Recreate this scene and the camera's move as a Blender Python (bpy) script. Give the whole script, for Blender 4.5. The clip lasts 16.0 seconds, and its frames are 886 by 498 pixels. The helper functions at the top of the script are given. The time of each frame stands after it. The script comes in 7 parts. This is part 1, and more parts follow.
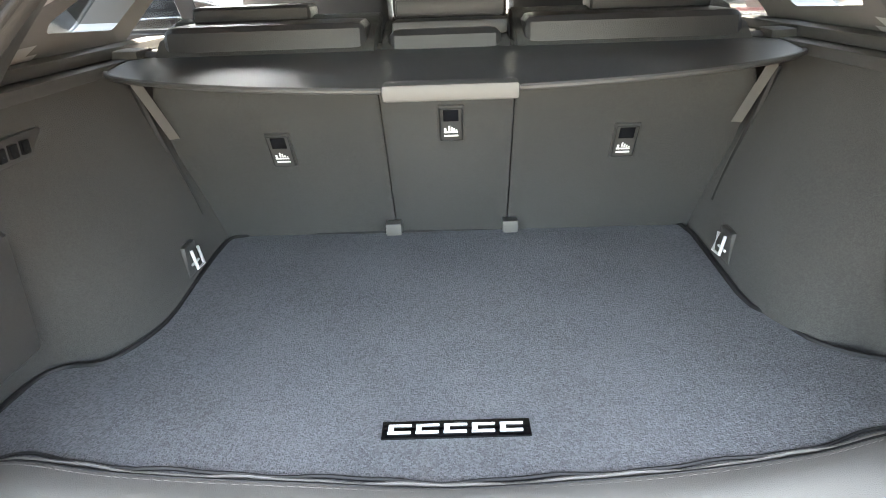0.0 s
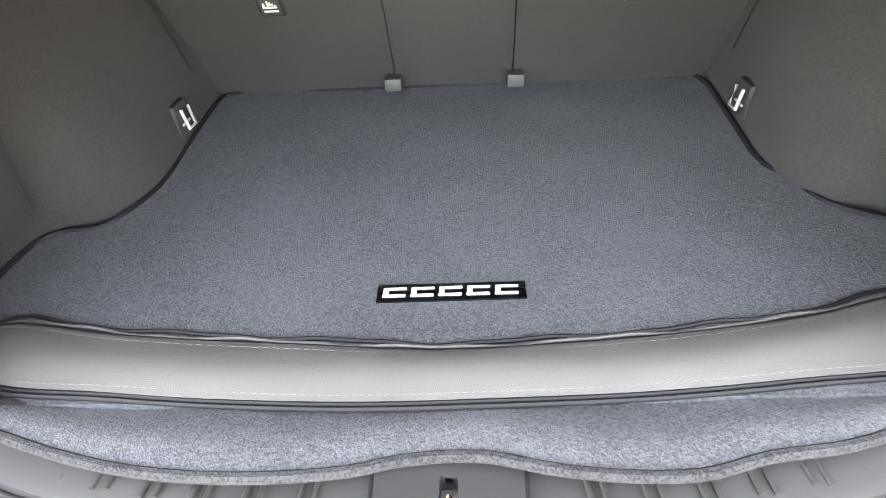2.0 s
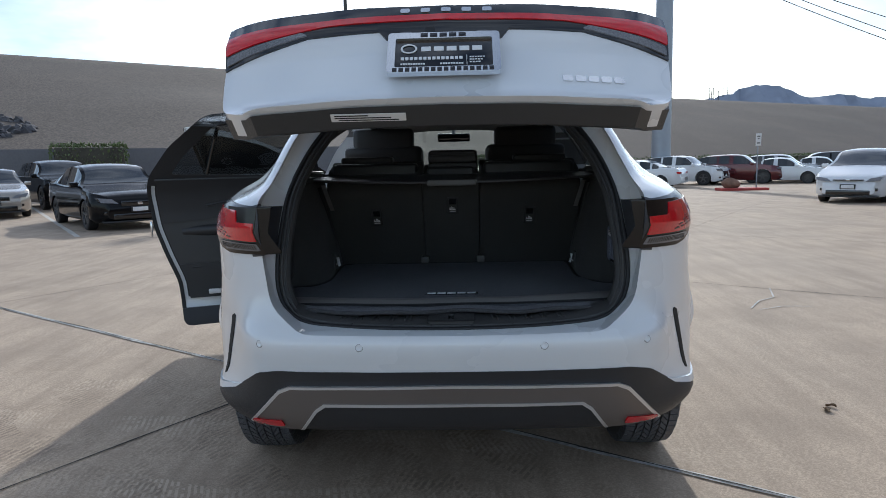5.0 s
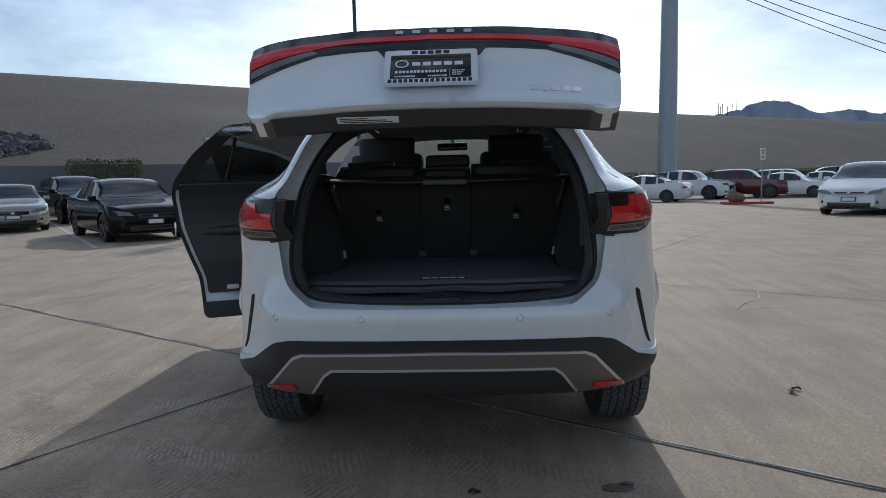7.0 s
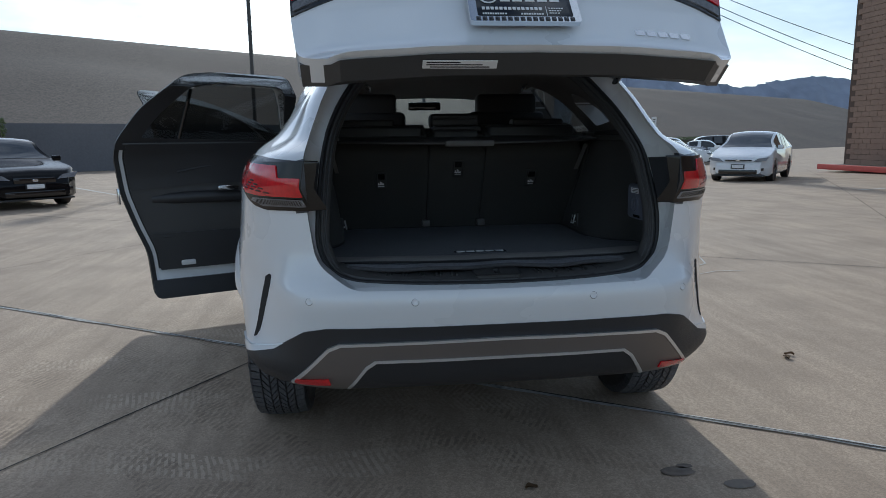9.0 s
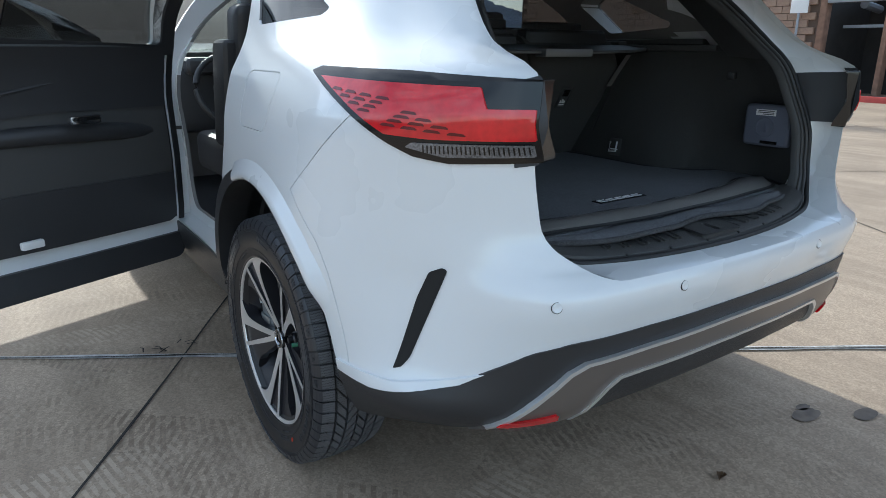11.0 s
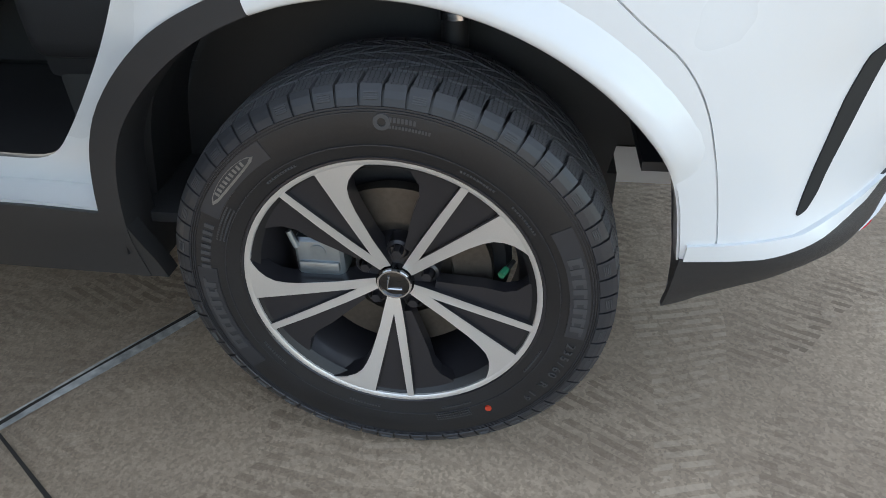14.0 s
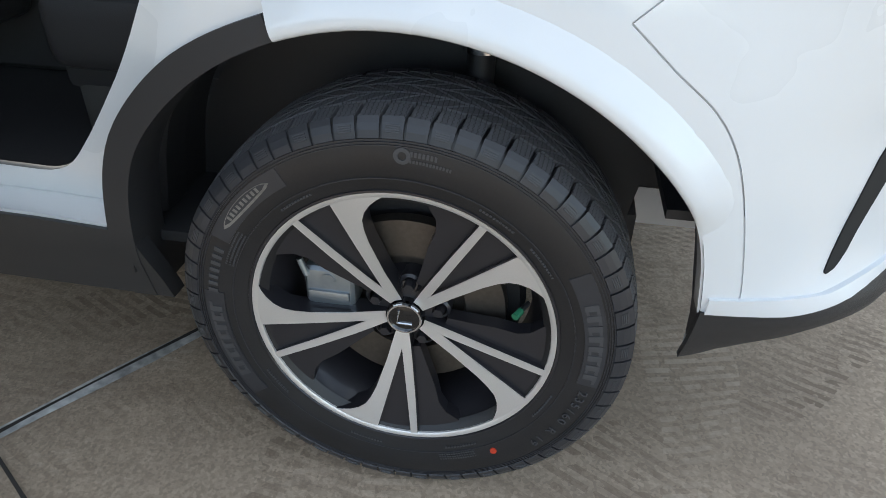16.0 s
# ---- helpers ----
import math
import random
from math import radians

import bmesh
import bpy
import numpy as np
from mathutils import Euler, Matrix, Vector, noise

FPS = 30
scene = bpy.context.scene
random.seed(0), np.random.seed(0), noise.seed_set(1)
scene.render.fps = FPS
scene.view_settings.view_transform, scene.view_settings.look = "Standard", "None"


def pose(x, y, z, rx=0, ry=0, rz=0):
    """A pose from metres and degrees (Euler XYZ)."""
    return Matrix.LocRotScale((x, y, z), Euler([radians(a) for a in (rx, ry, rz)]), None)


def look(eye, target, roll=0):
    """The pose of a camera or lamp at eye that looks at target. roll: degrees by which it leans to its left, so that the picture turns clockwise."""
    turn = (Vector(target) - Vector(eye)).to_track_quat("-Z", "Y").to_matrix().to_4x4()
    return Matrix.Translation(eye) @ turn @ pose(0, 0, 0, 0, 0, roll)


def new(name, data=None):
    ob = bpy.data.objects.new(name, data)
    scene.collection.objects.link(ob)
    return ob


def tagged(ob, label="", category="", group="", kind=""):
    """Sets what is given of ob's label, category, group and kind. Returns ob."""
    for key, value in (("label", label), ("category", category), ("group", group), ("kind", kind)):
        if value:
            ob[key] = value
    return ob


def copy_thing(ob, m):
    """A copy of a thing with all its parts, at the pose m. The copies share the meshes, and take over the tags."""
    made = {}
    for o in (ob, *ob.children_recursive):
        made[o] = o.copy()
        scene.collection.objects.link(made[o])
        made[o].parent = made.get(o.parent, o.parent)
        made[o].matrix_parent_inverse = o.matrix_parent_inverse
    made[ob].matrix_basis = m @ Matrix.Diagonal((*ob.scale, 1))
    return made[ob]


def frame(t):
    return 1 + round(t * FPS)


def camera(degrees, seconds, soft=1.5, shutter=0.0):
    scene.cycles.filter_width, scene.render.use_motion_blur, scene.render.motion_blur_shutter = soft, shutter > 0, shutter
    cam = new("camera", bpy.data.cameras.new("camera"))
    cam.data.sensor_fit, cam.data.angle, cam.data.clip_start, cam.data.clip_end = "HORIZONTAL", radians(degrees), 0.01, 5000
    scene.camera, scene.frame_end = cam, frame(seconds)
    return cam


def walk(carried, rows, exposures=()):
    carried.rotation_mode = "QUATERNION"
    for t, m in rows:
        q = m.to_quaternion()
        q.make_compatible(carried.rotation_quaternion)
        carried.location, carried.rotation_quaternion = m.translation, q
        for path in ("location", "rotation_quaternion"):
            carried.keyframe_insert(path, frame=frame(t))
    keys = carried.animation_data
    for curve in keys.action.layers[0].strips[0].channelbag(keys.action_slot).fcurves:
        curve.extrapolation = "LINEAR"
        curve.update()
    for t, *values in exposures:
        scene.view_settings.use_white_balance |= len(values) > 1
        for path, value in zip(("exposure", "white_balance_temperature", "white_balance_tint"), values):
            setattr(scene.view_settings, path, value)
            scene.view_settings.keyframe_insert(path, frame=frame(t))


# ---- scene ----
cam = camera(67.8, 16.0, 0.6)
PATH = [
    (0, (0.007, -0.264, 1.42), (-0.042, 1.582, 0.652), -2.1),
    (0.5, (0.027, -0.245, 1.399), (-0.027, 1.511, 0.444), -1.5),
    (1, (0.044, -0.233, 1.387), (0.001, 1.428, 0.275), -1.2),
    (1.5, (0.043, -0.227, 1.39), (-0.032, 1.404, 0.235), -2.5),
    (2, (0.034, -0.227, 1.411), (-0.069, 1.407, 0.263), -3.5),
    (2.5, (0.035, -0.333, 1.424), (-0.054, 1.421, 0.466), -2.6),
    (3, (-0.008, -0.605, 1.402), (-0.003, 1.253, 0.663), -1.2),
    (3.5, (0.037, -0.995, 1.387), (0.024, 0.923, 0.82), -1.6),
    (4, (0.053, -1.399, 1.381), (0.045, 0.548, 0.92), -0.7),
    (4.5, (0.036, -1.781, 1.372), (-0.003, 0.194, 1.057), -1.0),
    (7, (0.128, -2.438, 1.284), (0.039, -0.452, 1.064), -1.4),
    (7.5, (0.128, -2.437, 1.286), (0.046, -0.45, 1.07), -1.5),
    (8, (0.012, -2.401, 1.281), (-0.02, -0.414, 1.062), -0.6),
    (10.5, (-1.341, -1.174, 1.269), (-0.47, 0.536, 0.704), -0.4),
    (11, (-1.589, -0.824, 1.264), (-0.494, 0.746, 0.684), 0.3),
    (11.5, (-1.738, -0.466, 1.254), (-0.48, 0.905, 0.522), -1.0),
    (12, (-1.794, -0.095, 1.235), (-0.419, 1.048, 0.34), -1.4),
    (12.5, (-1.864, 0.253, 1.187), (-0.369, 1.094, 0.157), -3.6),
    (13, (-1.813, 0.515, 1.15), (-0.271, 1.104, 0.022), -3.6),
    (13.5, (-1.792, 0.677, 1.117), (-0.215, 1.115, -0.033), -1.4),
    (14, (-1.831, 0.801, 1.118), (-0.212, 1.046, -0.03), -1.5),
    (14.5, (-1.845, 0.825, 1.118), (-0.203, 0.996, -0.011), -0.0),
    (15, (-1.842, 0.831, 1.116), (-0.2, 1.006, -0.013), 0.1),
    (15.5, (-1.834, 0.831, 1.114), (-0.19, 1.018, -0.01), 0.5),
    (16, (-1.793, 0.821, 1.127), (-0.146, 1.089, 0.025), 1.3),
]
EXPOSURES = [(0, 4.08, 7250, 8), (0.5, 4.18, 7500, 11), (1.0, 4.1, 7750, 13), (2.0, 3.92, 7750, 12), (2.5, 3.92, 7800, 12), (3.0, 3.55, 7500, 10), (3.5, 1.65, 7000, 9), (4.0, 0.98, 6350, 6), (4.5, 0.32, 6000, 7), (5.5, -0.5, 5850, 6), (7.0, -0.82, 5750, 5), (8.2, -0.82, 5750, 5), (10.3, 0.2, 5700, 2), (11.5, 0.47, 6050, 3), (12.5, 0.68, 6300, 3), (13.5, 1.03, 6450, 4), (16, 1.03, 6450, 4)]
walk(cam, [(t, look(eye, target, roll)) for t, eye, target, roll in PATH], EXPOSURES)

# ---- sky and sun ----
SUN_TILT, SUN_TURN = 30.0, 2.0   # degrees above the horizon, degrees west of straight ahead
world = bpy.data.worlds.new("sky")
scene.world = world
world.use_nodes = True
wn, wl = world.node_tree.nodes, world.node_tree.links
wn.clear()
w_out = wn.new("ShaderNodeOutputWorld")
w_bg = wn.new("ShaderNodeBackground")
w_sky = wn.new("ShaderNodeTexSky")
w_sky.sky_type = "NISHITA"
w_sky.sun_disc = False
w_sky.sun_elevation = radians(SUN_TILT)
w_sky.sun_rotation = radians(SUN_TURN)
w_sky.altitude = 600
w_sky.dust_density = 1.6
w_coord = wn.new("ShaderNodeTexCoord")
w_map = wn.new("ShaderNodeMapping")
w_map.inputs["Scale"].default_value = (1.0, 1.0, 3.2)
w_noise = wn.new("ShaderNodeTexNoise")
w_noise.inputs["Scale"].default_value = 2.3
w_noise.inputs["Detail"].default_value = 7
w_noise.inputs["Roughness"].default_value = 0.55
w_noise.inputs["Distortion"].default_value = 0.6
w_ramp = wn.new("ShaderNodeValToRGB")
w_ramp.color_ramp.elements[0].position, w_ramp.color_ramp.elements[1].position = 0.24, 0.52
w_mix = wn.new("ShaderNodeMix")
w_mix.data_type = "RGBA"
w_cloud = wn.new("ShaderNodeMix")
w_cloud.data_type = "RGBA"
w_cloud.blend_type = "ADD"
w_cloud.inputs[0].default_value = 1.0
w_billow = wn.new("ShaderNodeTexNoise")
w_billow.inputs["Scale"].default_value, w_billow.inputs["Detail"].default_value, w_billow.inputs["Roughness"].default_value = 4.2, 8, 0.6
w_thick = wn.new("ShaderNodeMapRange")
w_thick.inputs["From Min"].default_value, w_thick.inputs["From Max"].default_value = 0.36, 0.66
w_thick.inputs["To Min"].default_value, w_thick.inputs["To Max"].default_value = 0.6, 5.4
wl.new(w_coord.outputs["Generated"], w_map.inputs["Vector"])
wl.new(w_map.outputs["Vector"], w_noise.inputs["Vector"])
wl.new(w_map.outputs["Vector"], w_billow.inputs["Vector"])
wl.new(w_billow.outputs["Fac"], w_thick.inputs["Value"])
wl.new(w_thick.outputs["Result"], w_cloud.inputs[7])
wl.new(w_noise.outputs["Fac"], w_ramp.inputs["Fac"])
wl.new(w_sky.outputs["Color"], w_cloud.inputs[6])
wl.new(w_ramp.outputs["Color"], w_mix.inputs[0])
wl.new(w_sky.outputs["Color"], w_mix.inputs[6])
wl.new(w_cloud.outputs[2], w_mix.inputs[7])
wl.new(w_mix.outputs[2], w_bg.inputs["Color"])
wl.new(w_bg.outputs["Background"], w_out.inputs["Surface"])
w_bg.inputs["Strength"].default_value = 0.142

sun = new("sun", bpy.data.lights.new("sun", "SUN"))
sun.data.energy, sun.data.angle, sun.data.color = 3.1, radians(1.2), (1.0, 0.93, 0.84)
sun_way = Vector((math.sin(radians(SUN_TURN)) * math.cos(radians(SUN_TILT)), math.cos(radians(SUN_TURN)) * math.cos(radians(SUN_TILT)), math.sin(radians(SUN_TILT))))
sun.matrix_world = look(sun_way * 60, (0, 0, 0))

# ---- materials ----
def surface(name, colour, rough=0.5, metal=0.0, spread=0.12, grain=40.0, patch=3.0, bump=0.0, coat=0.0, rough_spread=0.08, sheen=0.0, fibre=0.0):
    """A painted, woven or moulded surface: base colour that wanders at two scales, with fine relief."""
    m = bpy.data.materials.new(name)
    m.use_nodes = True
    n, l = m.node_tree.nodes, m.node_tree.links
    b = n["Principled BSDF"]
    b.inputs["Metallic"].default_value = metal
    b.inputs["Coat Weight"].default_value = coat
    b.inputs["Coat Roughness"].default_value = 0.03
    b.inputs["Sheen Weight"].default_value = sheen
    tc = n.new("ShaderNodeTexCoord")
    fine, broad = n.new("ShaderNodeTexNoise"), n.new("ShaderNodeTexNoise")
    for node, scale in ((fine, grain), (broad, patch)):
        node.inputs["Scale"].default_value = scale
        node.inputs["Detail"].default_value = 4
        l.new(tc.outputs["Object"], node.inputs["Vector"])
    add = n.new("ShaderNodeMath")
    add.operation = "ADD"
    l.new(fine.outputs["Fac"], add.inputs[0])
    l.new(broad.outputs["Fac"], add.inputs[1])
    rng = n.new("ShaderNodeMapRange")
    rng.inputs["From Min"].default_value, rng.inputs["From Max"].default_value = 0.6, 1.4
    l.new(add.outputs[0], rng.inputs["Value"])
    if fibre:
        # crisp tufts: each cell takes its own shade, under a faint broad drift
        cells = n.new("ShaderNodeTexVoronoi")
        cells.inputs["Scale"].default_value = grain
        l.new(tc.outputs["Object"], cells.inputs["Vector"])
        sep = n.new("ShaderNodeSeparateColor")
        l.new(cells.outputs["Color"], sep.inputs["Color"])
        add.operation = "MULTIPLY_ADD"
        l.new(broad.outputs["Fac"], add.inputs[0])
        add.inputs[1].default_value = 1 - fibre
        l.new(sep.outputs["Red"], add.inputs[2])
        rng.inputs["From Min"].default_value, rng.inputs["From Max"].default_value = 0.5 * (1 - fibre), 1 + 0.5 * (1 - fibre)
    mix = n.new("ShaderNodeMix")
    mix.data_type = "RGBA"
    mix.inputs[6].default_value = (*[c * (1 - spread) for c in colour], 1)
    mix.inputs[7].default_value = (*[min(1, c * (1 + spread)) for c in colour], 1)
    l.new(rng.outputs["Result"], mix.inputs[0])
    l.new(mix.outputs[2], b.inputs["Base Color"])
    rr = n.new("ShaderNodeMapRange")
    rr.inputs["To Min"].default_value, rr.inputs["To Max"].default_value = max(0.02, rough - rough_spread), min(1, rough + rough_spread)
    l.new(broad.outputs["Fac"], rr.inputs["Value"])
    l.new(rr.outputs["Result"], b.inputs["Roughness"])
    if bump:
        bp = n.new("ShaderNodeBump")
        bp.inputs["Strength"].default_value = bump
        bp.inputs["Distance"].default_value = 0.002
        l.new(fine.outputs["Fac"], bp.inputs["Height"])
        l.new(bp.outputs["Normal"], b.inputs["Normal"])
    return m


def glass(name, tint, rough=0.0):
    """Thin car glass: it lets tinted light through and shines more at a slant."""
    m = bpy.data.materials.new(name)
    m.use_nodes = True
    n, l = m.node_tree.nodes, m.node_tree.links
    n.remove(n["Principled BSDF"])
    out = n["Material Output"]
    clear, shine, mix, lw, pw, ad = (n.new(k) for k in ("ShaderNodeBsdfTransparent", "ShaderNodeBsdfGlossy", "ShaderNodeMixShader", "ShaderNodeLayerWeight", "ShaderNodeMath", "ShaderNodeMath"))
    clear.inputs["Color"].default_value = (*tint, 1)
    shine.inputs["Roughness"].default_value = rough
    pw.operation, ad.operation = "POWER", "MULTIPLY_ADD"
    pw.inputs[1].default_value = 4.0
    ad.inputs[1].default_value, ad.inputs[2].default_value = 0.75, 0.035
    l.new(lw.outputs["Facing"], pw.inputs[0])
    l.new(pw.outputs[0], ad.inputs[0])
    l.new(ad.outputs[0], mix.inputs[0])
    l.new(clear.outputs[0], mix.inputs[1])
    l.new(shine.outputs[0], mix.inputs[2])
    l.new(mix.outputs[0], out.inputs["Surface"])
    return m


PAINT = surface("pearl_white_paint", (0.74, 0.755, 0.765), 0.28, spread=0.015, grain=900, patch=2, coat=1.0, rough_spread=0.03)
CLADDING = surface("black_cladding_plastic", (0.028, 0.028, 0.030), 0.45, spread=0.15, grain=1200, bump=0.25)
GLOSS_BLACK = surface("gloss_black_plastic", (0.006, 0.006, 0.007), 0.07, spread=0.05, coat=0.6, rough_spread=0.02)
SATIN_SILVER = surface("satin_grey_skid_paint", (0.205, 0.178, 0.160), 0.38, metal=0.55, spread=0.05, grain=800)
CHROME = surface("bright_metal", (0.72, 0.73, 0.75), 0.14, metal=1.0, spread=0.03)
MACHINED = surface("machined_aluminium", (0.78, 0.77, 0.76), 0.36, metal=0.75, spread=0.04, grain=500)
RIM_DARK = surface("dark_grey_rim_paint", (0.024, 0.023, 0.027), 0.30, metal=0.2, spread=0.06, coat=0.3)
RUBBER = surface("tyre_rubber", (0.0135, 0.0135, 0.0150), 0.42, spread=0.25, grain=220, patch=9, bump=0.15)
RUBBER_TRIM = surface("seal_rubber", (0.014, 0.014, 0.015), 0.55, spread=0.1)
TRIM = surface("cargo_trim_felt", (0.0455, 0.045, 0.0435), 0.9, spread=0.32, grain=700, patch=4, bump=0.6, sheen=0.06, fibre=0.25)
TRIM_HARD = surface("interior_plastic", (0.052, 0.051, 0.050), 0.5, spread=0.1, grain=1500, bump=0.3)
LEATHER = surface("black_leather", (0.032, 0.032, 0.034), 0.42, spread=0.12, grain=500, bump=0.35)
CARPET = surface("cargo_mat_carpet", (0.115, 0.118, 0.128), 0.95, spread=0.36, grain=330, patch=5, bump=1.5, sheen=0.05, fibre=0.8)
MAT_VINYL = surface("grey_vinyl_flap", (0.185, 0.176, 0.166), 0.5, spread=0.10, grain=700, patch=4, bump=0.3)
HEADLINER = surface("headliner_cloth", (0.20, 0.195, 0.19), 0.9, spread=0.1, grain=600, bump=0.3)
CABIN_FLOOR = surface("cabin_carpet", (0.02, 0.02, 0.022), 0.95, spread=0.3, grain=500, bump=0.8)
RED_LENS = surface("red_lamp_lens", (0.58, 0.004, 0.010), 0.12, spread=0.22, grain=60, patch=14, coat=0.8, rough_spread=0.05)
DARK_RED_LENS = surface("dark_red_lens_facet", (0.11, 0.003, 0.005), 0.25, spread=0.2, coat=0.2)
HANDLE_GREY = surface("grey_handle_plastic", (0.085, 0.083, 0.080), 0.45, spread=0.06)
BELT = surface("pale_belt_webbing", (0.20, 0.19, 0.18), 0.6, spread=0.1, grain=400)
DARK_LENS = surface("smoked_lamp_lens", (0.006, 0.005, 0.005), 0.16, spread=0.1, coat=0.0, rough_spread=0.03)
CLEAR_LENS = surface("clear_lamp_segments", (0.20, 0.20, 0.21), 0.22, metal=0.3, spread=0.7, grain=240, coat=0.3)
WHITE_LABEL = surface("white_label", (0.75, 0.75, 0.74), 0.5, spread=0.05)
TINTED = glass("privacy_glass", (0.42, 0.43, 0.43))
CLEAR = glass("clear_glass", (0.92, 0.95, 0.93))
BRAKE = surface("cast_brake_steel", (0.13, 0.115, 0.10), 0.42, metal=0.8, spread=0.2, grain=120)
CALIPER = surface("zinc_caliper", (0.34, 0.38, 0.41), 0.35, metal=0.8, spread=0.15)
VENT_BLACK = surface("matt_black_vent", (0.008, 0.008, 0.008), 0.75, spread=0.1)
STITCH = surface("grey_stitching_thread", (0.24, 0.23, 0.22), 0.7, spread=0.1)
ZINC = surface("bright_zinc_plate", (0.75, 0.76, 0.78), 0.35, metal=0.25, spread=0.1, grain=200)
OVERLOCK = surface("overlock_yarn", (0.050, 0.050, 0.053), 0.9, spread=0.6, grain=420, patch=20, bump=1.0, fibre=0.85)
JAMB_GREY = surface("dark_jamb_plastic", (0.035, 0.037, 0.042), 0.45, spread=0.08, grain=1200, bump=0.2)

# ---- building helpers ----
def curve_of(*pairs):
    """A smooth monotone curve through a few (at, value) pairs."""
    xs = np.array([p[0] for p in pairs], float)
    ys = np.array([p[1] for p in pairs], float)
    d = np.diff(ys) / np.diff(xs)
    m = np.zeros(len(xs))
    m[0], m[-1] = d[0], d[-1]
    for i in range(1, len(xs) - 1):
        m[i] = 0 if d[i - 1] * d[i] <= 0 else 2 * d[i - 1] * d[i] / (d[i - 1] + d[i])

    def f(x):
        x = min(max(x, xs[0]), xs[-1])
        i = min(max(int(np.searchsorted(xs, x)) - 1, 0), len(xs) - 2)
        h = xs[i + 1] - xs[i]
        s = (x - xs[i]) / h
        return float(ys[i] * (1 + 2 * s) * (1 - s) ** 2 + m[i] * h * s * (1 - s) ** 2 + ys[i + 1] * s * s * (3 - 2 * s) + m[i + 1] * h * s * s * (s - 1))
    return f


def spline(points, per):
    """Points on a centripetal curve through the given 2D or 3D points."""
    p = np.array([tuple(q) for q in points], float)
    p = np.vstack([2 * p[0] - p[1], p, 2 * p[-1] - p[-2]])
    step = np.maximum(np.sqrt(((p[1:] - p[:-1]) ** 2).sum(1)), 1e-6) ** 0.5
    share = (np.arange(per) / per)[:, None]
    out = []
    for i in range(1, len(p) - 2):
        t = np.concatenate([[0.0], np.cumsum(step[i - 1:i + 2])])
        x = t[1] + (t[2] - t[1]) * share
        a = [(t[j + 1] - x) / (t[j + 1] - t[j]) * p[i - 1 + j] + (x - t[j]) / (t[j + 1] - t[j]) * p[i + j] for j in range(3)]
        b = [(t[j + 2] - x) / (t[j + 2] - t[j]) * a[j] + (x - t[j]) / (t[j + 2] - t[j]) * a[j + 1] for j in range(2)]
        out += list((t[2] - x) / (t[2] - t[1]) * b[0] + (x - t[1]) / (t[2] - t[1]) * b[1])
    out.append(p[-2])
    return out


def soft_step(a, b, x):
    s = min(max((x - a) / (b - a), 0.0), 1.0)
    return s * s * (3 - 2 * s)


def finish(me, material, angle=32):
    if material is not None:
        me.materials.clear()
        me.materials.append(material)
    for p in me.polygons:
        p.use_smooth = True
    me.set_sharp_from_angle(angle=radians(angle))
    return me


def solid(verts, faces):
    me = bpy.data.meshes.new("solid")
    me.from_pydata([tuple(v) for v in verts], [], faces)
    bm = bmesh.new()
    bm.from_mesh(me)
    bmesh.ops.recalc_face_normals(bm, faces=bm.faces)
    bm.to_mesh(me)
    bm.free()
    return me


def loft(rings, closed=True, capped=True):
    """A solid skinned over rings of equally many points."""
    n = len(rings[0])
    verts = [v for r in rings for v in r]
    faces = []
    for i in range(len(rings) - 1):
        for j in range(n if closed else n - 1):
            k = (j + 1) % n
            faces.append((i * n + j, i * n + k, (i + 1) * n + k, (i + 1) * n + j))
    if capped:
        faces.append(tuple(range(n - 1, -1, -1)))
        faces.append(tuple((len(rings) - 1) * n + j for j in range(n)))
    return solid(verts, faces)


def prism(outline, at, u, v, w, a, b):
    """A solid: the outline's (p, q) along u and v from the point at, pushed along w from a to b."""
    at, u, v, w = Vector(at), Vector(u), Vector(v), Vector(w)
    return loft([[at + u * p + v * q + w * d for p, q in outline] for d in (a, b)])


def from_behind(outline, a=-0.6, b=0.5):
    return prism(outline, (0, 0, 0), (1, 0, 0), (0, 0, 1), (0, 1, 0), a, b)


def from_side(outline, a=-1.3, b=-0.5):
    return prism(outline, (0, 0, 0), (0, 1, 0), (0, 0, 1), (1, 0, 0), a, b)


def both(outline):
    """A half outline of (x, z), bottom to top, closed by its mirror."""
    return list(outline) + [(-x, z) for x, z in reversed(outline) if x > 1e-6]


def rounded(points, r, steps=5):
    """The polygon with its corners cut by short arcs."""
    out = []
    n = len(points)
    for i in range(n):
        p, a, b = Vector(points[i]), Vector(points[i - 1]), Vector(points[(i + 1) % n])
        ra = min(r, (a - p).length * 0.45, (b - p).length * 0.45)
        s, e = p + (a - p).normalized() * ra, p + (b - p).normalized() * ra
        for k in range(steps + 1):
            t = k / steps
            out.append(tuple(s * (1 - t) ** 2 + p * 2 * t * (1 - t) + e * t * t))
    return out


def cut(a, b, how="DIFFERENCE"):
    """The solid a with the solid b cut off, added or kept in common."""
    oa, ob = bpy.data.objects.new("a", a), bpy.data.objects.new("b", b)
    for o in (oa, ob):
        scene.collection.objects.link(o)
    md = oa.modifiers.new("cut", "BOOLEAN")
    md.operation, md.object, md.solver = how, ob, "MANIFOLD"
    bpy.context.view_layer.update()
    me = bpy.data.meshes.new_from_object(oa.evaluated_get(bpy.context.evaluated_depsgraph_get()))
    for o in (oa, ob):
        bpy.data.objects.remove(o)
    return me


def piece(name, me, material, parent, label="", angle=32, at=None):
    ob = new(name, finish(me, material, angle))
    ob.parent = parent
    if at is not None:
        ob.matrix_basis = at
    if label:
        ob["label"] = label
    return ob


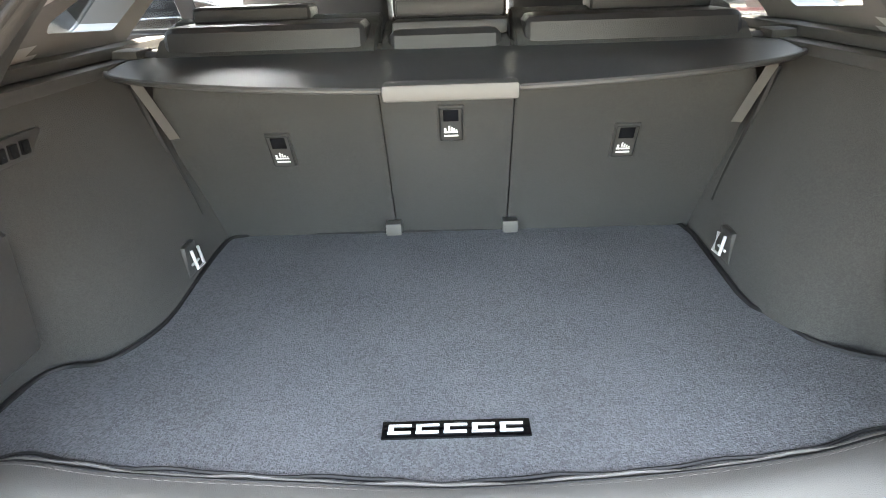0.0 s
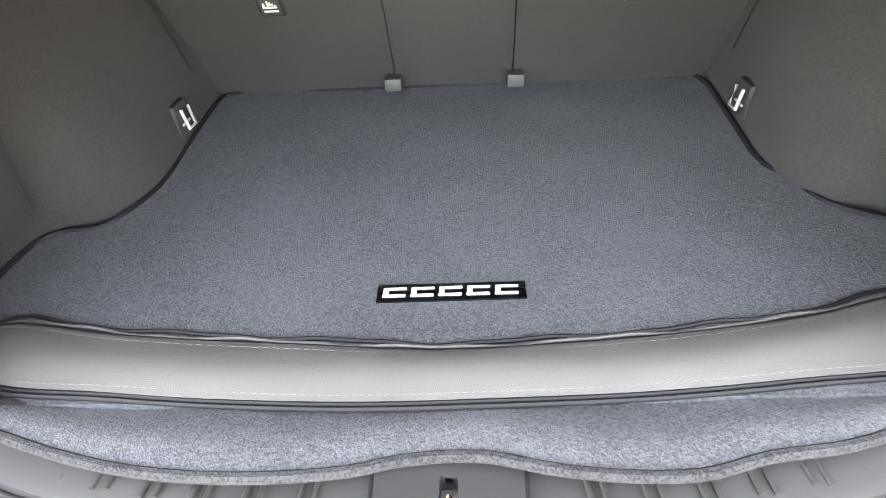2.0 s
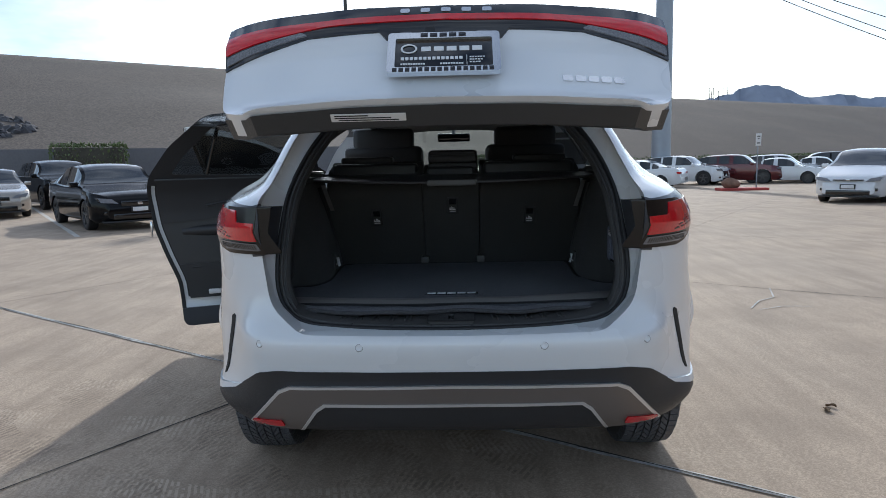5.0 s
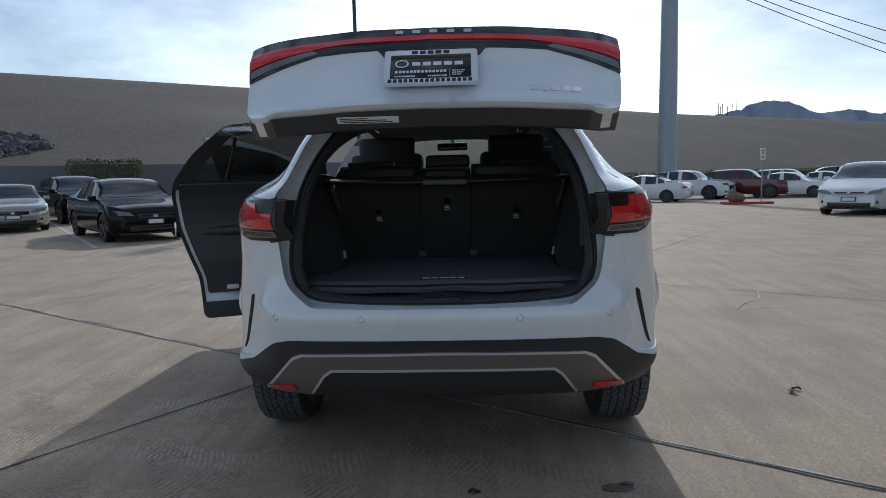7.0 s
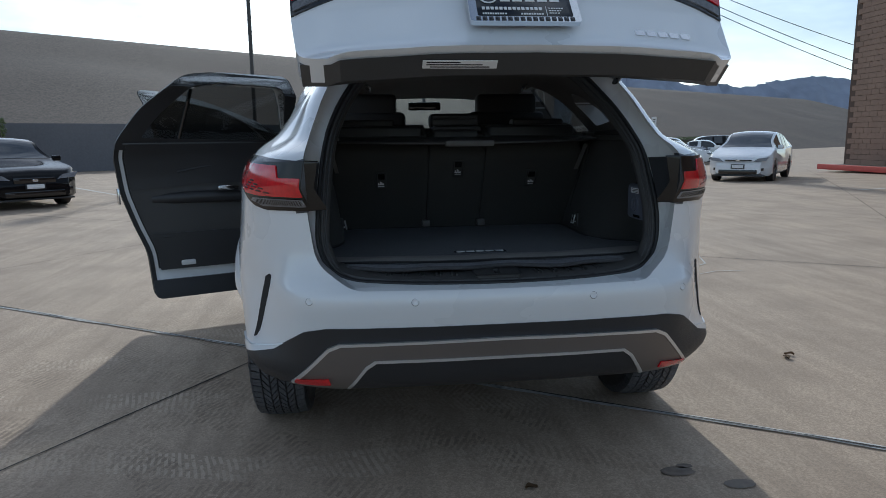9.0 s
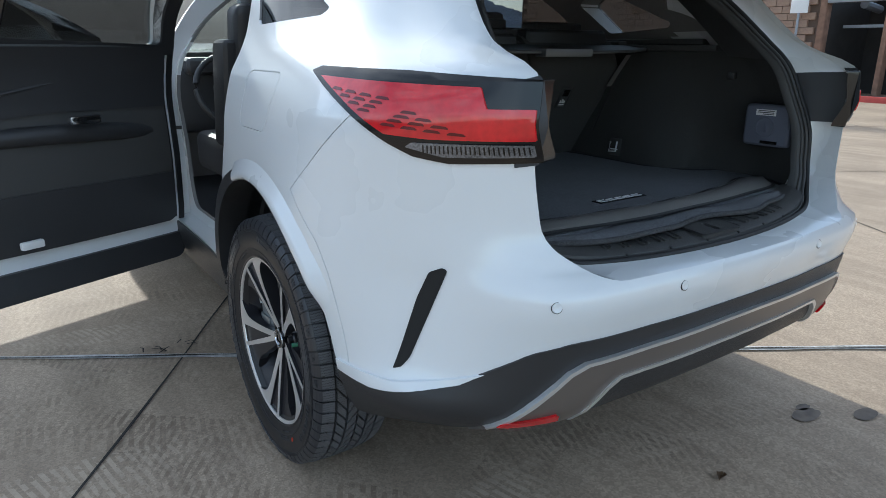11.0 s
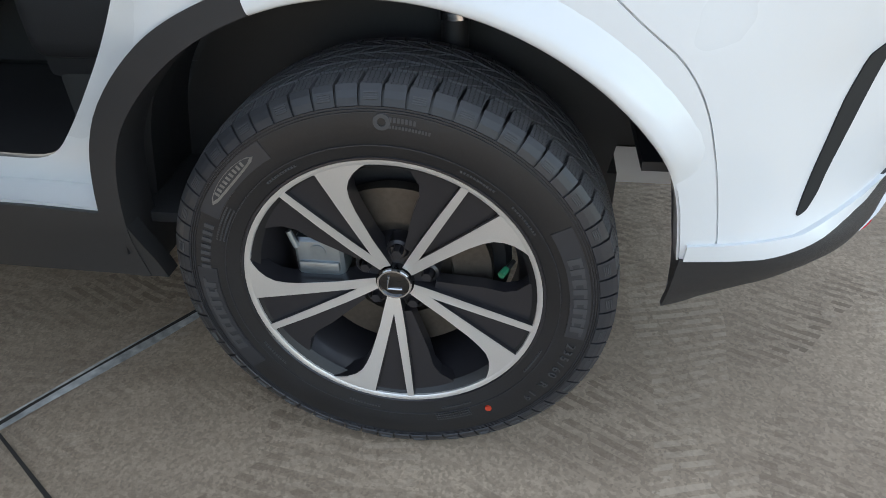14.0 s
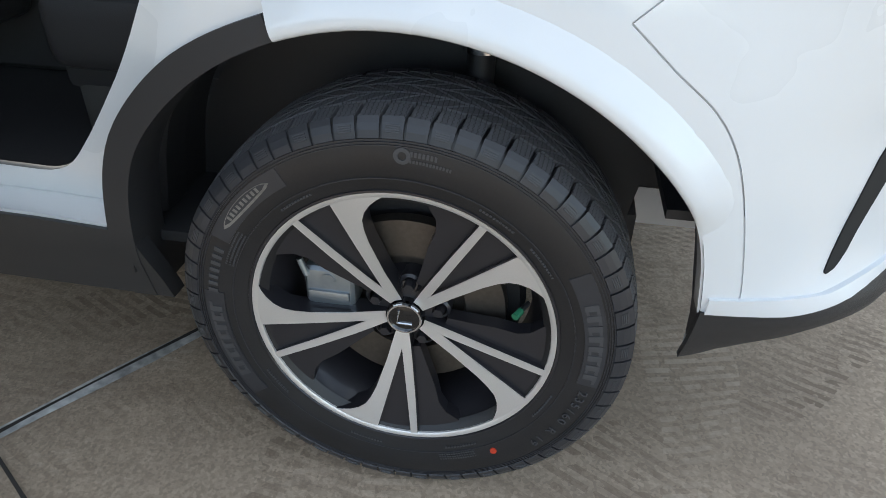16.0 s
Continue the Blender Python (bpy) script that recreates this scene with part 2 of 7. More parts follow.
def part(name, bm, material, parent, label="", angle=32, at=None):
    me = bpy.data.meshes.new(name)
    bmesh.ops.recalc_face_normals(bm, faces=bm.faces)
    bm.to_mesh(me)
    bm.free()
    return piece(name, me, material, parent, label, angle, at)


def block(x0, x1, y0, y1, z0, z1, r=0.0, seg=2, bm=None):
    """A box with rounded edges, in its own bmesh or added to one."""
    one = bmesh.new()
    bmesh.ops.create_cube(one, size=1, matrix=Matrix.Translation(((x0 + x1) / 2, (y0 + y1) / 2, (z0 + z1) / 2)) @ Matrix.Diagonal((x1 - x0, y1 - y0, z1 - z0, 1)))
    if r:
        bmesh.ops.bevel(one, geom=one.edges[:], offset=r, segments=seg, profile=0.6, affect="EDGES")
    return one if bm is None else merge(bm, one)


def merge(bm, other, m=None):
    me = bpy.data.meshes.new("tmp")
    if m is not None:
        other.transform(m)
    other.to_mesh(me)
    other.free()
    bm.from_mesh(me)
    bpy.data.meshes.remove(me)
    return bm


def tube(path, r, sides=8, bm=None, r_end=None):
    """A round bar along a path of points."""
    bm = bmesh.new() if bm is None else bm
    path = [Vector(p) for p in path]
    rows = []
    for i, p in enumerate(path):
        way = (path[min(i + 1, len(path) - 1)] - path[max(i - 1, 0)]).normalized()
        a = way.cross(Vector((0.13, 0.31, 0.94))).normalized()
        b = way.cross(a)
        rr = r if r_end is None else r + (r_end - r) * i / (len(path) - 1)
        rows.append([bm.verts.new(p + (a * math.cos(2 * math.pi * k / sides) + b * math.sin(2 * math.pi * k / sides)) * rr) for k in range(sides)])
    for r0, r1 in zip(rows, rows[1:]):
        for k in range(sides):
            bm.faces.new((r0[k], r0[(k + 1) % sides], r1[(k + 1) % sides], r1[k]))
    bm.faces.new(rows[0][::-1])
    bm.faces.new(rows[-1])
    return bm


def turned(profile, steps=48, bm=None):
    """A body of revolution about the x axis from (x, r) pairs; an open profile."""
    bm = bmesh.new() if bm is None else bm
    rows = []
    for k in range(steps):
        c, s = math.cos(2 * math.pi * k / steps), math.sin(2 * math.pi * k / steps)
        rows.append([bm.verts.new((x, r * c, r * s)) for x, r in profile])
    for k in range(steps):
        r0, r1 = rows[k], rows[(k + 1) % steps]
        for j in range(len(profile) - 1):
            bm.faces.new((r0[j], r1[j], r1[j + 1], r0[j + 1]))
    return bm


def sheet(rows, thick, way):
    """A panel skinned over rows of points, given a thickness along way."""
    n = len(rows[0])
    w = Vector(way) * thick
    v = [Vector(p) for r in rows for p in r]
    m = len(v)
    v += [p + w for p in v]
    f = []
    for i in range(len(rows) - 1):
        for j in range(n - 1):
            a, b, c, d = i * n + j, i * n + j + 1, (i + 1) * n + j + 1, (i + 1) * n + j
            f += [(a, b, c, d), (d + m, c + m, b + m, a + m)]
    edge = [j for j in range(n)] + [i * n + n - 1 for i in range(1, len(rows))] + [(len(rows) - 1) * n + j for j in range(n - 2, -1, -1)] + [i * n for i in range(len(rows) - 2, 0, -1)]
    for a, b in zip(edge, edge[1:] + edge[:1]):
        f.append((a, a + m, b + m, b))
    return solid(v, f)


def empty(name, m=None, parent=None):
    ob = new(name)
    ob.empty_display_size = 0.1
    if m is not None:
        ob.matrix_basis = m
    ob.parent = parent
    return ob


def words(text, size, depth=0.001):
    """A mesh of the text, lying in its x-z plane, centred, facing -y."""
    cu = bpy.data.curves.new("t", "FONT")
    cu.body, cu.size, cu.extrude, cu.align_x, cu.align_y = text, size, depth, "CENTER", "CENTER"
    ob = bpy.data.objects.new("t", cu)
    scene.collection.objects.link(ob)
    bpy.context.view_layer.update()
    me = bpy.data.meshes.new_from_object(ob.evaluated_get(bpy.context.evaluated_depsgraph_get()))
    bpy.data.objects.remove(ob)
    me.transform(pose(0, 0, 0, 90, 0, 0))
    return me

# ---- the white car: its shell as one solid, from which gate, doors and panes are cut ----
WHEEL_Y, WHEEL_Z, FRONT_Y, TYRE_R = 1.028, 0.392, 3.87, 0.3936
rear_y = curve_of((0.36, 0.27), (0.42, 0.135), (0.48, 0.10), (0.56, 0.075), (0.65, 0.052), (0.745, 0.026), (0.775, 0.035), (0.80, 0.075), (0.90, 0.115), (1.04, 0.118), (1.09, 0.098), (1.12, 0.085), (1.20, 0.088), (1.225, 0.11), (1.28, 0.25), (1.45, 0.435), (1.60, 0.60), (1.65, 0.66), (1.68, 0.80), (1.70, 1.0))
rear_bow = curve_of((0.36, 0.04), (0.48, 0.05), (0.75, 0.07), (1.05, 0.068), (1.2, 0.085), (1.30, 0.085), (1.70, 0.08))
rear_half = curve_of((0.36, 0.60), (0.48, 0.655), (1.0, 0.66), (1.2, 0.67), (1.29, 0.655), (1.45, 0.605), (1.60, 0.52), (1.65, 0.45), (1.70, 0.22))
corner_x = curve_of((0.36, 0.79), (0.42, 0.840), (0.49, 0.880), (0.56, 0.855), (0.68, 0.825), (0.80, 0.805), (1.0, 0.838), (1.12, 0.857), (1.20, 0.843), (1.29, 0.742), (1.45, 0.675), (1.60, 0.58), (1.65, 0.50), (1.70, 0.26))
corner_y = curve_of((0.36, 0.42), (0.42, 0.338), (0.48, 0.325), (0.56, 0.335), (0.68, 0.315), (0.80, 0.298), (0.95, 0.330), (1.10, 0.357), (1.20, 0.380), (1.25, 0.46), (1.29, 0.55), (1.45, 0.72), (1.60, 0.87), (1.65, 0.92), (1.70, 1.24))
haunch = curve_of((0.36, 0.90), (0.42, 0.925), (0.50, 0.938), (0.75, 0.952), (0.95, 0.945), (1.10, 0.935), (1.20, 0.895), (1.25, 0.855), (1.30, 0.795), (1.45, 0.705), (1.60, 0.605), (1.65, 0.525), (1.70, 0.28))
side_x = curve_of((0.36, 0.905), (0.50, 0.935), (0.85, 0.950), (1.05, 0.948), (1.18, 0.925), (1.25, 0.885), (1.31, 0.845), (1.45, 0.765), (1.57, 0.685), (1.64, 0.60), (1.68, 0.47), (1.70, 0.28))
waist_x = curve_of((0.36, 0.895), (0.50, 0.918), (0.80, 0.912), (1.05, 0.925), (1.20, 0.905), (1.28, 0.865), (1.45, 0.785), (1.57, 0.70), (1.64, 0.61), (1.68, 0.47), (1.70, 0.28))
front_y = curve_of((0.36, 4.72), (0.50, 4.85), (0.80, 4.90), (0.98, 4.86), (1.06, 4.72), (1.12, 4.35), (1.19, 3.75), (1.30, 3.40), (1.45, 3.02), (1.57, 2.74), (1.64, 2.50), (1.68, 2.2), (1.70, 1.9))


def flare(y, z):
    """How far the wheel arches stand out of the side."""
    out = 0.0
    for wy in (WHEEL_Y, FRONT_Y):
        r = math.hypot(y - wy, (z - WHEEL_Z) * 0.97)
        out += 0.012 * (1 - soft_step(0.52, 0.75, r)) * soft_step(0.40, 0.55, z)
    return out


def body_ring(z, inset=0.0, per=9):
    f = front_y(z)
    ry, rx, cx = rear_y(z), rear_half(z), corner_x(z)
    cy = corner_y(z)
    ey = max(0.58, cy + 0.14)
    hy = min(FRONT_Y, f - 0.55)
    gy = min(2.4, (max(1.2, WHEEL_Y) + hy) / 2 + 0.05)
    fy = min(max(WHEEL_Y + 0.15, ey + 0.2), gy - 0.15)
    hx = side_x(z) * (0.985 if z < 1.0 else 0.93)
    half = [(0, ry), (rx * 0.5, ry + rear_bow(z) * 0.16), (rx, ry + rear_bow(z)), (cx, cy), (haunch(z), ey), (side_x(z), fy), (waist_x(z), gy), (hx, hy), (hx * 0.80, f - 0.16), (hx * 0.42, f - 0.03), (0, f)]
    line = spline(half, per)
    pts = []
    for i, p in enumerate(line):
        a, b = line[max(i - 1, 0)], line[min(i + 1, len(line) - 1)]
        t = (b - a) / max(math.hypot(b[0] - a[0], b[1] - a[1]), 1e-6)
        if i in (0, len(line) - 1):
            t = np.array([1.0, 0]) if i == 0 else np.array([-1.0, 0])
        x, y = p[0] + flare(p[1], z) * soft_step(0.80, 0.90, p[0]), p[1]
        pts.append((max(0.0, x - t[1] * inset), y + t[0] * inset))
    left = [(-x, y, z) for x, y in pts]
    right = [(x, y, z) for x, y in pts[-2:0:-1]]
    return left + right


SHELLS = {}


def shell(inset=0.0, low=0.36, high=1.70, rows=66):
    """The closed car body, drawn in (or, below 0, out) by inset."""
    key = (inset, low)
    if key not in SHELLS:
        zs = [low + (high - inset - low) * (1 - (1 - i / rows) ** 1.25) for i in range(rows + 1)]
        SHELLS[key] = loft([[(x, y, z) for x, y, _ in body_ring(min(z + inset * soft_step(1.25, 1.6, z), 1.70), inset)] for z in zs])
    return SHELLS[key]


def layer(out, back):
    """The skin of the car as a thin solid, from out above the paint to back below it."""
    key = ("layer", out, back)
    if key not in SHELLS:
        SHELLS[key] = cut(shell(-out, 0.362), shell(back, 0.355))
    return SHELLS[key]


GATE_LINE = rounded(both([(0.0, 0.778), (0.52, 0.78), (0.632, 0.86), (0.655, 1.02), (0.662, 1.20), (0.652, 1.285), (0.60, 1.45), (0.52, 1.60), (0.45, 1.655), (0.40, 1.75), (0.0, 1.75)]), 0.05)
DOOR_R = [(1.44, 0.37), (2.27, 0.37), (2.31, 0.55), (2.32, 1.22), (2.24, 1.50), (2.18, 1.635), (1.80, 1.645), (1.62, 1.625), (1.42, 1.455), (1.30, 1.285), (1.285, 1.20), (1.31, 0.98), (1.365, 0.80), (1.425, 0.64), (1.435, 0.50)]
DOOR_STEP = ((0.37, 1.51), (0.50, 1.505), (0.62, 1.485), (0.80, 1.385), (1.00, 1.31))   # where the body is recessed for the rear door, by height
DOOR_F = [(2.34, 0.40), (3.40, 0.40), (3.44, 0.60), (3.44, 1.16), (3.16, 1.32), (2.80, 1.535), (2.55, 1.60), (2.22, 1.625), (2.28, 1.50), (2.35, 1.22), (2.34, 0.55)]
HOLE_R = [(1.66, 0.575), (2.21, 0.575), (2.27, 0.70), (2.285, 1.22), (2.21, 1.48), (2.15, 1.590), (1.80, 1.590), (1.64, 1.57), (1.45, 1.43), (1.335, 1.285), (1.325, 1.20), (1.37, 1.00), (1.48, 0.80), (1.58, 0.665)]
HOLE_F = [(2.40, 0.575), (3.36, 0.575), (3.40, 0.70), (3.40, 1.14), (3.12, 1.29), (2.78, 1.505), (2.55, 1.570), (2.27, 1.590), (2.32, 1.48), (2.39, 1.22), (2.38, 0.65)]
PANE_R = [(2.25, 1.275), (2.19, 1.48), (2.14, 1.575), (1.80, 1.590), (1.665, 1.57), (1.51, 1.42), (1.42, 1.30)]
PANE_F = [(3.14, 1.245), (2.95, 1.39), (2.76, 1.49), (2.52, 1.55), (2.28, 1.570), (2.32, 1.44), (2.37, 1.265)]
PANE_Q = [(1.245, 1.332), (1.36, 1.45), (1.27, 1.495), (1.10, 1.465), (0.88, 1.368), (0.90, 1.350)]

car_solid = shell()
inner_9 = shell(0.09, 0.45)
inner_gate = shell(0.085, 0.30)
gate_prism = from_behind(GATE_LINE, -0.6, 0.86)

gate_me = cut(cut(car_solid, gate_prism, "INTERSECT"), inner_gate)
body_me = cut(car_solid, gate_prism)
cabin = cut(inner_9, loft([[(x, y, z) for x, y in ((-1.2, 0.31), (1.2, 0.31), (1.2, 3.55), (-1.2, 3.55))] for z in (0.2, 1.8)]), "INTERSECT")
body_me = cut(body_me, cabin)
# wheel wells, a little narrower towards the ground
def arch_r(a):
    return 0.482 + 0.028 * soft_step(0.20, 0.62, math.sin(a))


for wy in (WHEEL_Y, FRONT_Y):
    for side in (-1, 1):
        well = [(wy + arch_r(a) * math.cos(a), WHEEL_Z + arch_r(a) * math.sin(a)) for a in np.linspace(0, math.pi, 40)] + [(wy - arch_r(0), 0.1), (wy + arch_r(0), 0.1)]
        body_me = cut(body_me, prism(well, (0, 0, 0), (0, 1, 0), (0, 0, 1), (side, 0, 0), 0.58, 1.3))

# open space behind the bumper's corners
for side in (-1, 1):
    body_me = cut(body_me, loft([[(side * x, y, z) for x, y in ((0.45, 0.42), (0.86, 0.42), (0.86, 0.62), (0.45, 0.62))] for z in (0.2, 0.62)]))

car = empty("car", pose(0, 0, 0))
tagged(car, "pearl white SUV with half-raised tailgate and open doors on concrete", "car")
doors = {}
for name, line, pane, hinge in (("rear_door", DOOR_R, PANE_R, 2.31), ("front_door", DOOR_F, PANE_F, 3.43)):
    slab = from_side(rounded(line, 0.05))
    door_me = cut(cut(car_solid, slab, "INTERSECT"), shell(0.075, 0.3))
    door_me = cut(door_me, from_side(rounded(pane, 0.03)))
    outer = cut(from_side(rounded([(max(y, curve_of(*DOOR_STEP)(z)) if z < 1.0 else y, min(z, 1.615)) for y, z in line], 0.05), -1.3, -0.5), shell(0.075, 0.3))
    body_me = cut(body_me, cut(outer, from_side([(1.0, 0.2), (4.0, 0.2), (4.0, 0.53), (1.0, 0.53)])))
    body_me = cut(body_me, from_side(rounded(HOLE_R if name == "rear_door" else HOLE_F, 0.07), -1.3, -0.5))
    doors[name] = (door_me, hinge)
for line in (PANE_R, PANE_F):
    body_me = cut(body_me, prism([(y, z) for y, z in rounded(line, 0.03)], (0, 0, 0), (0, 1, 0), (0, 0, 1), (1, 0, 0), 0.5, 1.3))
for side in (-1, 1):
    body_me = cut(body_me, prism(rounded(PANE_Q, 0.02), (0, 0, 0), (0, 1, 0), (0, 0, 1), (side, 0, 0), 0.5, 1.3))
WINDSCREEN = rounded(both([(0.0, 1.245), (0.68, 1.235), (0.60, 1.48), (0.50, 1.585), (0.0, 1.61)]), 0.04)
body_me = cut(body_me, prism(WINDSCREEN, (0, 0, 0), (1, 0, 0), (0, 0, 1), (0, 1, 0), 2.45, 4.2))
# panel gaps: bumper to wing, and round the filler flap
SEAM = [(0.49, 1.135), (0.60, 1.045), (0.735, 0.925)]
SEAM_LOW = [tuple(p) for p in spline([(0.735, 0.925), (0.674, 0.872), (0.611, 0.819), (0.572, 0.762), (0.538, 0.668), (0.510, 0.550), (0.504, 0.500)], 6)]
def strip_outline(points, w):
    left, right = [], []
    for i, p in enumerate(points):
        d = Vector(points[min(i + 1, len(points) - 1)]) - Vector(points[max(i - 1, 0)])
        n = Vector((-d.y, d.x)).normalized() * w
        left.append((p[0] + n.x, p[1] + n.y))
        right.append((p[0] - n.x, p[1] - n.y))
    return left + right[::-1]
for pts in (SEAM, SEAM_LOW):
    for side in (-1, 1):
        body_me = cut(body_me, cut(prism(strip_outline(pts, 0.0013), (0, 0, 0), (0, 1, 0), (0, 0, 1), (side, 0, 0), 0.7, 1.2), shell(0.006)))
FLAP = [(0.885, 1.205), (1.13, 1.205), (1.15, 1.045), (0.93, 1.045)]
flap_gap = cut(from_side(rounded(FLAP, 0.035, 8), -1.3, -0.7), from_side(rounded([(y + (0.003 if y < 1.05 else -0.003), z + (0.003 if z < 1.1 else -0.003)) for y, z in FLAP], 0.032, 8), -1.4, -0.6))
body_me = cut(body_me, cut(flap_gap, shell(0.006)))
finish(body_me, PAINT)
from mathutils.bvhtree import BVHTree
skin = BVHTree.FromPolygons([v.co[:] for v in car_solid.vertices], [p.vertices[:] for p in car_solid.polygons])
body_me.materials.append(HEADLINER)
body_me.materials.append(CLADDING)
for p in body_me.polygons:
    c = p.center
    deep = skin.find_nearest(c)[3]
    in_well = any(math.hypot(c.y - wy, c.z - WHEEL_Z) < 0.53 for wy in (WHEEL_Y, FRONT_Y)) and abs(c.x) > 0.57 and c.z < 0.95
    if in_well and deep > 0.012:
        p.material_index = 2
    elif deep > (0.055 if c.z > 1.3 and c.y > 0.9 else 0.080) and not (p.normal.y < -0.15 and c.y < 0.85) and not (c.y < 0.30 and c.z < 0.81):
        p.material_index = 1
    elif c.z < 0.3605:
        p.material_index = 2
from mathutils.interpolate import poly_3d_calc


def skin_normals(me):
    """Where the faces still lie on the shell, shade them by the uncut shell, so that the paint runs smoothly past every cut."""
    vs, ps = car_solid.vertices, car_solid.polygons
    found = []
    for v in me.vertices:
        at, _, i, far = skin.find_nearest(v.co)
        if far > 0.0004:
            found.append(None)
            continue
        ids = ps[i].vertices
        share = poly_3d_calc([vs[k].co for k in ids], at)
        n = Vector((0, 0, 0))
        for k, w in zip(ids, share):
            n += vs[k].normal * w
        found.append(n.normalized())
    loops = [(0.0, 0.0, 0.0)] * len(me.loops)
    for p in me.polygons:
        for k in p.loop_indices:
            n = found[me.loops[k].vertex_index]
            if n is not None and n.dot(p.normal) > 0.82:
                loops[k] = tuple(n)
    me.normals_split_custom_set(loops)


skin_normals(body_me)
new_body = new("body", body_me)
new_body.parent = car

skin_glass = cut(shell(0.006), shell(0.011, 0.37))
TAIL_GLASS = rounded(both([(0.0, 1.282), (0.636, 1.285), (0.585, 1.44), (0.50, 1.585), (0.44, 1.62), (0.0, 1.635)]), 0.03)

# ---- raised tailgate ----
HINGE = (0.0, 0.86, 1.668)
gate_pose = pose(*HINGE) @ pose(0, 0, 0, -40, 0, 0) @ pose(-HINGE[0], -HINGE[1], -HINGE[2])
gate_me = cut(gate_me, from_behind(rounded(both([(0.0, 1.31), (0.60, 1.31), (0.555, 1.44), (0.47, 1.575), (0.0, 1.60)]), 0.03), -0.3, 0.9))
tailgate = piece("tailgate", gate_me, PAINT, car, "white half-raised tailgate", at=gate_pose)
skin_normals(gate_me)
piece("rear_window", cut(skin_glass, from_behind(TAIL_GLASS, -0.3, 0.9), "INTERSECT"), TINTED, tailgate, "dark tinted glass")

# ---- doors ----
SWING = {"rear_door": -66, "front_door": -72}


def drawn_in(points, d):
    """The polygon with every edge moved inward by d."""
    n, out = len(points), []
    area = sum(points[i - 1][0] * points[i][1] - points[i][0] * points[i - 1][1] for i in range(n))
    turn = 1 if area > 0 else -1
    for i in range(n):
        a, p, b = Vector(points[i - 1]), Vector(points[i]), Vector(points[(i + 1) % n])
        e, f = (p - a).normalized(), (b - p).normalized()
        m = Vector((-e.y - f.y, e.x + f.x)).normalized() * turn
        share = max(0.5, abs(m.dot(Vector((-e.y, e.x)))))
        out.append(tuple(p + m * d / share))
    return out


for name, (me, hinge) in doors.items():
    h = Vector((-0.93, hinge, 0))
    at = Matrix.Translation(h) @ pose(0, 0, 0, 0, 0, SWING[name]) @ Matrix.Translation(-h)
    d = piece(name, me, PAINT, car, "white open " + name.replace("_", " "), at=at)
    skin_normals(me)
    pane = PANE_R if name == "rear_door" else PANE_F
    edge = DOOR_R if name == "rear_door" else DOOR_F
    inset_line = rounded([(y, max(z, 0.535)) for y, z in drawn_in(edge, 0.048)], 0.05)
    bands = (("door_panel_top", 0.100, 1.02, 1.265, LEATHER, "black soft upper door panel"), ("door_panel", 0.092, 0.74, 1.02, TRIM_HARD, "black inner door panel"), ("door_pocket", 0.099, 0.50, 0.74, LEATHER, "black door pocket panel"))
    for title, deep, z0, z1, mat, note in bands:
        cutter = [(0.9, z0 - (0.05 if z0 == 1.02 else 0.0)), (hinge - 0.55, z0 + (0.012 if z0 > 0.7 else 0)), (4.0, z0), (4.0, z1), (hinge - 0.55, z1 + (0.012 if z1 < 1.2 else 0)), (0.9, z1 - (0.05 if z1 == 1.02 else 0.0))]
        piece(title, cut(cut(layer(-0.062, deep), from_side(inset_line), "INTERSECT"), from_side(cutter), "INTERSECT"), mat, d, note)
    strip = cut(from_side(rounded(drawn_in(edge, -0.003), 0.05)), from_side(rounded(drawn_in(edge, 0.020), 0.045), -1.4, -0.4))
    piece("door_seal", cut(layer(-0.018, 0.084), strip, "INTERSECT"), RUBBER_TRIM, d, "black rubber door seal")
    inner_strip = cut(from_side(rounded(drawn_in(edge, 0.040), 0.05)), from_side(rounded(drawn_in(edge, 0.052), 0.045), -1.4, -0.4))
    for y0, y1 in ((0.5, hinge - 0.5), (hinge - 0.499, 4.0)):
        piece("panel_edge", cut(cut(layer(-0.066, 0.090), inner_strip, "INTERSECT"), from_side([(y0, 0.545), (y1, 0.545), (y1, 1.24), (y0, 1.24)]), "INTERSECT"), RUBBER_TRIM, d)
    rim_me = cut(cut(layer(-0.030, 0.086), from_side(rounded([(y, z) for y, z in (DOOR_R if name == "rear_door" else DOOR_F)], 0.05)), "INTERSECT"), from_side([(0.5, 0.3), (4.0, 0.3), (4.0, 1.235), (0.5, 1.235)]))
    rim_me = cut(rim_me, from_side(rounded([(y, z) for y, z in (PANE_R if name == "rear_door" else PANE_F)], 0.03)))
    piece("window_frame", rim_me, CLADDING, d, "black window frame")
    band = cut(cut(layer(0.006, 0.095), from_side(rounded(DOOR_R if name == "rear_door" else DOOR_F, 0.05)), "INTERSECT"), from_side([(0.5, 0.475), (4.0, 0.475), (4.0, 1.9), (0.5, 1.9)]))
    piece("lower_cladding", band, CLADDING, d, "black lower door cladding")
    mid = hinge - 0.42
    arm = bmesh.new()
    tube(spline([(-0.870, hinge - 0.08, 0.93), (-0.838, hinge - 0.30, 0.945), (-0.836, mid - 0.12, 0.955), (-0.885, hinge - 0.84, 0.95)], 5), 0.036, 12, arm)
    part("armrest", arm, LEATHER, d)
    part("inner_handle", block(-0.792, -0.765, mid - 0.07, mid + 0.05, 0.99, 1.02, 0.008, 2), CHROME, d, "bright inner handle")
    part("step_lamp", block(-0.815, -0.790, mid - 0.30, mid - 0.22, 0.56, 0.59, 0.008, 2), WHITE_LABEL, d, "pale door lamp")
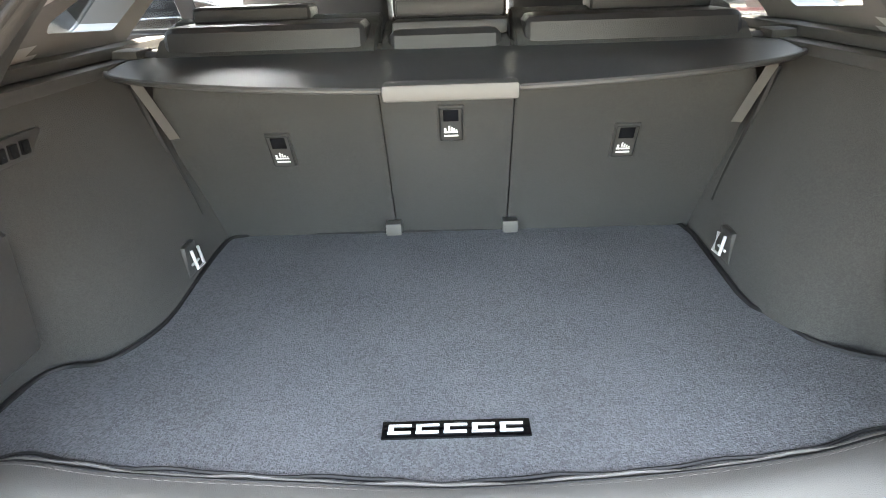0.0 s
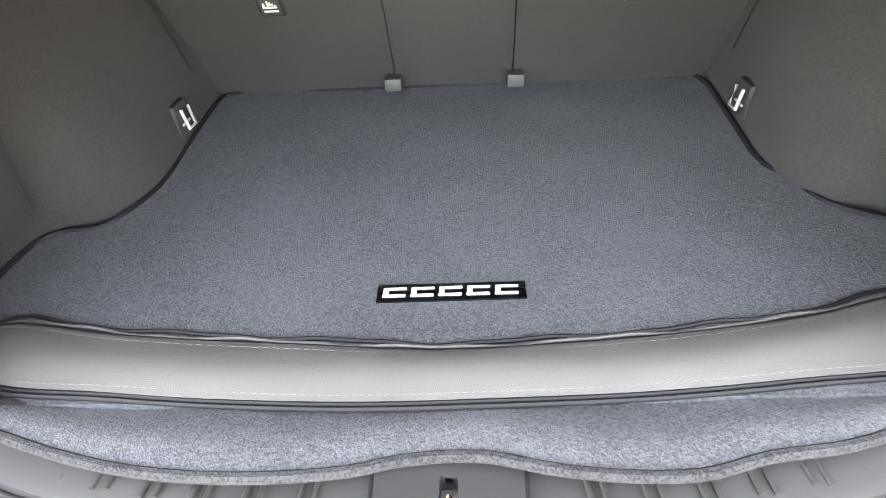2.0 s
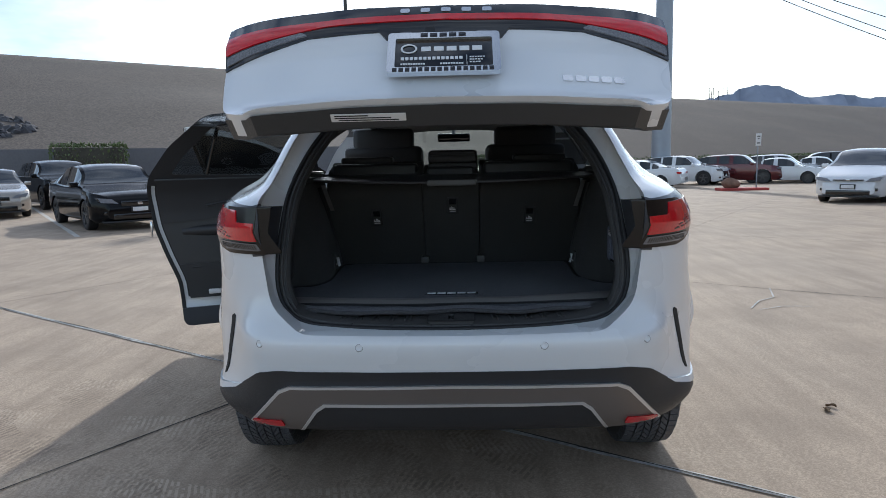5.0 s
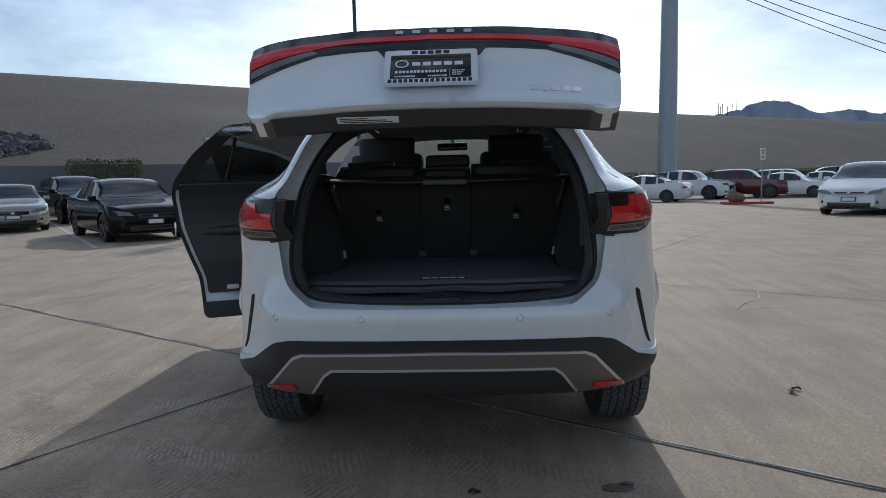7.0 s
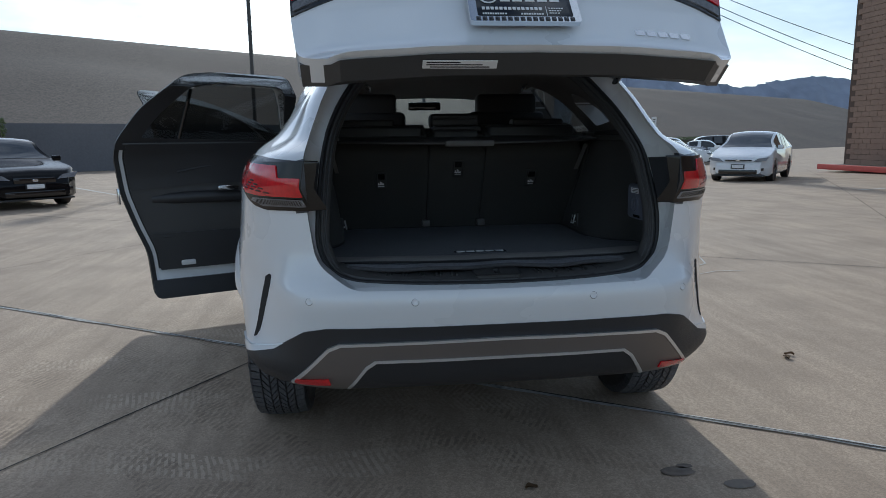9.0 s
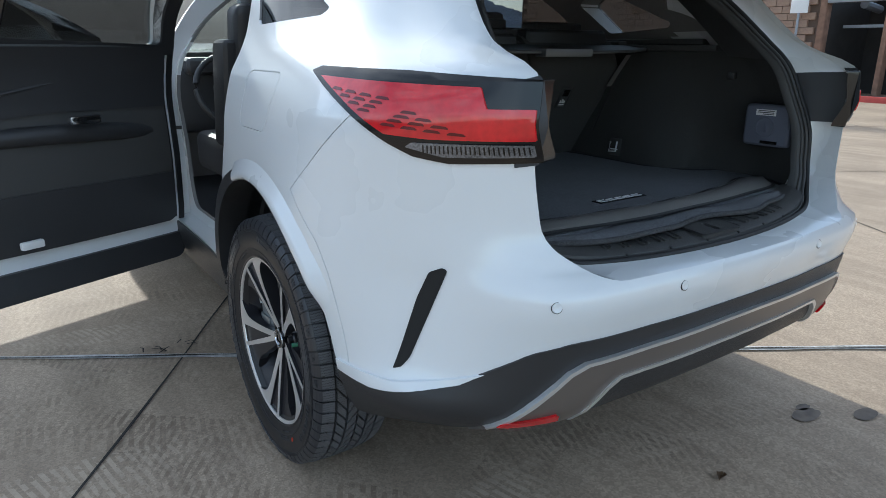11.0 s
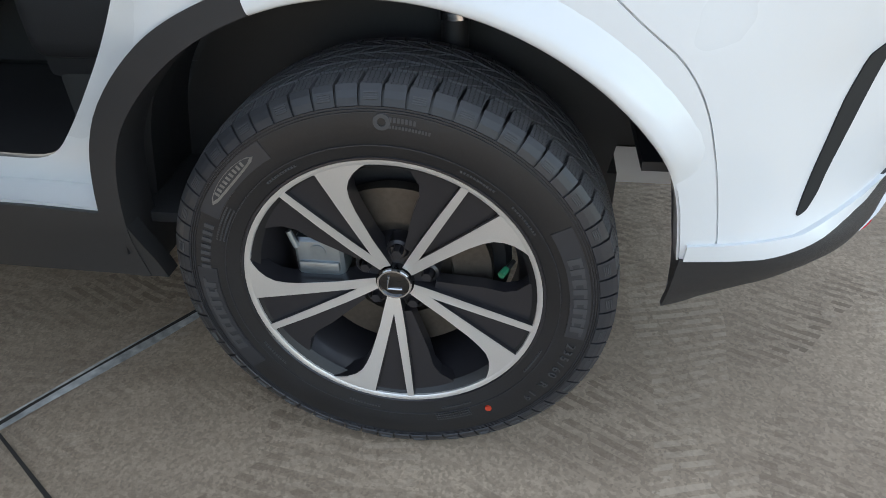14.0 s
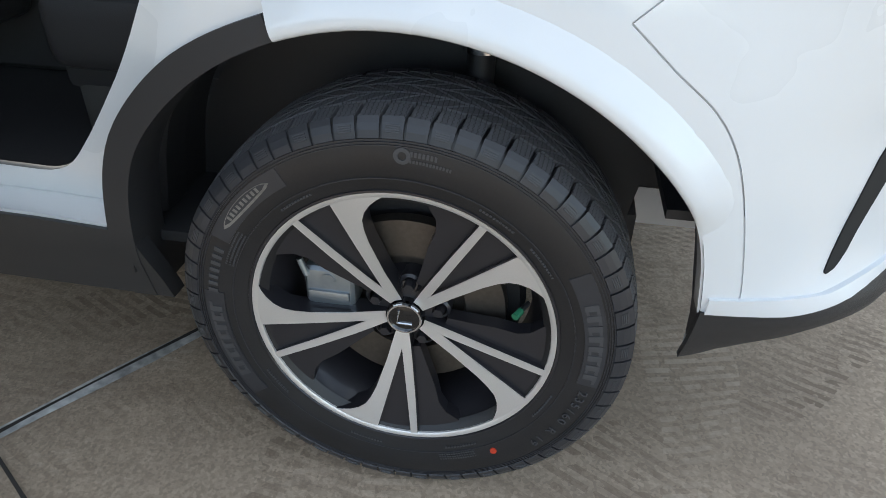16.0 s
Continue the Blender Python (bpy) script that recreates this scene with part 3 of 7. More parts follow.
    for crease in ([(-0.850, hinge - 0.10, 0.742), (-0.846, hinge - 0.45, 0.732), (-0.850, hinge - 0.80, 0.728)], [(-0.848, hinge - 0.16, 1.135), (-0.838, hinge - 0.40, 1.150), (-0.836, hinge - 0.70, 1.105)]):
        part("panel_crease", tube(spline(crease, 5), 0.0075, 8), LEATHER, d)
    part("sill_strip", block(-0.80, -0.785, hinge - 0.98, hinge - 0.05, 1.262, 1.274, 0.004), CHROME if name == "front_door" else TRIM_HARD, d)
    if name == "rear_door":
        part("window_bar", tube([(-0.80, 1.62, 1.275), (-0.735, 1.70, 1.575)], 0.012, 8), GLOSS_BLACK, d)
        part("door_latch", block(-0.90, -0.85, 1.288, 1.30, 0.93, 1.02, 0.004), CHROME, d, "bright door latch")
    else:
        part("wing_mirror", block(-1.10, -0.93, 3.10, 3.20, 1.24, 1.36, 0.035, 4), PAINT, d, "white wing mirror")
    piece("window", cut(skin_glass, from_side(rounded([(y, z) for y, z in pane], 0.03)), "INTERSECT"), TINTED, d, "dark tinted glass")
for line in (PANE_R, PANE_F):
    piece("side_window", cut(skin_glass, prism(rounded(line, 0.03), (0, 0, 0), (0, 1, 0), (0, 0, 1), (1, 0, 0), 0.5, 1.3), "INTERSECT"), TINTED, car)
for side in (-1, 1):
    piece("quarter_window", cut(skin_glass, prism(rounded(PANE_Q, 0.02), (0, 0, 0), (0, 1, 0), (0, 0, 1), (side, 0, 0), 0.5, 1.3), "INTERSECT"), TINTED, car)
piece("windscreen", cut(skin_glass, prism(WINDSCREEN, (0, 0, 0), (1, 0, 0), (0, 0, 1), (0, 1, 0), 2.45, 4.2), "INTERSECT"), CLEAR, car)

# ---- wheels ----
def arc_marks(bm, r, a0, a1, count, height, x, fill=0.7):
    """Raised plain bars in a row round the sidewall."""
    for k in range(count):
        b0 = a0 + (a1 - a0) * k / count
        b1 = b0 + (a1 - a0) / count * fill
        v = []
        for rr, b in ((r - height / 2, b0), (r - height / 2, b1), (r + height / 2, b1), (r + height / 2, b0)):
            v.append((-math.cos(radians(b)) * rr, math.sin(radians(b)) * rr))
        lo = [bm.verts.new((x + 0.003, *p)) for p in v]
        hi = [bm.verts.new((x, *p)) for p in v]
        bm.faces.new(hi)
        bm.faces.new(lo[::-1])
        for i in range(4):
            bm.faces.new((lo[i], lo[(i + 1) % 4], hi[(i + 1) % 4], hi[i]))


def arc_leaf(bm, r, a0, a1, height, x, steps=12):
    """One thin leaf-shaped patch that follows the sidewall."""
    lo, hi = [], []
    for edge in (1, -1):
        for i in (range(steps + 1) if edge > 0 else range(steps - 1, 0, -1)):
            t = i / steps
            b = radians(a0 + (a1 - a0) * t)
            w = height / 2 * (math.sin(math.pi * t) ** 0.5 if 0 < t < 1 else 0)
            rr = r + edge * w
            hi.append(bm.verts.new((x, -math.cos(b) * rr, math.sin(b) * rr)))
            lo.append(bm.verts.new((x + 0.003, -math.cos(b) * rr, math.sin(b) * rr)))
    bm.faces.new(hi)
    bm.faces.new(lo[::-1])
    for i in range(len(hi)):
        j = (i + 1) % len(hi)
        bm.faces.new((lo[i], lo[j], hi[j], hi[i]))


def tread_blocks():
    """Ribs of slanting blocks between wide grooves, meeting in chevrons."""
    bm = bmesh.new()
    count = 66
    step = 2 * math.pi / count
    ribs = ((-0.105, -0.070, 0.0, 0.10, 0.90), (-0.063, -0.036, 0.2, 0.95, 0.84), (-0.029, -0.003, 0.6, -0.95, 0.84), (0.003, 0.029, 0.1, 0.95, 0.84), (0.036, 0.063, 0.5, -0.95, 0.84), (0.070, 0.105, 0.0, -0.10, 0.90))
    for x0, x1, shift, skew, fill in ribs:
        for k in range(count):
            a = (k + shift) * step
            lo, hi = [], []
            for x, e in ((x0, 0), (x1, 0), (x1, 1), (x0, 1)):
                ang = a + e * step * fill + (x - x0) / (x1 - x0) * skew * step
                crown = 0.384 - 0.0075 * (abs(x) / 0.10) ** 3
                for rr, lst, tight in ((0.368, lo, 0), (crown, hi, 1)):
                    g = ang + (step * 0.03 if e == 0 else -step * 0.03) * tight
                    lst.append(bm.verts.new((x, rr * math.cos(g), rr * math.sin(g))))
            bm.faces.new(hi)
            for i in range(4):
                bm.faces.new((lo[i], lo[(i + 1) % 4], hi[(i + 1) % 4], hi[i]))
    return bm


def shoulder_blocks(hatched):
    """Smooth blocks over the tyre's shoulder; every other one carries a small hatched field."""
    bm = bmesh.new()
    count = 66
    step = 2 * math.pi / count
    for side in (-1, 1):
        for k in range(count):
            a = k * step
            bands = (((0.1035, 0.3755), (0.1098, 0.3680)), ((0.1098, 0.3680), (0.1148, 0.3585)), ((0.1148, 0.3585), (0.1178, 0.3475))) if not hatched else tuple((((0.1112 + 0.0013 * j), 0.3655 - 0.0028 * j), (0.1118 + 0.0013 * j, 0.3642 - 0.0028 * j)) for j in range(4))
            if hatched and k % 2:
                continue
            for (x0, r0), (x1, r1) in bands:
                lo, hi = [], []
                for x, r, e in ((x0, r0, 0), (x1, r1, 0), (x1, r1, 1), (x0, r0, 1)):
                    g = a + (e * step * 0.88 if not hatched else step * (0.16 + 0.56 * e))
                    up = 0.0014 if not hatched else 0.0024
                    lo.append(bm.verts.new((side * (x - 0.006), (r - 0.006) * math.cos(g), (r - 0.006) * math.sin(g))))
                    hi.append(bm.verts.new((side * (x + up), (r + up * 0.6) * math.cos(g), (r + up * 0.6) * math.sin(g))))
                bm.faces.new(hi)
                for i in range(4):
                    bm.faces.new((lo[i], lo[(i + 1) % 4], hi[(i + 1) % 4], hi[i]))
    return bm


def arc_band(bm, r0, r1, a0, a1, x, steps=24):
    """A thin raised field that follows the sidewall from a0 to a1 degrees."""
    hi, lo = [], []
    for r, angles in ((r0, np.linspace(a0, a1, steps)), (r1, np.linspace(a1, a0, steps))):
        for b in angles:
            c = radians(b)
            hi.append((x, -math.cos(c) * r, math.sin(c) * r))
            lo.append((x + 0.004, -math.cos(c) * r, math.sin(c) * r))
    n = len(hi)
    top, low = [bm.verts.new(p) for p in hi], [bm.verts.new(p) for p in lo]
    for i in range(steps - 1):
        bm.faces.new((top[i], top[i + 1], top[n - 2 - i], top[n - 1 - i]))
    for i in range(n):
        j = (i + 1) % n
        bm.faces.new((low[i], low[j], top[j], top[i]))


def web(bm, outline, toward, deep, lift=0.0, hub_x=-0.066, rim_x=-0.1030):
    """A flat arm of the rim: its outline as (along, across) from the hub in the direction toward, its face rising to the rim."""
    c, s_ = math.cos(radians(toward)), math.sin(radians(toward))
    hi, lo = [], []
    for p, q in outline:
        face = hub_x + (rim_x - hub_x) * min(max((p - 0.04) / 0.21, 0), 1) ** 0.85 - lift
        y, z = -(c * p - s_ * q), s_ * p + c * q
        hi.append(bm.verts.new((face, y, z)))
        lo.append(bm.verts.new((face + deep, y, z)))
    bm.faces.new(hi)
    bm.faces.new(lo[::-1])
    for i in range(len(hi)):
        j = (i + 1) % len(hi)
        bm.faces.new((lo[i], lo[j], hi[j], hi[i]))
    return bm


# halves of one double spoke: (along, across), the across axis pointing to the narrow arm
WIDE_ARM = [(0.034, 0.015), (0.060, 0.0180), (0.100, 0.0220), (0.163, 0.0285), (0.249, 0.0370), (0.2515, 0.0), (0.2490, -0.030), (0.2440, -0.0560), (0.2400, -0.0420), (0.2330, -0.0270), (0.2220, -0.0130), (0.2080, -0.0035), (0.1900, 0.0010), (0.163, 0.0030), (0.100, 0.0010), (0.060, -0.0030), (0.034, -0.0050)]
NARROW_ARM = [(0.034, 0.004), (0.060, 0.0060), (0.100, 0.0080), (0.170, 0.0095), (0.2510, 0.0095), (0.2510, -0.0040), (0.170, -0.0065), (0.100, -0.0095), (0.060, -0.0115), (0.034, -0.0120)]
INSERT = [(0.085, -0.006), (0.085, 0.008), (0.170, 0.034), (0.2440, 0.052), (0.2500, 0.010), (0.2440, -0.052), (0.170, -0.034)]
FLANK = [(0.070, -0.002), (0.070, 0.020), (0.110, 0.032), (0.150, 0.044), (0.185, 0.050), (0.205, 0.062), (0.222, 0.088), (0.2360, 0.084), (0.2500, 0.0), (0.170, 0.0)]


def arc_words(text, size, r, middle, x, turn=1):
    """Letters laid one by one round the sidewall, tops outward."""
    bm = bmesh.new()
    wide = size * 0.68
    for i, ch in enumerate(text):
        if ch == " ":
            continue
        a = middle - turn * math.degrees((i - (len(text) - 1) / 2) * wide / r)
        me = words(ch, size, 0.001)
        me.transform(Matrix(((0, 1, 0, 0), (-1, 0, 0, 0), (0, 0, 1, 0), (0, 0, 0, 1))))
        c, s = math.cos(radians(a)), math.sin(radians(a))
        out, along = Vector((0, -c, s)), Vector((0, -s, -c))
        m = Matrix(((1, 0, 0, x), (0, along.y, out.y, -c * r), (0, along.z, out.z, s * r), (0, 0, 0, 1)))
        me.transform(Matrix(((1, 0, 0, 0), (0, -1, 0, 0), (0, 0, 1, 0), (0, 0, 0, 1))))
        me.transform(m)
        bm.from_mesh(me)
        bpy.data.meshes.remove(me)
    return bm


def siped_rubber():
    """Tyre rubber with fine wavy cuts across the tread blocks."""
    m = surface("siped_tread_rubber", (0.105, 0.105, 0.112), 0.5, spread=0.25, grain=220, patch=9)
    n, l = m.node_tree.nodes, m.node_tree.links
    b = n["Principled BSDF"]
    tc, sp = n.new("ShaderNodeTexCoord"), n.new("ShaderNodeSeparateXYZ")
    l.new(tc.outputs["Object"], sp.inputs[0])

    def calc(op, x, y=0.0):
        k = n.new("ShaderNodeMath")
        k.operation = op
        for i, val in enumerate((x, y)):
            if isinstance(val, (int, float)):
                k.inputs[i].default_value = val
            else:
                l.new(val, k.inputs[i])
        return k.outputs[0]
    round_way = calc("MULTIPLY", calc("ARCTAN2", sp.outputs["Y"], sp.outputs["Z"]), 330)
    wave = calc("MULTIPLY", calc("SINE", calc("MULTIPLY", sp.outputs["X"], 700)), 0.9)
    line = calc("SINE", calc("ADD", round_way, wave))
    cut_in = n.new("ShaderNodeMapRange")
    cut_in.inputs["From Min"].default_value, cut_in.inputs["From Max"].default_value = 0.82, 0.95
    l.new(line, cut_in.inputs["Value"])
    mix = n.new("ShaderNodeMix")
    mix.data_type = "RGBA"
    l.new(cut_in.outputs["Result"], mix.inputs[0])
    l.new(b.inputs["Base Color"].links[0].from_socket, mix.inputs[6])
    mix.inputs[7].default_value = (0.006, 0.006, 0.006, 1)
    l.new(mix.outputs[2], b.inputs["Base Color"])
    bp = n.new("ShaderNodeBump")
    bp.invert = True
    bp.inputs["Strength"].default_value, bp.inputs["Distance"].default_value = 0.8, 0.002
    l.new(cut_in.outputs["Result"], bp.inputs["Height"])
    l.new(bp.outputs["Normal"], b.inputs["Normal"])
    return m


TREAD = siped_rubber()
RUBBER_MARK = surface("moulded_rubber_lettering", (0.055, 0.056, 0.060), 0.5, spread=0.1)
RUBBER_BAND = surface("smooth_rubber_band", (0.030, 0.031, 0.036), 0.34, spread=0.15)
LABEL_SILVER = surface("worn_silver_sticker", (0.20, 0.195, 0.18), 0.4, metal=0.3, spread=0.4, grain=120)
RED_DOT = surface("red_paint_dot", (0.55, 0.05, 0.02), 0.5)
GREEN_CAP = surface("green_valve_cap", (0.02, 0.14, 0.07), 0.4)


def wheel(at, parent):
    w = empty("wheel", at, parent)
    prof = [(-0.085, 0.235), (-0.103, 0.250), (-0.106, 0.262), (-0.1155, 0.285), (-0.1195, 0.312), (-0.1190, 0.334), (-0.1150, 0.352), (-0.1095, 0.364), (-0.100, 0.3715), (-0.06, 0.3735), (0, 0.374), (0.06, 0.3735), (0.100, 0.3715), (0.1095, 0.364), (0.1150, 0.352), (0.1190, 0.334), (0.1195, 0.312), (0.1155, 0.285), (0.106, 0.262), (0.10, 0.24)]
    part("tyre", turned(prof, 128), RUBBER, w, "black rubber tyre", angle=50)
    tagged(part("tread", tread_blocks(), TREAD, w, "patterned tread blocks", angle=25), kind="stuff")
    tagged(part("shoulder", shoulder_blocks(False), RUBBER_BAND, w, "ribbed tyre shoulder", angle=25), kind="stuff")
    tagged(part("shoulder_hatching", shoulder_blocks(True), RUBBER_MARK, w, angle=25), kind="stuff")
    for r0, r1, a0, a1 in ((0.300, 0.334, 30, -10), (0.300, 0.334, 214, 172), (0.306, 0.338, 152, 122)):
        bm = bmesh.new()
        arc_band(bm, r0, r1, a0, a1, -0.1203)
        part("sidewall_band", bm, RUBBER_BAND, w, "smooth raised sidewall band")
    for r, x in ((0.338, -0.1196), (0.342, -0.1190), (0.346, -0.1182), (0.286, -0.1172)):
        part("sidewall_rib", turned([(x + 0.003, r - 0.0011), (x, r - 0.0007), (x, r + 0.0007), (x + 0.003, r + 0.0011)], 96), RUBBER_BAND, w)
    bm = bmesh.new()
    for a0, a1 in ((20, -9), (206, 176)):
        arc_marks(bm, 0.317, a0, a1, 8, 0.022, -0.1212, 0.55)
        arc_marks(bm, 0.325, a0 - 0.4, a1 - 0.4, 8, 0.005, -0.1212, 0.85)
        arc_marks(bm, 0.309, a0 - 0.4, a1 - 0.4, 4, 0.004, -0.1212, 0.40)
    arc_marks(bm, 0.329, 87, 79, 8, 0.008, -0.1204, 0.6)
    arc_marks(bm, 0.318, 87, 75, 14, 0.005, -0.1206, 0.6)
    arc_marks(bm, 0.318, 172, 154, 7, 0.016, -0.1212, 0.5)
    for a0 in (64, 44, -20, -60, -98, -140, 130):
        arc_marks(bm, 0.277, a0, a0 - 13, 11, 0.0035, -0.1146, 0.6)
    for a0 in (160, -62):
        for d in (0.0, 0.006, 0.012):
            arc_marks(bm, 0.290 + d, a0, a0 - 14, 15, 0.0028, -0.1188, 0.6)
    merge(bm, turned([(-0.1185, 0.006), (-0.1210, 0.0065), (-0.1210, 0.0125), (-0.1185, 0.013)], 20), Matrix.Translation((0, -0.0115, 0.3245)))
    merge(bm, arc_words("235/60 R 19", 0.022, 0.317, -27, -0.1210))
    tagged(part("sidewall_lettering", bm, RUBBER_MARK, w, "raised lettering and bars"), kind="stuff")
    bm = bmesh.new()
    arc_leaf(bm, 0.323, 148, 126, 0.020, -0.1213)
    sticker = part("sticker", bm, LABEL_SILVER, w, "worn silver sticker")
    bm = bmesh.new()
    arc_leaf(bm, 0.3245, 146.5, 127, 0.015, -0.1220)
    part("sticker_field", bm, RUBBER_BAND, sticker)
    bm = bmesh.new()
    arc_marks(bm, 0.3245, 144, 129, 9, 0.008, -0.1226, 0.5)
    part("sticker_bar", bm, LABEL_SILVER, sticker)
    dot = turned([(-0.1205, 0.0), (-0.1205, 0.006), (-0.116, 0.0065)], 14)
    dot.transform(Matrix.Translation((0, -0.172, -0.247)))
    part("paint_dot", dot, RED_DOT, w)
    # rim
    barrel = turned([(-0.088, 0.243), (-0.06, 0.232), (-0.03, 0.215), (0.05, 0.212), (0.09, 0.235), (0.10, 0.256), (0.104, 0.250)], 72)
    part("rim_barrel", barrel, RIM_DARK, w)
    part("rim_lip", turned([(-0.096, 0.2465), (-0.1030, 0.2480), (-0.1055, 0.2515), (-0.1060, 0.2570), (-0.100, 0.2580)], 96), MACHINED, w, "machined rim lip")
    part("rim_flange", turned([(-0.080, 0.243), (-0.0965, 0.2462), (-0.098, 0.252), (-0.1045, 0.2575), (-0.1085, 0.2592), (-0.1085, 0.2622), (-0.104, 0.2645)], 96), RIM_DARK, w, "dark rim flange")
    plates, hub = bmesh.new(), bmesh.new()
    for k in range(5):
        mid = 120 - 72 * k
        arm = part("spoke", web(web(bmesh.new(), WIDE_ARM, mid - 13, 0.042), NARROW_ARM, mid + 10.5, 0.042), RIM_DARK, w, "dark twin spoke", angle=25)
        face = [[(p, q * 0.94) for p, q in line] for line in (WIDE_ARM, NARROW_ARM)]
        part("spoke_face", web(web(bmesh.new(), face[0], mid - 13, 0.0012, 0.0012), face[1], mid + 10.5, 0.0012, 0.0012), MACHINED, arm, "machined spoke face", angle=25)
        web(plates, INSERT, mid, 0.03, -0.007)
        web(plates, FLANK, mid + 10.5, 0.028, -0.010)
        a = radians(mid - 36)
        nut = turned([(-0.066, 0), (-0.066, 0.009), (-0.060, 0.0105), (-0.035, 0.0115), (-0.03, 0.018)], 6)
        nut.transform(Matrix.Translation((0, -math.cos(a) * 0.0572, math.sin(a) * 0.0572)))
        part("lug_nut", nut, RIM_DARK, w, "dark wheel nut")
        merge(hub, nut_seat(a))
    merge(hub, turned([(-0.055, 0.0), (-0.055, 0.040), (-0.050, 0.062), (-0.03, 0.074), (0.02, 0.076), (0.02, 0.0)], 48))
    part("spoke_insert", plates, RIM_DARK, w, "dark painted inserts", angle=25)
    part("hub", hub, RIM_DARK, w)
    cap = part("centre_cap", turned([(-0.0745, 0.0), (-0.0745, 0.026), (-0.072, 0.031), (-0.058, 0.033), (-0.05, 0.033)], 40), GLOSS_BLACK, w, "black centre cap")
    ring = turned([(-0.0745, 0.0265), (-0.0768, 0.0272), (-0.0768, 0.0300), (-0.0735, 0.0308)], 40)
    tube([(-0.0758, 0.009, 0.017), (-0.0758, 0.012, -0.010), (-0.0758, -0.014, -0.010)], 0.0024, 6, ring)
    part("emblem", ring, CHROME, cap, "bright ring emblem")
    valve = tube([(-0.07, -0.205, 0.062), (-0.098, -0.190, 0.058)], 0.0042, 8)
    part("valve_stem", valve, RUBBER, w)
    part("valve_cap", tube([(-0.090, -0.194, 0.0592), (-0.106, -0.186, 0.0570)], 0.0062, 10), GREEN_CAP, w, "green valve cap")
    disc = turned([(-0.012, 0.05), (-0.012, 0.095), (-0.030, 0.10), (-0.030, 0.168), (-0.008, 0.170), (-0.008, 0.10)], 64)
    part("brake_disc", disc, BRAKE, w, "ground steel brake disc")
    cal = block(-0.060, 0.02, 0.090, 0.180, -0.010, 0.075, 0.016, 3)
    block(-0.052, 0.0, 0.120, 0.185, -0.045, -0.006, 0.012, 2, cal)
    tube([(-0.062, 0.135, 0.050), (-0.05, 0.135, 0.050)], 0.014, 12, cal)
    block(-0.066, -0.050, 0.098, 0.172, 0.008, 0.030, 0.006, 2, cal)
    tube([(-0.064, 0.110, -0.030), (-0.064, 0.176, -0.030)], 0.009, 10, cal)
    tube([(-0.060, 0.172, 0.058), (-0.060, 0.182, 0.090)], 0.006, 8, cal)
    part("brake_caliper", cal, CALIPER, w, "zinc grey brake caliper")
    part("backing_plate", turned([(0.012, 0.0), (0.010, 0.19), (0.03, 0.20)], 40), CLADDING, w)
    return w


def nut_seat(a):
    b = turned([(-0.052, 0.0135), (-0.054, 0.016), (-0.05, 0.0205), (-0.02, 0.022)], 20)
    b.transform(Matrix.Translation((0, -math.cos(a) * 0.0572, math.sin(a) * 0.0572)))
    return b


def copy_part(ob, m, parent):
    """A copy of a part with its own parts, sharing meshes."""
    made = copy_thing(ob, m)
    made.scale = ob.scale
    made.parent = parent
    return made


left_rear = wheel(pose(-0.85, WHEEL_Y, WHEEL_Z) @ Matrix.Diagonal((1.0, 1.025, 1.025, 1)), car)
for x, y in ((-0.85, FRONT_Y), (0.85, WHEEL_Y), (0.85, FRONT_Y)):
    copy_part(left_rear, pose(x, y, WHEEL_Z, 0 if x < 0 else 180, 0, 0 if x < 0 else 180), car)

# ---- trim on the outside: each piece is a thin slice of the shell, a little proud ----
proud = layer(0.004, 0.010)
thick = layer(0.012, 0.012)


def side_prism(outline, side, a=0.5, b=1.3):
    return prism(outline, (0, 0, 0), (0, 1, 0), (0, 0, 1), (side, 0, 0), a, b)


def skin_piece(name, outline, material, label="", layer=None, y_end=0.60, parent=None, r=0.012):
    return piece(name, cut(layer or proud, from_behind(rounded(outline, r), -0.4, y_end), "INTERSECT"), material, parent or car, label)


# black lower bumper with its upper edge dropping at the corners, running to the wheel wells
lower = both([(0.0, 0.30), (1.1, 0.30), (1.1, 0.50), (0.93, 0.497), (0.80, 0.545), (0.68, 0.632), (0.60, 0.650), (0.0, 0.652)])
piece("bumper_cladding", cut(proud, from_behind(rounded(lower, 0.02), -0.4, 0.558), "INTERSECT"), CLADDING, car, "black textured lower bumper")
for side in (-1, 1):
    ledge_line = [(side * x, z) for x, z in ((1.05, 0.4985), (0.93, 0.4955), (0.80, 0.5435), (0.76, 0.5725), (0.80, 0.556), (0.90, 0.5265), (1.05, 0.527))]
    piece("bumper_ledge", cut(layer(0.0065, 0.010), from_behind(ledge_line, -0.4, 0.552), "INTERSECT"), PAINT, car, "white ledge above the black bumper")
skid = both([(0.0, 0.530), (0.44, 0.528), (0.475, 0.505), (0.52, 0.43), (0.55, 0.40), (0.76, 0.405), (0.74, 0.425), (0.60, 0.575), (0.56, 0.594), (0.0, 0.602)])
skin_piece("skid_panel", skid, SATIN_SILVER, "satin grey diffuser panel", thick, 0.5)
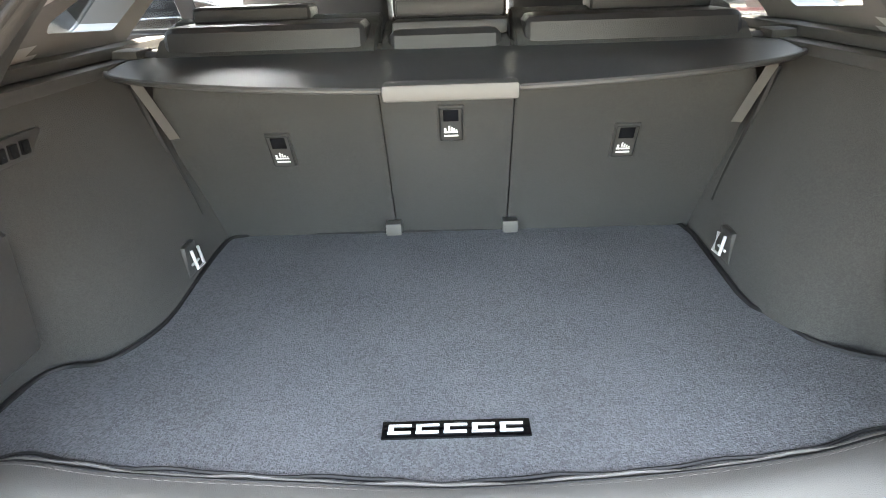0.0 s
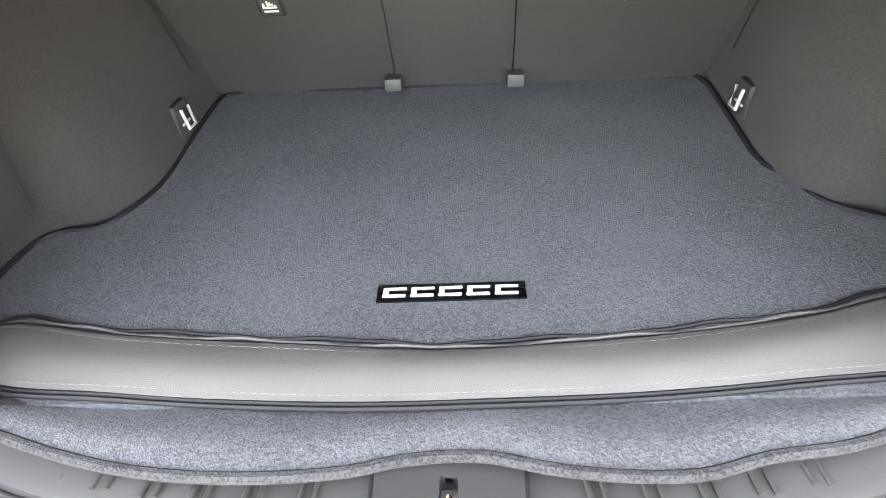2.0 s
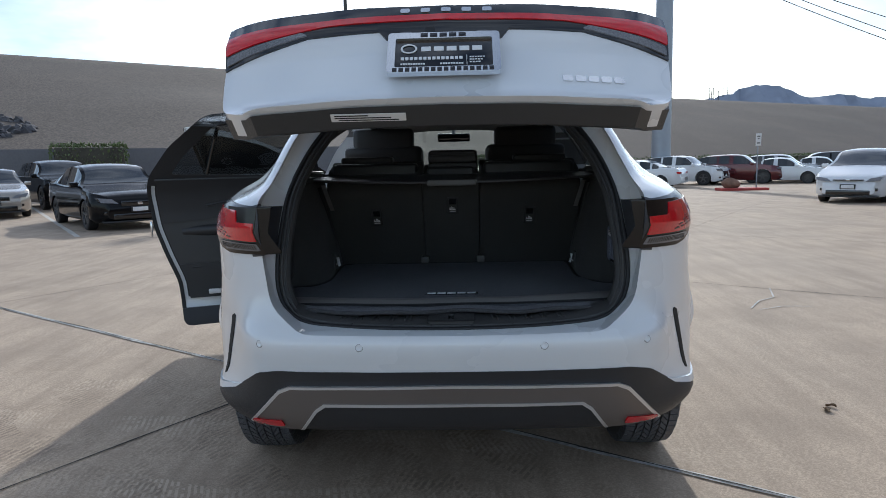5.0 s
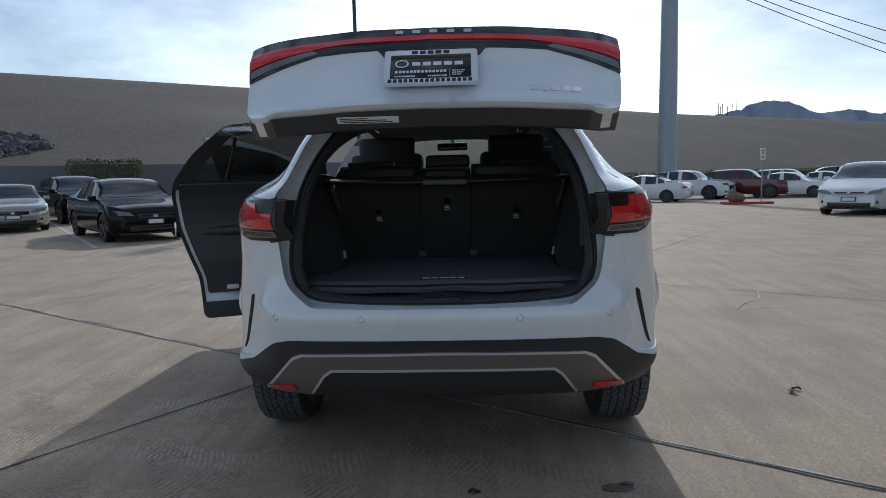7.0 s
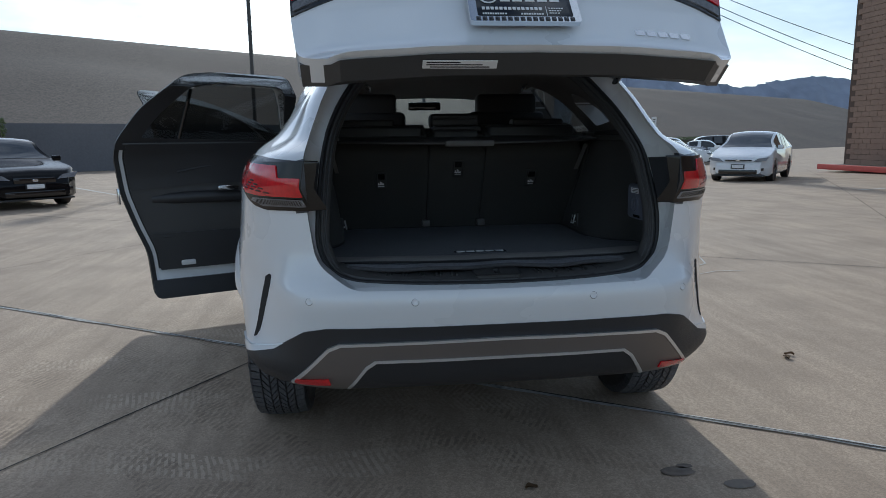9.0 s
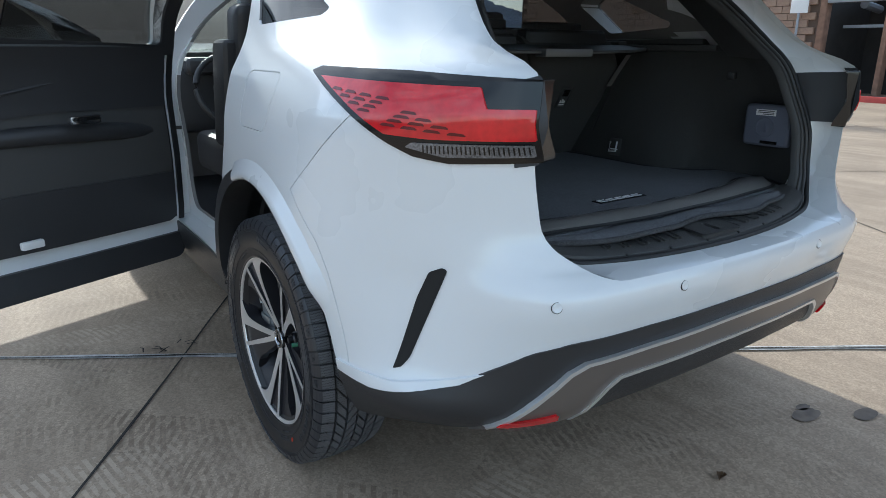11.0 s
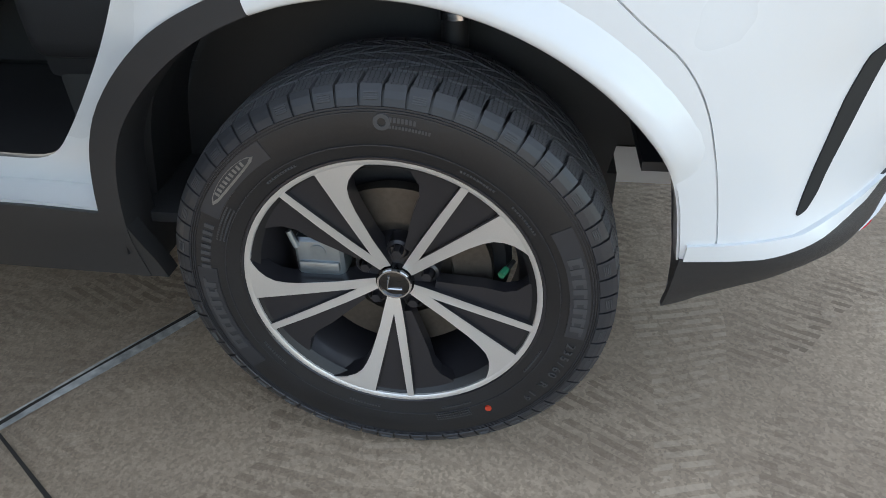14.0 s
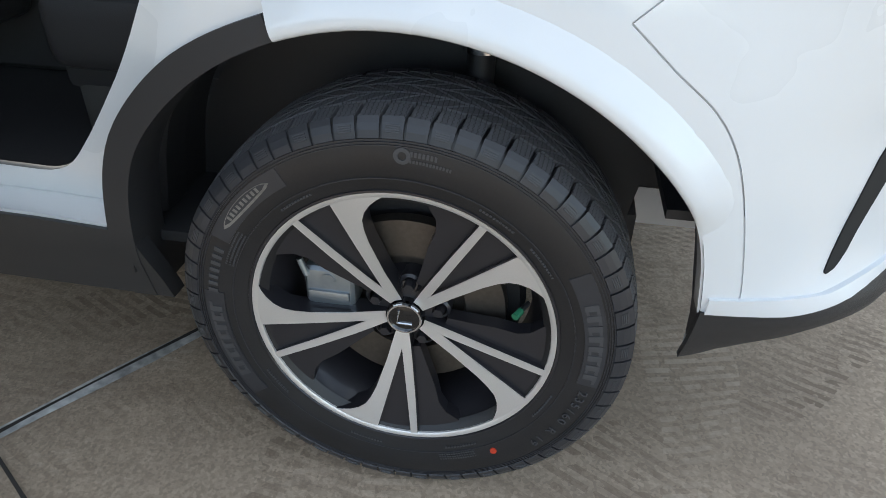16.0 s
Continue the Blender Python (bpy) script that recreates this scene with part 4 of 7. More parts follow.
# raised edges of the diffuser panel
for lo, hi in ((((0.0, 0.594), (0.556, 0.586), (0.596, 0.568), (0.735, 0.418)), 0.010), (((0.0, 0.522), (0.438, 0.520), (0.470, 0.497), (0.535, 0.405)), 0.010)):
    full = [(-x, z) for x, z in reversed(lo[1:])] + list(lo) + [(x + (0.6 * hi if x else 0), z + hi) for x, z in reversed(lo)] + [(-x - 0.6 * hi, z + hi) for x, z in lo[1:]]
    strip = layer(0.017, 0.0)
    piece("diffuser_edge", cut(strip, from_behind(full, -0.4, 0.45), "INTERSECT"), MACHINED, car, "bright diffuser edge")
valance = both([(0.0, 0.34), (0.54, 0.34), (0.53, 0.41), (0.462, 0.490), (0.432, 0.512), (0.0, 0.516)])
piece("valance", cut(layer(-0.012, 0.03), from_behind(valance, -0.4, 0.5), "INTERSECT"), CLADDING, car)
for side in (-1, 1):
    refl = [(side * x, z) for x, z in ((0.594, 0.432), (0.715, 0.424), (0.728, 0.434), (0.722, 0.447), (0.602, 0.460))]
    piece("reflector", cut(layer(0.021, 0.01), from_behind(rounded(refl, 0.006), -0.4, 0.5), "INTERSECT"), RED_LENS, car, "red bumper reflector")
    # tail lamp that wraps the corner: dark frame, red lens, clear strip
    u = Vector((side * 0.36, 0.933, 0))
    w = Vector((-side * 0.933, 0.36, 0))
    base = (side * 0.668, 0.165, 0)
    def lamp(outline, out, back, name, material, parent, label=""):
        cutter = prism(rounded(outline, 0.004), base, u, (0, 0, 1), w, -0.30, 0.12)
        return piece(name, cut(layer(out, back), cutter, "INTERSECT"), material, parent, label)
    vent_at = (side * 0.797, 0.300, 0)
    vent_u = Vector((side * 0.636, 0.772, 0))
    vent_w = Vector((-side * 0.772, 0.636, 0))
    vent = [(-0.006, 0.800), (0.006, 0.806), (0.038, 0.792), (0.066, 0.73), (0.106, 0.60), (0.122, 0.553), (0.100, 0.560), (0.080, 0.585), (0.050, 0.66)]
    for name, grow, out, back, mat in (("corner_vent", 0.0, 0.0025, 0.02, VENT_BLACK),):
        piece(name, cut(layer(out, back), prism(rounded(vent, 0.006), vent_at, vent_u, (0, 0, 1), vent_w, -0.12, 0.10), "INTERSECT"), mat, car, "black slanting corner vent")
    frame_line = [(-0.004, 1.040), (0.16, 1.036), (0.235, 1.048), (0.30, 1.075), (0.43, 1.140), (0.600, 1.215), (0.56, 1.226), (0.28, 1.222), (-0.004, 1.207)]
    tail = lamp(frame_line, 0.005, 0.03, "tail_lamp", DARK_LENS, car, "red tail lamp in a dark frame")
    lamp([(0.0, 1.086), (0.20, 1.086), (0.30, 1.092), (0.44, 1.160), (0.545, 1.205), (0.10, 1.192), (0.085, 1.150), (0.0, 1.150)], 0.009, 0.0, "red_lens", RED_LENS, tail, "bright red lens")
    strip_part = lamp([(0.006, 1.052), (0.17, 1.050), (0.25, 1.068), (0.235, 1.078), (0.006, 1.078)], 0.009, 0.0, "clear_strip", CLEAR_LENS, tail, "clear ribbed strip")
    for k in range(24):
        ua = 0.012 + 0.0085 * k
        lamp([(ua, 1.057), (ua + 0.0024, 1.057), (ua + 0.0024, 1.074), (ua, 1.074)], 0.0100, 0.0, "lens_rib", DARK_LENS, strip_part)
    for row in range(6):
        for j in range(4):
            ua, z0 = 0.120 + 0.034 * row + 0.050 * j, 1.094 + 0.0135 * row + 0.0045 * j
            if ua > 0.20 + 0.045 * row + 0.09 or z0 > 1.180 or (row + j) % 5 == 4:
                continue
            lamp([(ua, z0), (ua + 0.040, z0 + 0.0025), (ua + 0.032, z0 + 0.0085), (ua + 0.006, z0 + 0.0060)], 0.0105, 0.0, "lens_facet", DARK_RED_LENS, tail)
    # dark jamb plate between lamp and seal
    for x0, x1, back in ((0.650, 0.694, -0.0035),):
        jamb = [(side * x, z) for x, z in ((x0, 1.035), (x1, 1.030), (x1 + 0.004, 1.205), (x0 + 0.008, 1.215))]
        piece("lamp_side", cut(layer(-back, 0.03), from_behind(jamb, -0.2, 0.62), "INTERSECT"), JAMB_GREY, tail, "dark lamp side")
    # parking sensors
    for x, z, y in ((0.305, 0.743, 0.037), (0.655, 0.745, 0.098)):
        s = turned([(0.0, 0.0), (-0.002, 0.010), (0.0, 0.0118), (0.006, 0.012)], 20)
        ring = turned([(0.002, 0.0118), (-0.0002, 0.0120), (-0.0002, 0.0128), (0.003, 0.0131)], 24)
        m = pose(side * x, y - 0.0022, z, 0, 0, 90) @ pose(0, 0, 0, 0, 8, 0) if x < 0.5 else pose(side * x, y - 0.003, z, 0, 0, 90 + side * 22) @ pose(0, 0, 0, 0, 8, 0)
        sensor = part("parking_sensor", s, PAINT, car, at=m)
        part("ring", ring, CLADDING, sensor)
    # wheel arch: dark trim on the leading edge, white flare over the rest, inner liner
    for wy in (WHEEL_Y, FRONT_Y):
        arc = np.linspace(radians(71.5), radians(-4), 28)
        rim_line = [(wy + (arch_r(a) + 0.041 - 0.008 * soft_step(0.9, 1.25, a)) * math.cos(a), WHEEL_Z + (arch_r(a) + 0.041 - 0.008 * soft_step(0.9, 1.25, a)) * math.sin(a)) for a in arc] + [(wy + (arch_r(a) - 0.004) * math.cos(a), WHEEL_Z + (arch_r(a) - 0.004) * math.sin(a)) for a in reversed(arc)]
        piece("arch_trim", cut(layer(0.010, 0.05), side_prism(rim_line, side, 0.6), "INTERSECT"), CLADDING, car, "black wheel arch trim")
        if wy == WHEEL_Y:
            rows = []
            for a in np.linspace(radians(72), radians(168), 40):
                fade = 1 - soft_step(radians(142), radians(153), a)
                row = []
                for d, out in ((-0.004, -0.030), (-0.004, 0.014), (-0.001, 0.0185), (0.005, 0.0200), (0.016, 0.0188), (0.026, 0.0140), (0.036, 0.0085), (0.048, 0.0035), (0.060, -0.003)):
                    r = arch_r(a) + d
                    y, z = wy + r * math.cos(a), WHEEL_Z + r * math.sin(a)
                    hit = skin.ray_cast(Vector((side * 2.0, y, z)), Vector((-side, 0, 0)))[0]
                    lift = out if out < 0 and d < 0 else out * fade - 0.0035 * (1 - fade)
                    row.append((hit.x + side * lift, y, z))
                rows.append(row)
            piece("arch_flare", sheet(rows, 0.012, (-side, 0, 0)), PAINT, car, "white wheel arch flare", angle=50)
        bm = bmesh.new()
        arc = np.linspace(radians(4), radians(153 if wy == WHEEL_Y else 178), 40)
        rows = [[bm.verts.new((side * x, wy + (arch_r(a) + 0.012 + b) * math.cos(a), WHEEL_Z + (arch_r(a) + 0.012 + b) * math.sin(a))) for a in arc] for x, b in ((0.935, 0.0), (0.905, -0.004), (0.895, 0.016), (0.80, 0.020), (0.79, 0.010), (0.72, 0.010), (0.71, 0.020), (0.625, 0.016))]
        for r0, r1 in zip(rows, rows[1:]):
            for k in range(len(arc) - 1):
                bm.faces.new((r0[k], r0[k + 1], r1[k + 1], r1[k]))
        hubv = [bm.verts.new((side * 0.624, wy + 0.526 * math.cos(a), WHEEL_Z + 0.526 * math.sin(a))) for a in np.linspace(radians(4), radians(150 if wy == WHEEL_Y else 178), 40)]
        if wy == WHEEL_Y:
            hubv += [bm.verts.new((side * 0.624, y, z)) for y, z in ((0.63, 0.56), (0.66, 0.40))]
        bm.faces.new(hubv)
        liner = part("wheel_well_liner", bm, CLADDING, car, "black moulded wheel well liner")
        for a, x in ((70, 0.80), (112, 0.76), (138, 0.83)):
            c, n = radians(a), arch_r(radians(a)) + 0.026
            stud = tube([(side * x, wy + n * math.cos(c), WHEEL_Z + n * math.sin(c)), (side * x, wy + (n - 0.010) * math.cos(c), WHEEL_Z + (n - 0.010) * math.sin(c))], 0.009, 10)
            part("clip", stud, GLOSS_BLACK, liner)
    # flap that closes the bumper's end, and the panels behind it
    flap_bm = bmesh.new()
    rows = []
    for k in range(13):
        z = 0.366 + 0.30 * k / 12
        a = math.asin(min(max((z - WHEEL_Z) / 0.49, 0), 1))
        y = WHEEL_Y - (arch_r(a) + 0.006) * math.cos(a)
        deep = 0.868 - 0.012 * soft_step(0.45, 0.60, z) + 0.004 * math.sin(k * 2.3)
        out_x = abs(skin.ray_cast(Vector((side * 2.0, y - 0.006, z)), Vector((-side, 0, 0)))[0].x) - 0.004
        rows.append([(side * out_x, y, z), (side * (out_x - 0.02), y + 0.004, z), (side * deep, y + 0.002, z)])
    piece("mud_flap", sheet(rows, 0.006, (0, -1, 0)), CLADDING, car, "black flap at the bumper's end", angle=50)
    pan = block(min(side * 0.44, side * 0.87), max(side * 0.44, side * 0.87), 0.405, 0.625, 0.612, 0.628)
    block(min(side * 0.432, side * 0.446), max(side * 0.432, side * 0.446), 0.405, 0.625, 0.400, 0.61, 0, 2, pan)
    block(min(side * 0.45, side * 0.80), max(side * 0.45, side * 0.80), 0.408, 0.418, 0.40, 0.61, 0, 2, pan)
    part("underbody_panel", pan, CLADDING, car)
    # rocker
    rocker = [(1.46, 0.30), (3.40, 0.30), (3.40, 0.515), (1.50, 0.525)]
    piece("rocker_trim", cut(layer(0.008, 0.03), side_prism(rounded(rocker, 0.01), side, 0.5), "INTERSECT"), CLADDING, car, "black rocker trim")
    # roof rail
    rail = tube(spline([(side * 0.575, 0.98, 1.652), (side * 0.585, 1.04, 1.690), (side * 0.60, 1.5, 1.712), (side * 0.60, 2.0, 1.705), (side * 0.575, 2.55, 1.665)], 5), 0.014, 8)
    part("roof_rail", rail, CHROME, car, "bright roof rail")
# shock absorber seen behind the wheel
for side in (-1, 1):
    bm = tube([(side * 0.70, 0.94, 0.92), (side * 0.70, 0.94, 0.80)], 0.032, 14)
    part("spring_seat", bm, CHROME, car, "bright spring seat")
    bm = tube([(side * 0.70, 0.94, 0.80), (side * 0.70, 0.95, 0.45)], 0.024, 12)
    part("damper", bm, CLADDING, car)
part("rear_axle_beam", tube([(-0.75, 1.02, 0.36), (0.75, 1.02, 0.36)], 0.045, 10), CLADDING, car)

part("roof_fin", block(-0.022, 0.022, 0.83, 1.00, 1.675, 1.70, 0.010), PAINT, car)
piece("fin_blade", prism([(0.82, 1.68), (1.0, 1.68), (0.90, 1.738), (0.865, 1.742)], (-0.007, 0, 0), (0, 1, 0), (0, 0, 1), (1, 0, 0), 0, 0.014), PAINT, car)

# ---- tailgate fittings, built closed and carried up with it ----
def gate_piece(name, outline, out, back, material, parent, label="", y_end=0.6):
    return piece(name, cut(layer(out, back), from_behind(rounded(outline, 0.006), -0.4, y_end), "INTERSECT"), material, parent, label)


gate_piece("light_bar", both([(0.0, 1.100), (0.40, 1.096), (0.656, 1.040), (0.664, 1.204), (0.0, 1.198)]), 0.005, 0.02, GLOSS_BLACK, tailgate, "gloss black light bar")
gate_piece("red_strip", both([(0.0, 1.128), (0.35, 1.124), (0.655, 1.084), (0.658, 1.150), (0.35, 1.150), (0.0, 1.153)]), 0.009, 0.0, RED_LENS, tailgate, "red light strip")
for side in (-1, 1):
    gate_piece("reversing_lamp", [(side * x, z) for x, z in ((0.40, 1.102), (0.650, 1.052), (0.650, 1.076), (0.42, 1.112))], 0.009, 0.0, CLEAR_LENS, tailgate, "clear ribbed reversing lamp")
# maker's name and model as plain bright bars
for i in range(5):
    x = -0.128 + 0.06 * i
    gate_piece("badge_bar", [(x, 1.164), (x + 0.028, 1.164), (x + 0.028, 1.183), (x, 1.183)], 0.0085, 0.0, CHROME, tailgate)
    x = 0.330 + 0.036 * i
    gate_piece("model_badge", [(x, 0.914), (x + 0.029, 0.914), (x + 0.029, 0.937), (x, 0.937)], 0.004, 0.0, CHROME, tailgate)
plate = part("licence_plate", block(-0.150, 0.150, 0.086, 0.092, 0.920, 1.068, 0.004), GLOSS_BLACK, tailgate, "black dealer plate in a bright frame")
frame_me = cut(prism(rounded([(-0.158, 0.914), (0.158, 0.914), (0.158, 1.074), (-0.158, 1.074)], 0.012), (0, 0.079, 0), (1, 0, 0), (0, 0, 1), (0, 1, 0), 0, 0.016), prism(rounded([(-0.136, 0.934), (0.136, 0.934), (0.136, 1.050), (-0.136, 1.050)], 0.006), (0, 0.06, 0), (1, 0, 0), (0, 0, 1), (0, 1, 0), 0, 0.1))
piece("plate_frame", frame_me, CHROME, plate, "bright plate frame")
emblem = turned([(0.0845, 0.014), (0.0830, 0.0145), (0.0830, 0.0185), (0.0845, 0.019)], 28)
emblem.transform(pose(-0.098, 0, 1.012) @ pose(0, 0, 0, 0, 0, 90) @ Matrix.Diagonal((1, 1.25, 1, 1)))
part("plate_emblem", emblem, WHITE_LABEL, plate)
for i in range(5):
    part("plate_bar", block(-0.064 + 0.036 * i, -0.036 + 0.036 * i, 0.0843, 0.087, 1.003, 1.021, 0.001), WHITE_LABEL, plate)
    part("frame_bar", block(-0.066 + 0.027 * i, -0.045 + 0.027 * i, 0.0772, 0.081, 1.055, 1.070, 0.001), GLOSS_BLACK, plate)
for i in range(16):
    part("frame_bar", block(-0.142 + 0.0178 * i, -0.129 + 0.0178 * i, 0.0772, 0.081, 0.917, 0.931, 0.001), GLOSS_BLACK, plate)
for x0, x1, z, h, count in ((-0.120, 0.056, 0.974, 0.011, 14), (-0.120, -0.050, 0.952, 0.006, 10), (-0.010, 0.056, 0.952, 0.006, 9), (0.072, 0.116, 0.976, 0.004, 6), (0.072, 0.110, 0.966, 0.004, 5), (0.072, 0.104, 0.956, 0.004, 4)):
    for i in range(count):
        w_ = (x1 - x0) / count
        part("plate_bar", block(x0 + w_ * i, x0 + w_ * (i + 0.72), 0.0847, 0.087, z - h / 2, z + h / 2), WHITE_LABEL, plate)
part("plate_bar", block(0.0635, 0.0650, 0.0847, 0.087, 0.946, 0.984), WHITE_LABEL, plate)
gate_inner = rounded(both([(0.0, 0.82), (0.50, 0.825), (0.585, 0.90), (0.60, 1.26), (0.59, 1.335), (0.0, 1.34)]), 0.05)
piece("inner_trim", cut(layer(-0.070, 0.105), from_behind(gate_inner, -0.3, 0.8), "INTERSECT"), TRIM_HARD, tailgate, "dark inner trim panel")
rim_line = rounded(both([(0.0, 1.292), (0.625, 1.292), (0.575, 1.44), (0.49, 1.585), (0.43, 1.628), (0.0, 1.645)]), 0.03)
hole = rounded(both([(0.0, 1.335), (0.575, 1.335), (0.53, 1.44), (0.45, 1.555), (0.0, 1.575)]), 0.04)
piece("window_surround", cut(cut(layer(-0.062, 0.10), from_behind(rim_line, -0.3, 0.9), "INTERSECT"), from_behind(hole, -0.5, 1.2)), TRIM_HARD, tailgate, "dark inner window surround")
gate_piece("label", [(-0.40, 1.305), (-0.33, 1.325), (-0.325, 1.34), (-0.395, 1.322)], -0.002, 0.006, WHITE_LABEL, tailgate, "small white paper label")
piece("upper_spoiler", cut(proud, from_behind(both([(0.0, 1.64), (0.44, 1.625), (0.40, 1.75), (0.0, 1.75)]), -0.2, 0.74), "INTERSECT"), GLOSS_BLACK, tailgate, "gloss black spoiler edge")
piece("lower_trim", cut(layer(-0.024, 0.100), from_behind(both([(0.0, 0.7735), (0.515, 0.7755), (0.627, 0.858), (0.640, 0.95), (0.585, 0.95), (0.56, 0.88), (0.48, 0.832), (0.0, 0.826)]), -0.3, 0.6), "INTERSECT"), TRIM_HARD, tailgate, "dark trim along the lower edge")
gate_label = part("gate_label", block(-0.30, -0.10, 0.088, 0.116, 0.7705, 0.7728, 0.0004, 1), WHITE_LABEL, tailgate, "white printed warning label")
for y, x0, x1 in ((0.094, -0.29, -0.20), (0.102, -0.29, -0.14), (0.110, -0.28, -0.12)):
    part("print_bar", block(x0, x1, y - 0.0018, y + 0.0018, 0.7698, 0.7710), RUBBER_TRIM, gate_label)
gate_piece("camera_housing", [(-0.165, 1.074), (0.165, 1.074), (0.195, 1.106), (-0.195, 1.106)], 0.0062, 0.02, GLOSS_BLACK, tailgate, "black camera and plate lamp housing")
for x in (-0.11, 0.11):
    gate_piece("plate_lamp", [(x - 0.018, 1.078), (x + 0.018, 1.078), (x + 0.018, 1.092), (x - 0.018, 1.092)], 0.0085, 0.0, CLEAR_LENS, tailgate, "clear plate lamp")
gate_piece("camera_lens", rounded([(-0.055, 1.078), (-0.025, 1.078), (-0.025, 1.102), (-0.055, 1.102)], 0.010), 0.011, 0.0, RUBBER_TRIM, tailgate, "small round camera lens")
lock = block(-0.035, 0.035, 0.125, 0.16, 0.805, 0.875, 0.006)
part("gate_lock", lock, GLOSS_BLACK, tailgate, "black tailgate lock")
# gas struts and hinges
for side in (-1, 1):
    low, top = Vector((side * 0.576, 0.70, 1.442)), Vector((side * 0.575, 0.235, 1.665))
    mid = low.lerp(top, 0.55)
    strut = part("gas_strut", tube([low, mid], 0.013, 12), GLOSS_BLACK, car, "black gas strut")
    part("rod", tube([mid, top], 0.011, 10), CLADDING, strut)
    hinge_me = block(side * 0.30 - 0.03, side * 0.30 + 0.03, 0.70, 0.86, 1.615, 1.640, 0.006)
    part("gate_hinge", hinge_me, CHROME, car, "bright gate hinge")
part("door_check_strap", tube([(-0.86, 2.23, 0.93), (-0.98, 2.27, 0.93)], 0.008, 8), RUBBER_TRIM, car, "black door check strap")

# ---- cargo space ----
trim_levels = (
    (0.790, ((0.597, 0.275), (0.655, 0.37), (0.708, 0.47), (0.706, 0.62), (0.675, 0.692), (0.615, 0.705), (0.570, 0.78), (0.556, 0.86), (0.570, 1.10), (0.580, 1.36))),
    (0.860, ((0.600, 0.280), (0.655, 0.37), (0.708, 0.47), (0.706, 0.62), (0.675, 0.695), (0.615, 0.715), (0.572, 0.79), (0.558, 0.86), (0.572, 1.10), (0.582, 1.36))),
    (1.000, ((0.610, 0.300), (0.655, 0.39), (0.695, 0.47), (0.692, 0.62), (0.668, 0.70), (0.630, 0.76), (0.605, 0.83), (0.590, 0.92), (0.590, 1.10), (0.598, 1.30))),
    (1.130, ((0.606, 0.345), (0.650, 0.43), (0.680, 0.50), (0.682, 0.62), (0.672, 0.72), (0.655, 0.80), (0.640, 0.88), (0.625, 0.96), (0.618, 1.12), (0.622, 1.28))),
    (1.220, ((0.596, 0.390), (0.642, 0.47), (0.672, 0.54), (0.680, 0.64), (0.680, 0.74), (0.672, 0.82), (0.662, 0.90), (0.652, 0.98), (0.645, 1.14), (0.645, 1.28))),
    (1.268, ((0.588, 0.430), (0.638, 0.52), (0.668, 0.58), (0.680, 0.66), (0.686, 0.76), (0.684, 0.84), (0.678, 0.92), (0.670, 1.00), (0.660, 1.15), (0.655, 1.28))),
)
for side in (-1, 1):
    cols = [[(side * x, y, z) for x, y in spline(pts, 4)] for z, pts in trim_levels]
    rows = [spline([c[j] for c in cols], 3) for j in range(len(cols[0]))]
    piece("side_trim", sheet(rows, 0.012, (side, 0, 0)), TRIM, car, "charcoal felt cargo side trim", angle=45)
    ledge = bmesh.new()
    for z, x0, x1, y0 in ((1.262, 0.645, 0.725, 0.66), (1.285, 0.680, 0.735, 0.74)):
        block(min(side * x0, side * x1), max(side * x0, side * x1), y0, 1.40, z, z + 0.022, 0.006, 2, ledge)
    part("side_ledge", ledge, TRIM_HARD, car, "dark plastic ledge below the window")
    # hook, and on one side switches
    part("bag_hook", block(min(side * 0.664, side * 0.69), max(side * 0.664, side * 0.69), 0.585, 0.615, 1.165, 1.19, 0.008), TRIM_HARD, car)
    if side < 0:
        sw = part("switch_panel", block(-0.684, -0.672, 0.66, 0.80, 1.172, 1.214, 0.004), TRIM_HARD, car, "switch panel in the side trim")
        for y in (0.675, 0.705, 0.735):
            part("switch", block(-0.674, -0.666, y, y + 0.018, 1.182, 1.204, 0.002), GLOSS_BLACK, sw)
        part("pocket_cover", block(-0.712, -0.668, 0.40, 0.655, 0.88, 1.09, 0.018, 3), TRIM_HARD, car, "grey pocket cover")
    # a black rod stands in for the shade in the gap between trim and seat
    gap = spline([(side * 0.640, 1.075, 1.235), (side * 0.618, 1.10, 1.12), (side * 0.600, 1.135, 1.02), (side * 0.588, 1.165, 0.93)], 5)
    part("gap_shade_strip", tube(gap, 0.0085, 8), RUBBER_TRIM, car, "black strip put in as the shade of the gap beside the seat")
    # tie-down ring
    ring = tube([(side * 0.553, 1.0, 0.905), (side * 0.545, 1.0, 0.865), (side * 0.545, 1.035, 0.862), (side * 0.553, 1.035, 0.902)], 0.0036, 8)
    tube([(side * 0.556, 1.0, 0.872), (side * 0.556, 1.035, 0.872)], 0.0028, 8, ring)
    loop = part("tie_down_ring", ring, ZINC, car, "bright tie-down ring")
    part("ring_bezel", block(min(side * 0.560, side * 0.575), max(side * 0.560, side * 0.575), 0.988, 1.047, 0.845, 0.915, 0.006), TRIM_HARD, loop)
floor_bm = block(-0.70, 0.70, 0.235, 0.675, 0.770, 0.806, 0.004)
block(-0.575, 0.575, 0.66, 1.42, 0.768, 0.8055, 0.004, 2, floor_bm)
part("cargo_floor", floor_bm, TRIM, car, "dark felt cargo floor")
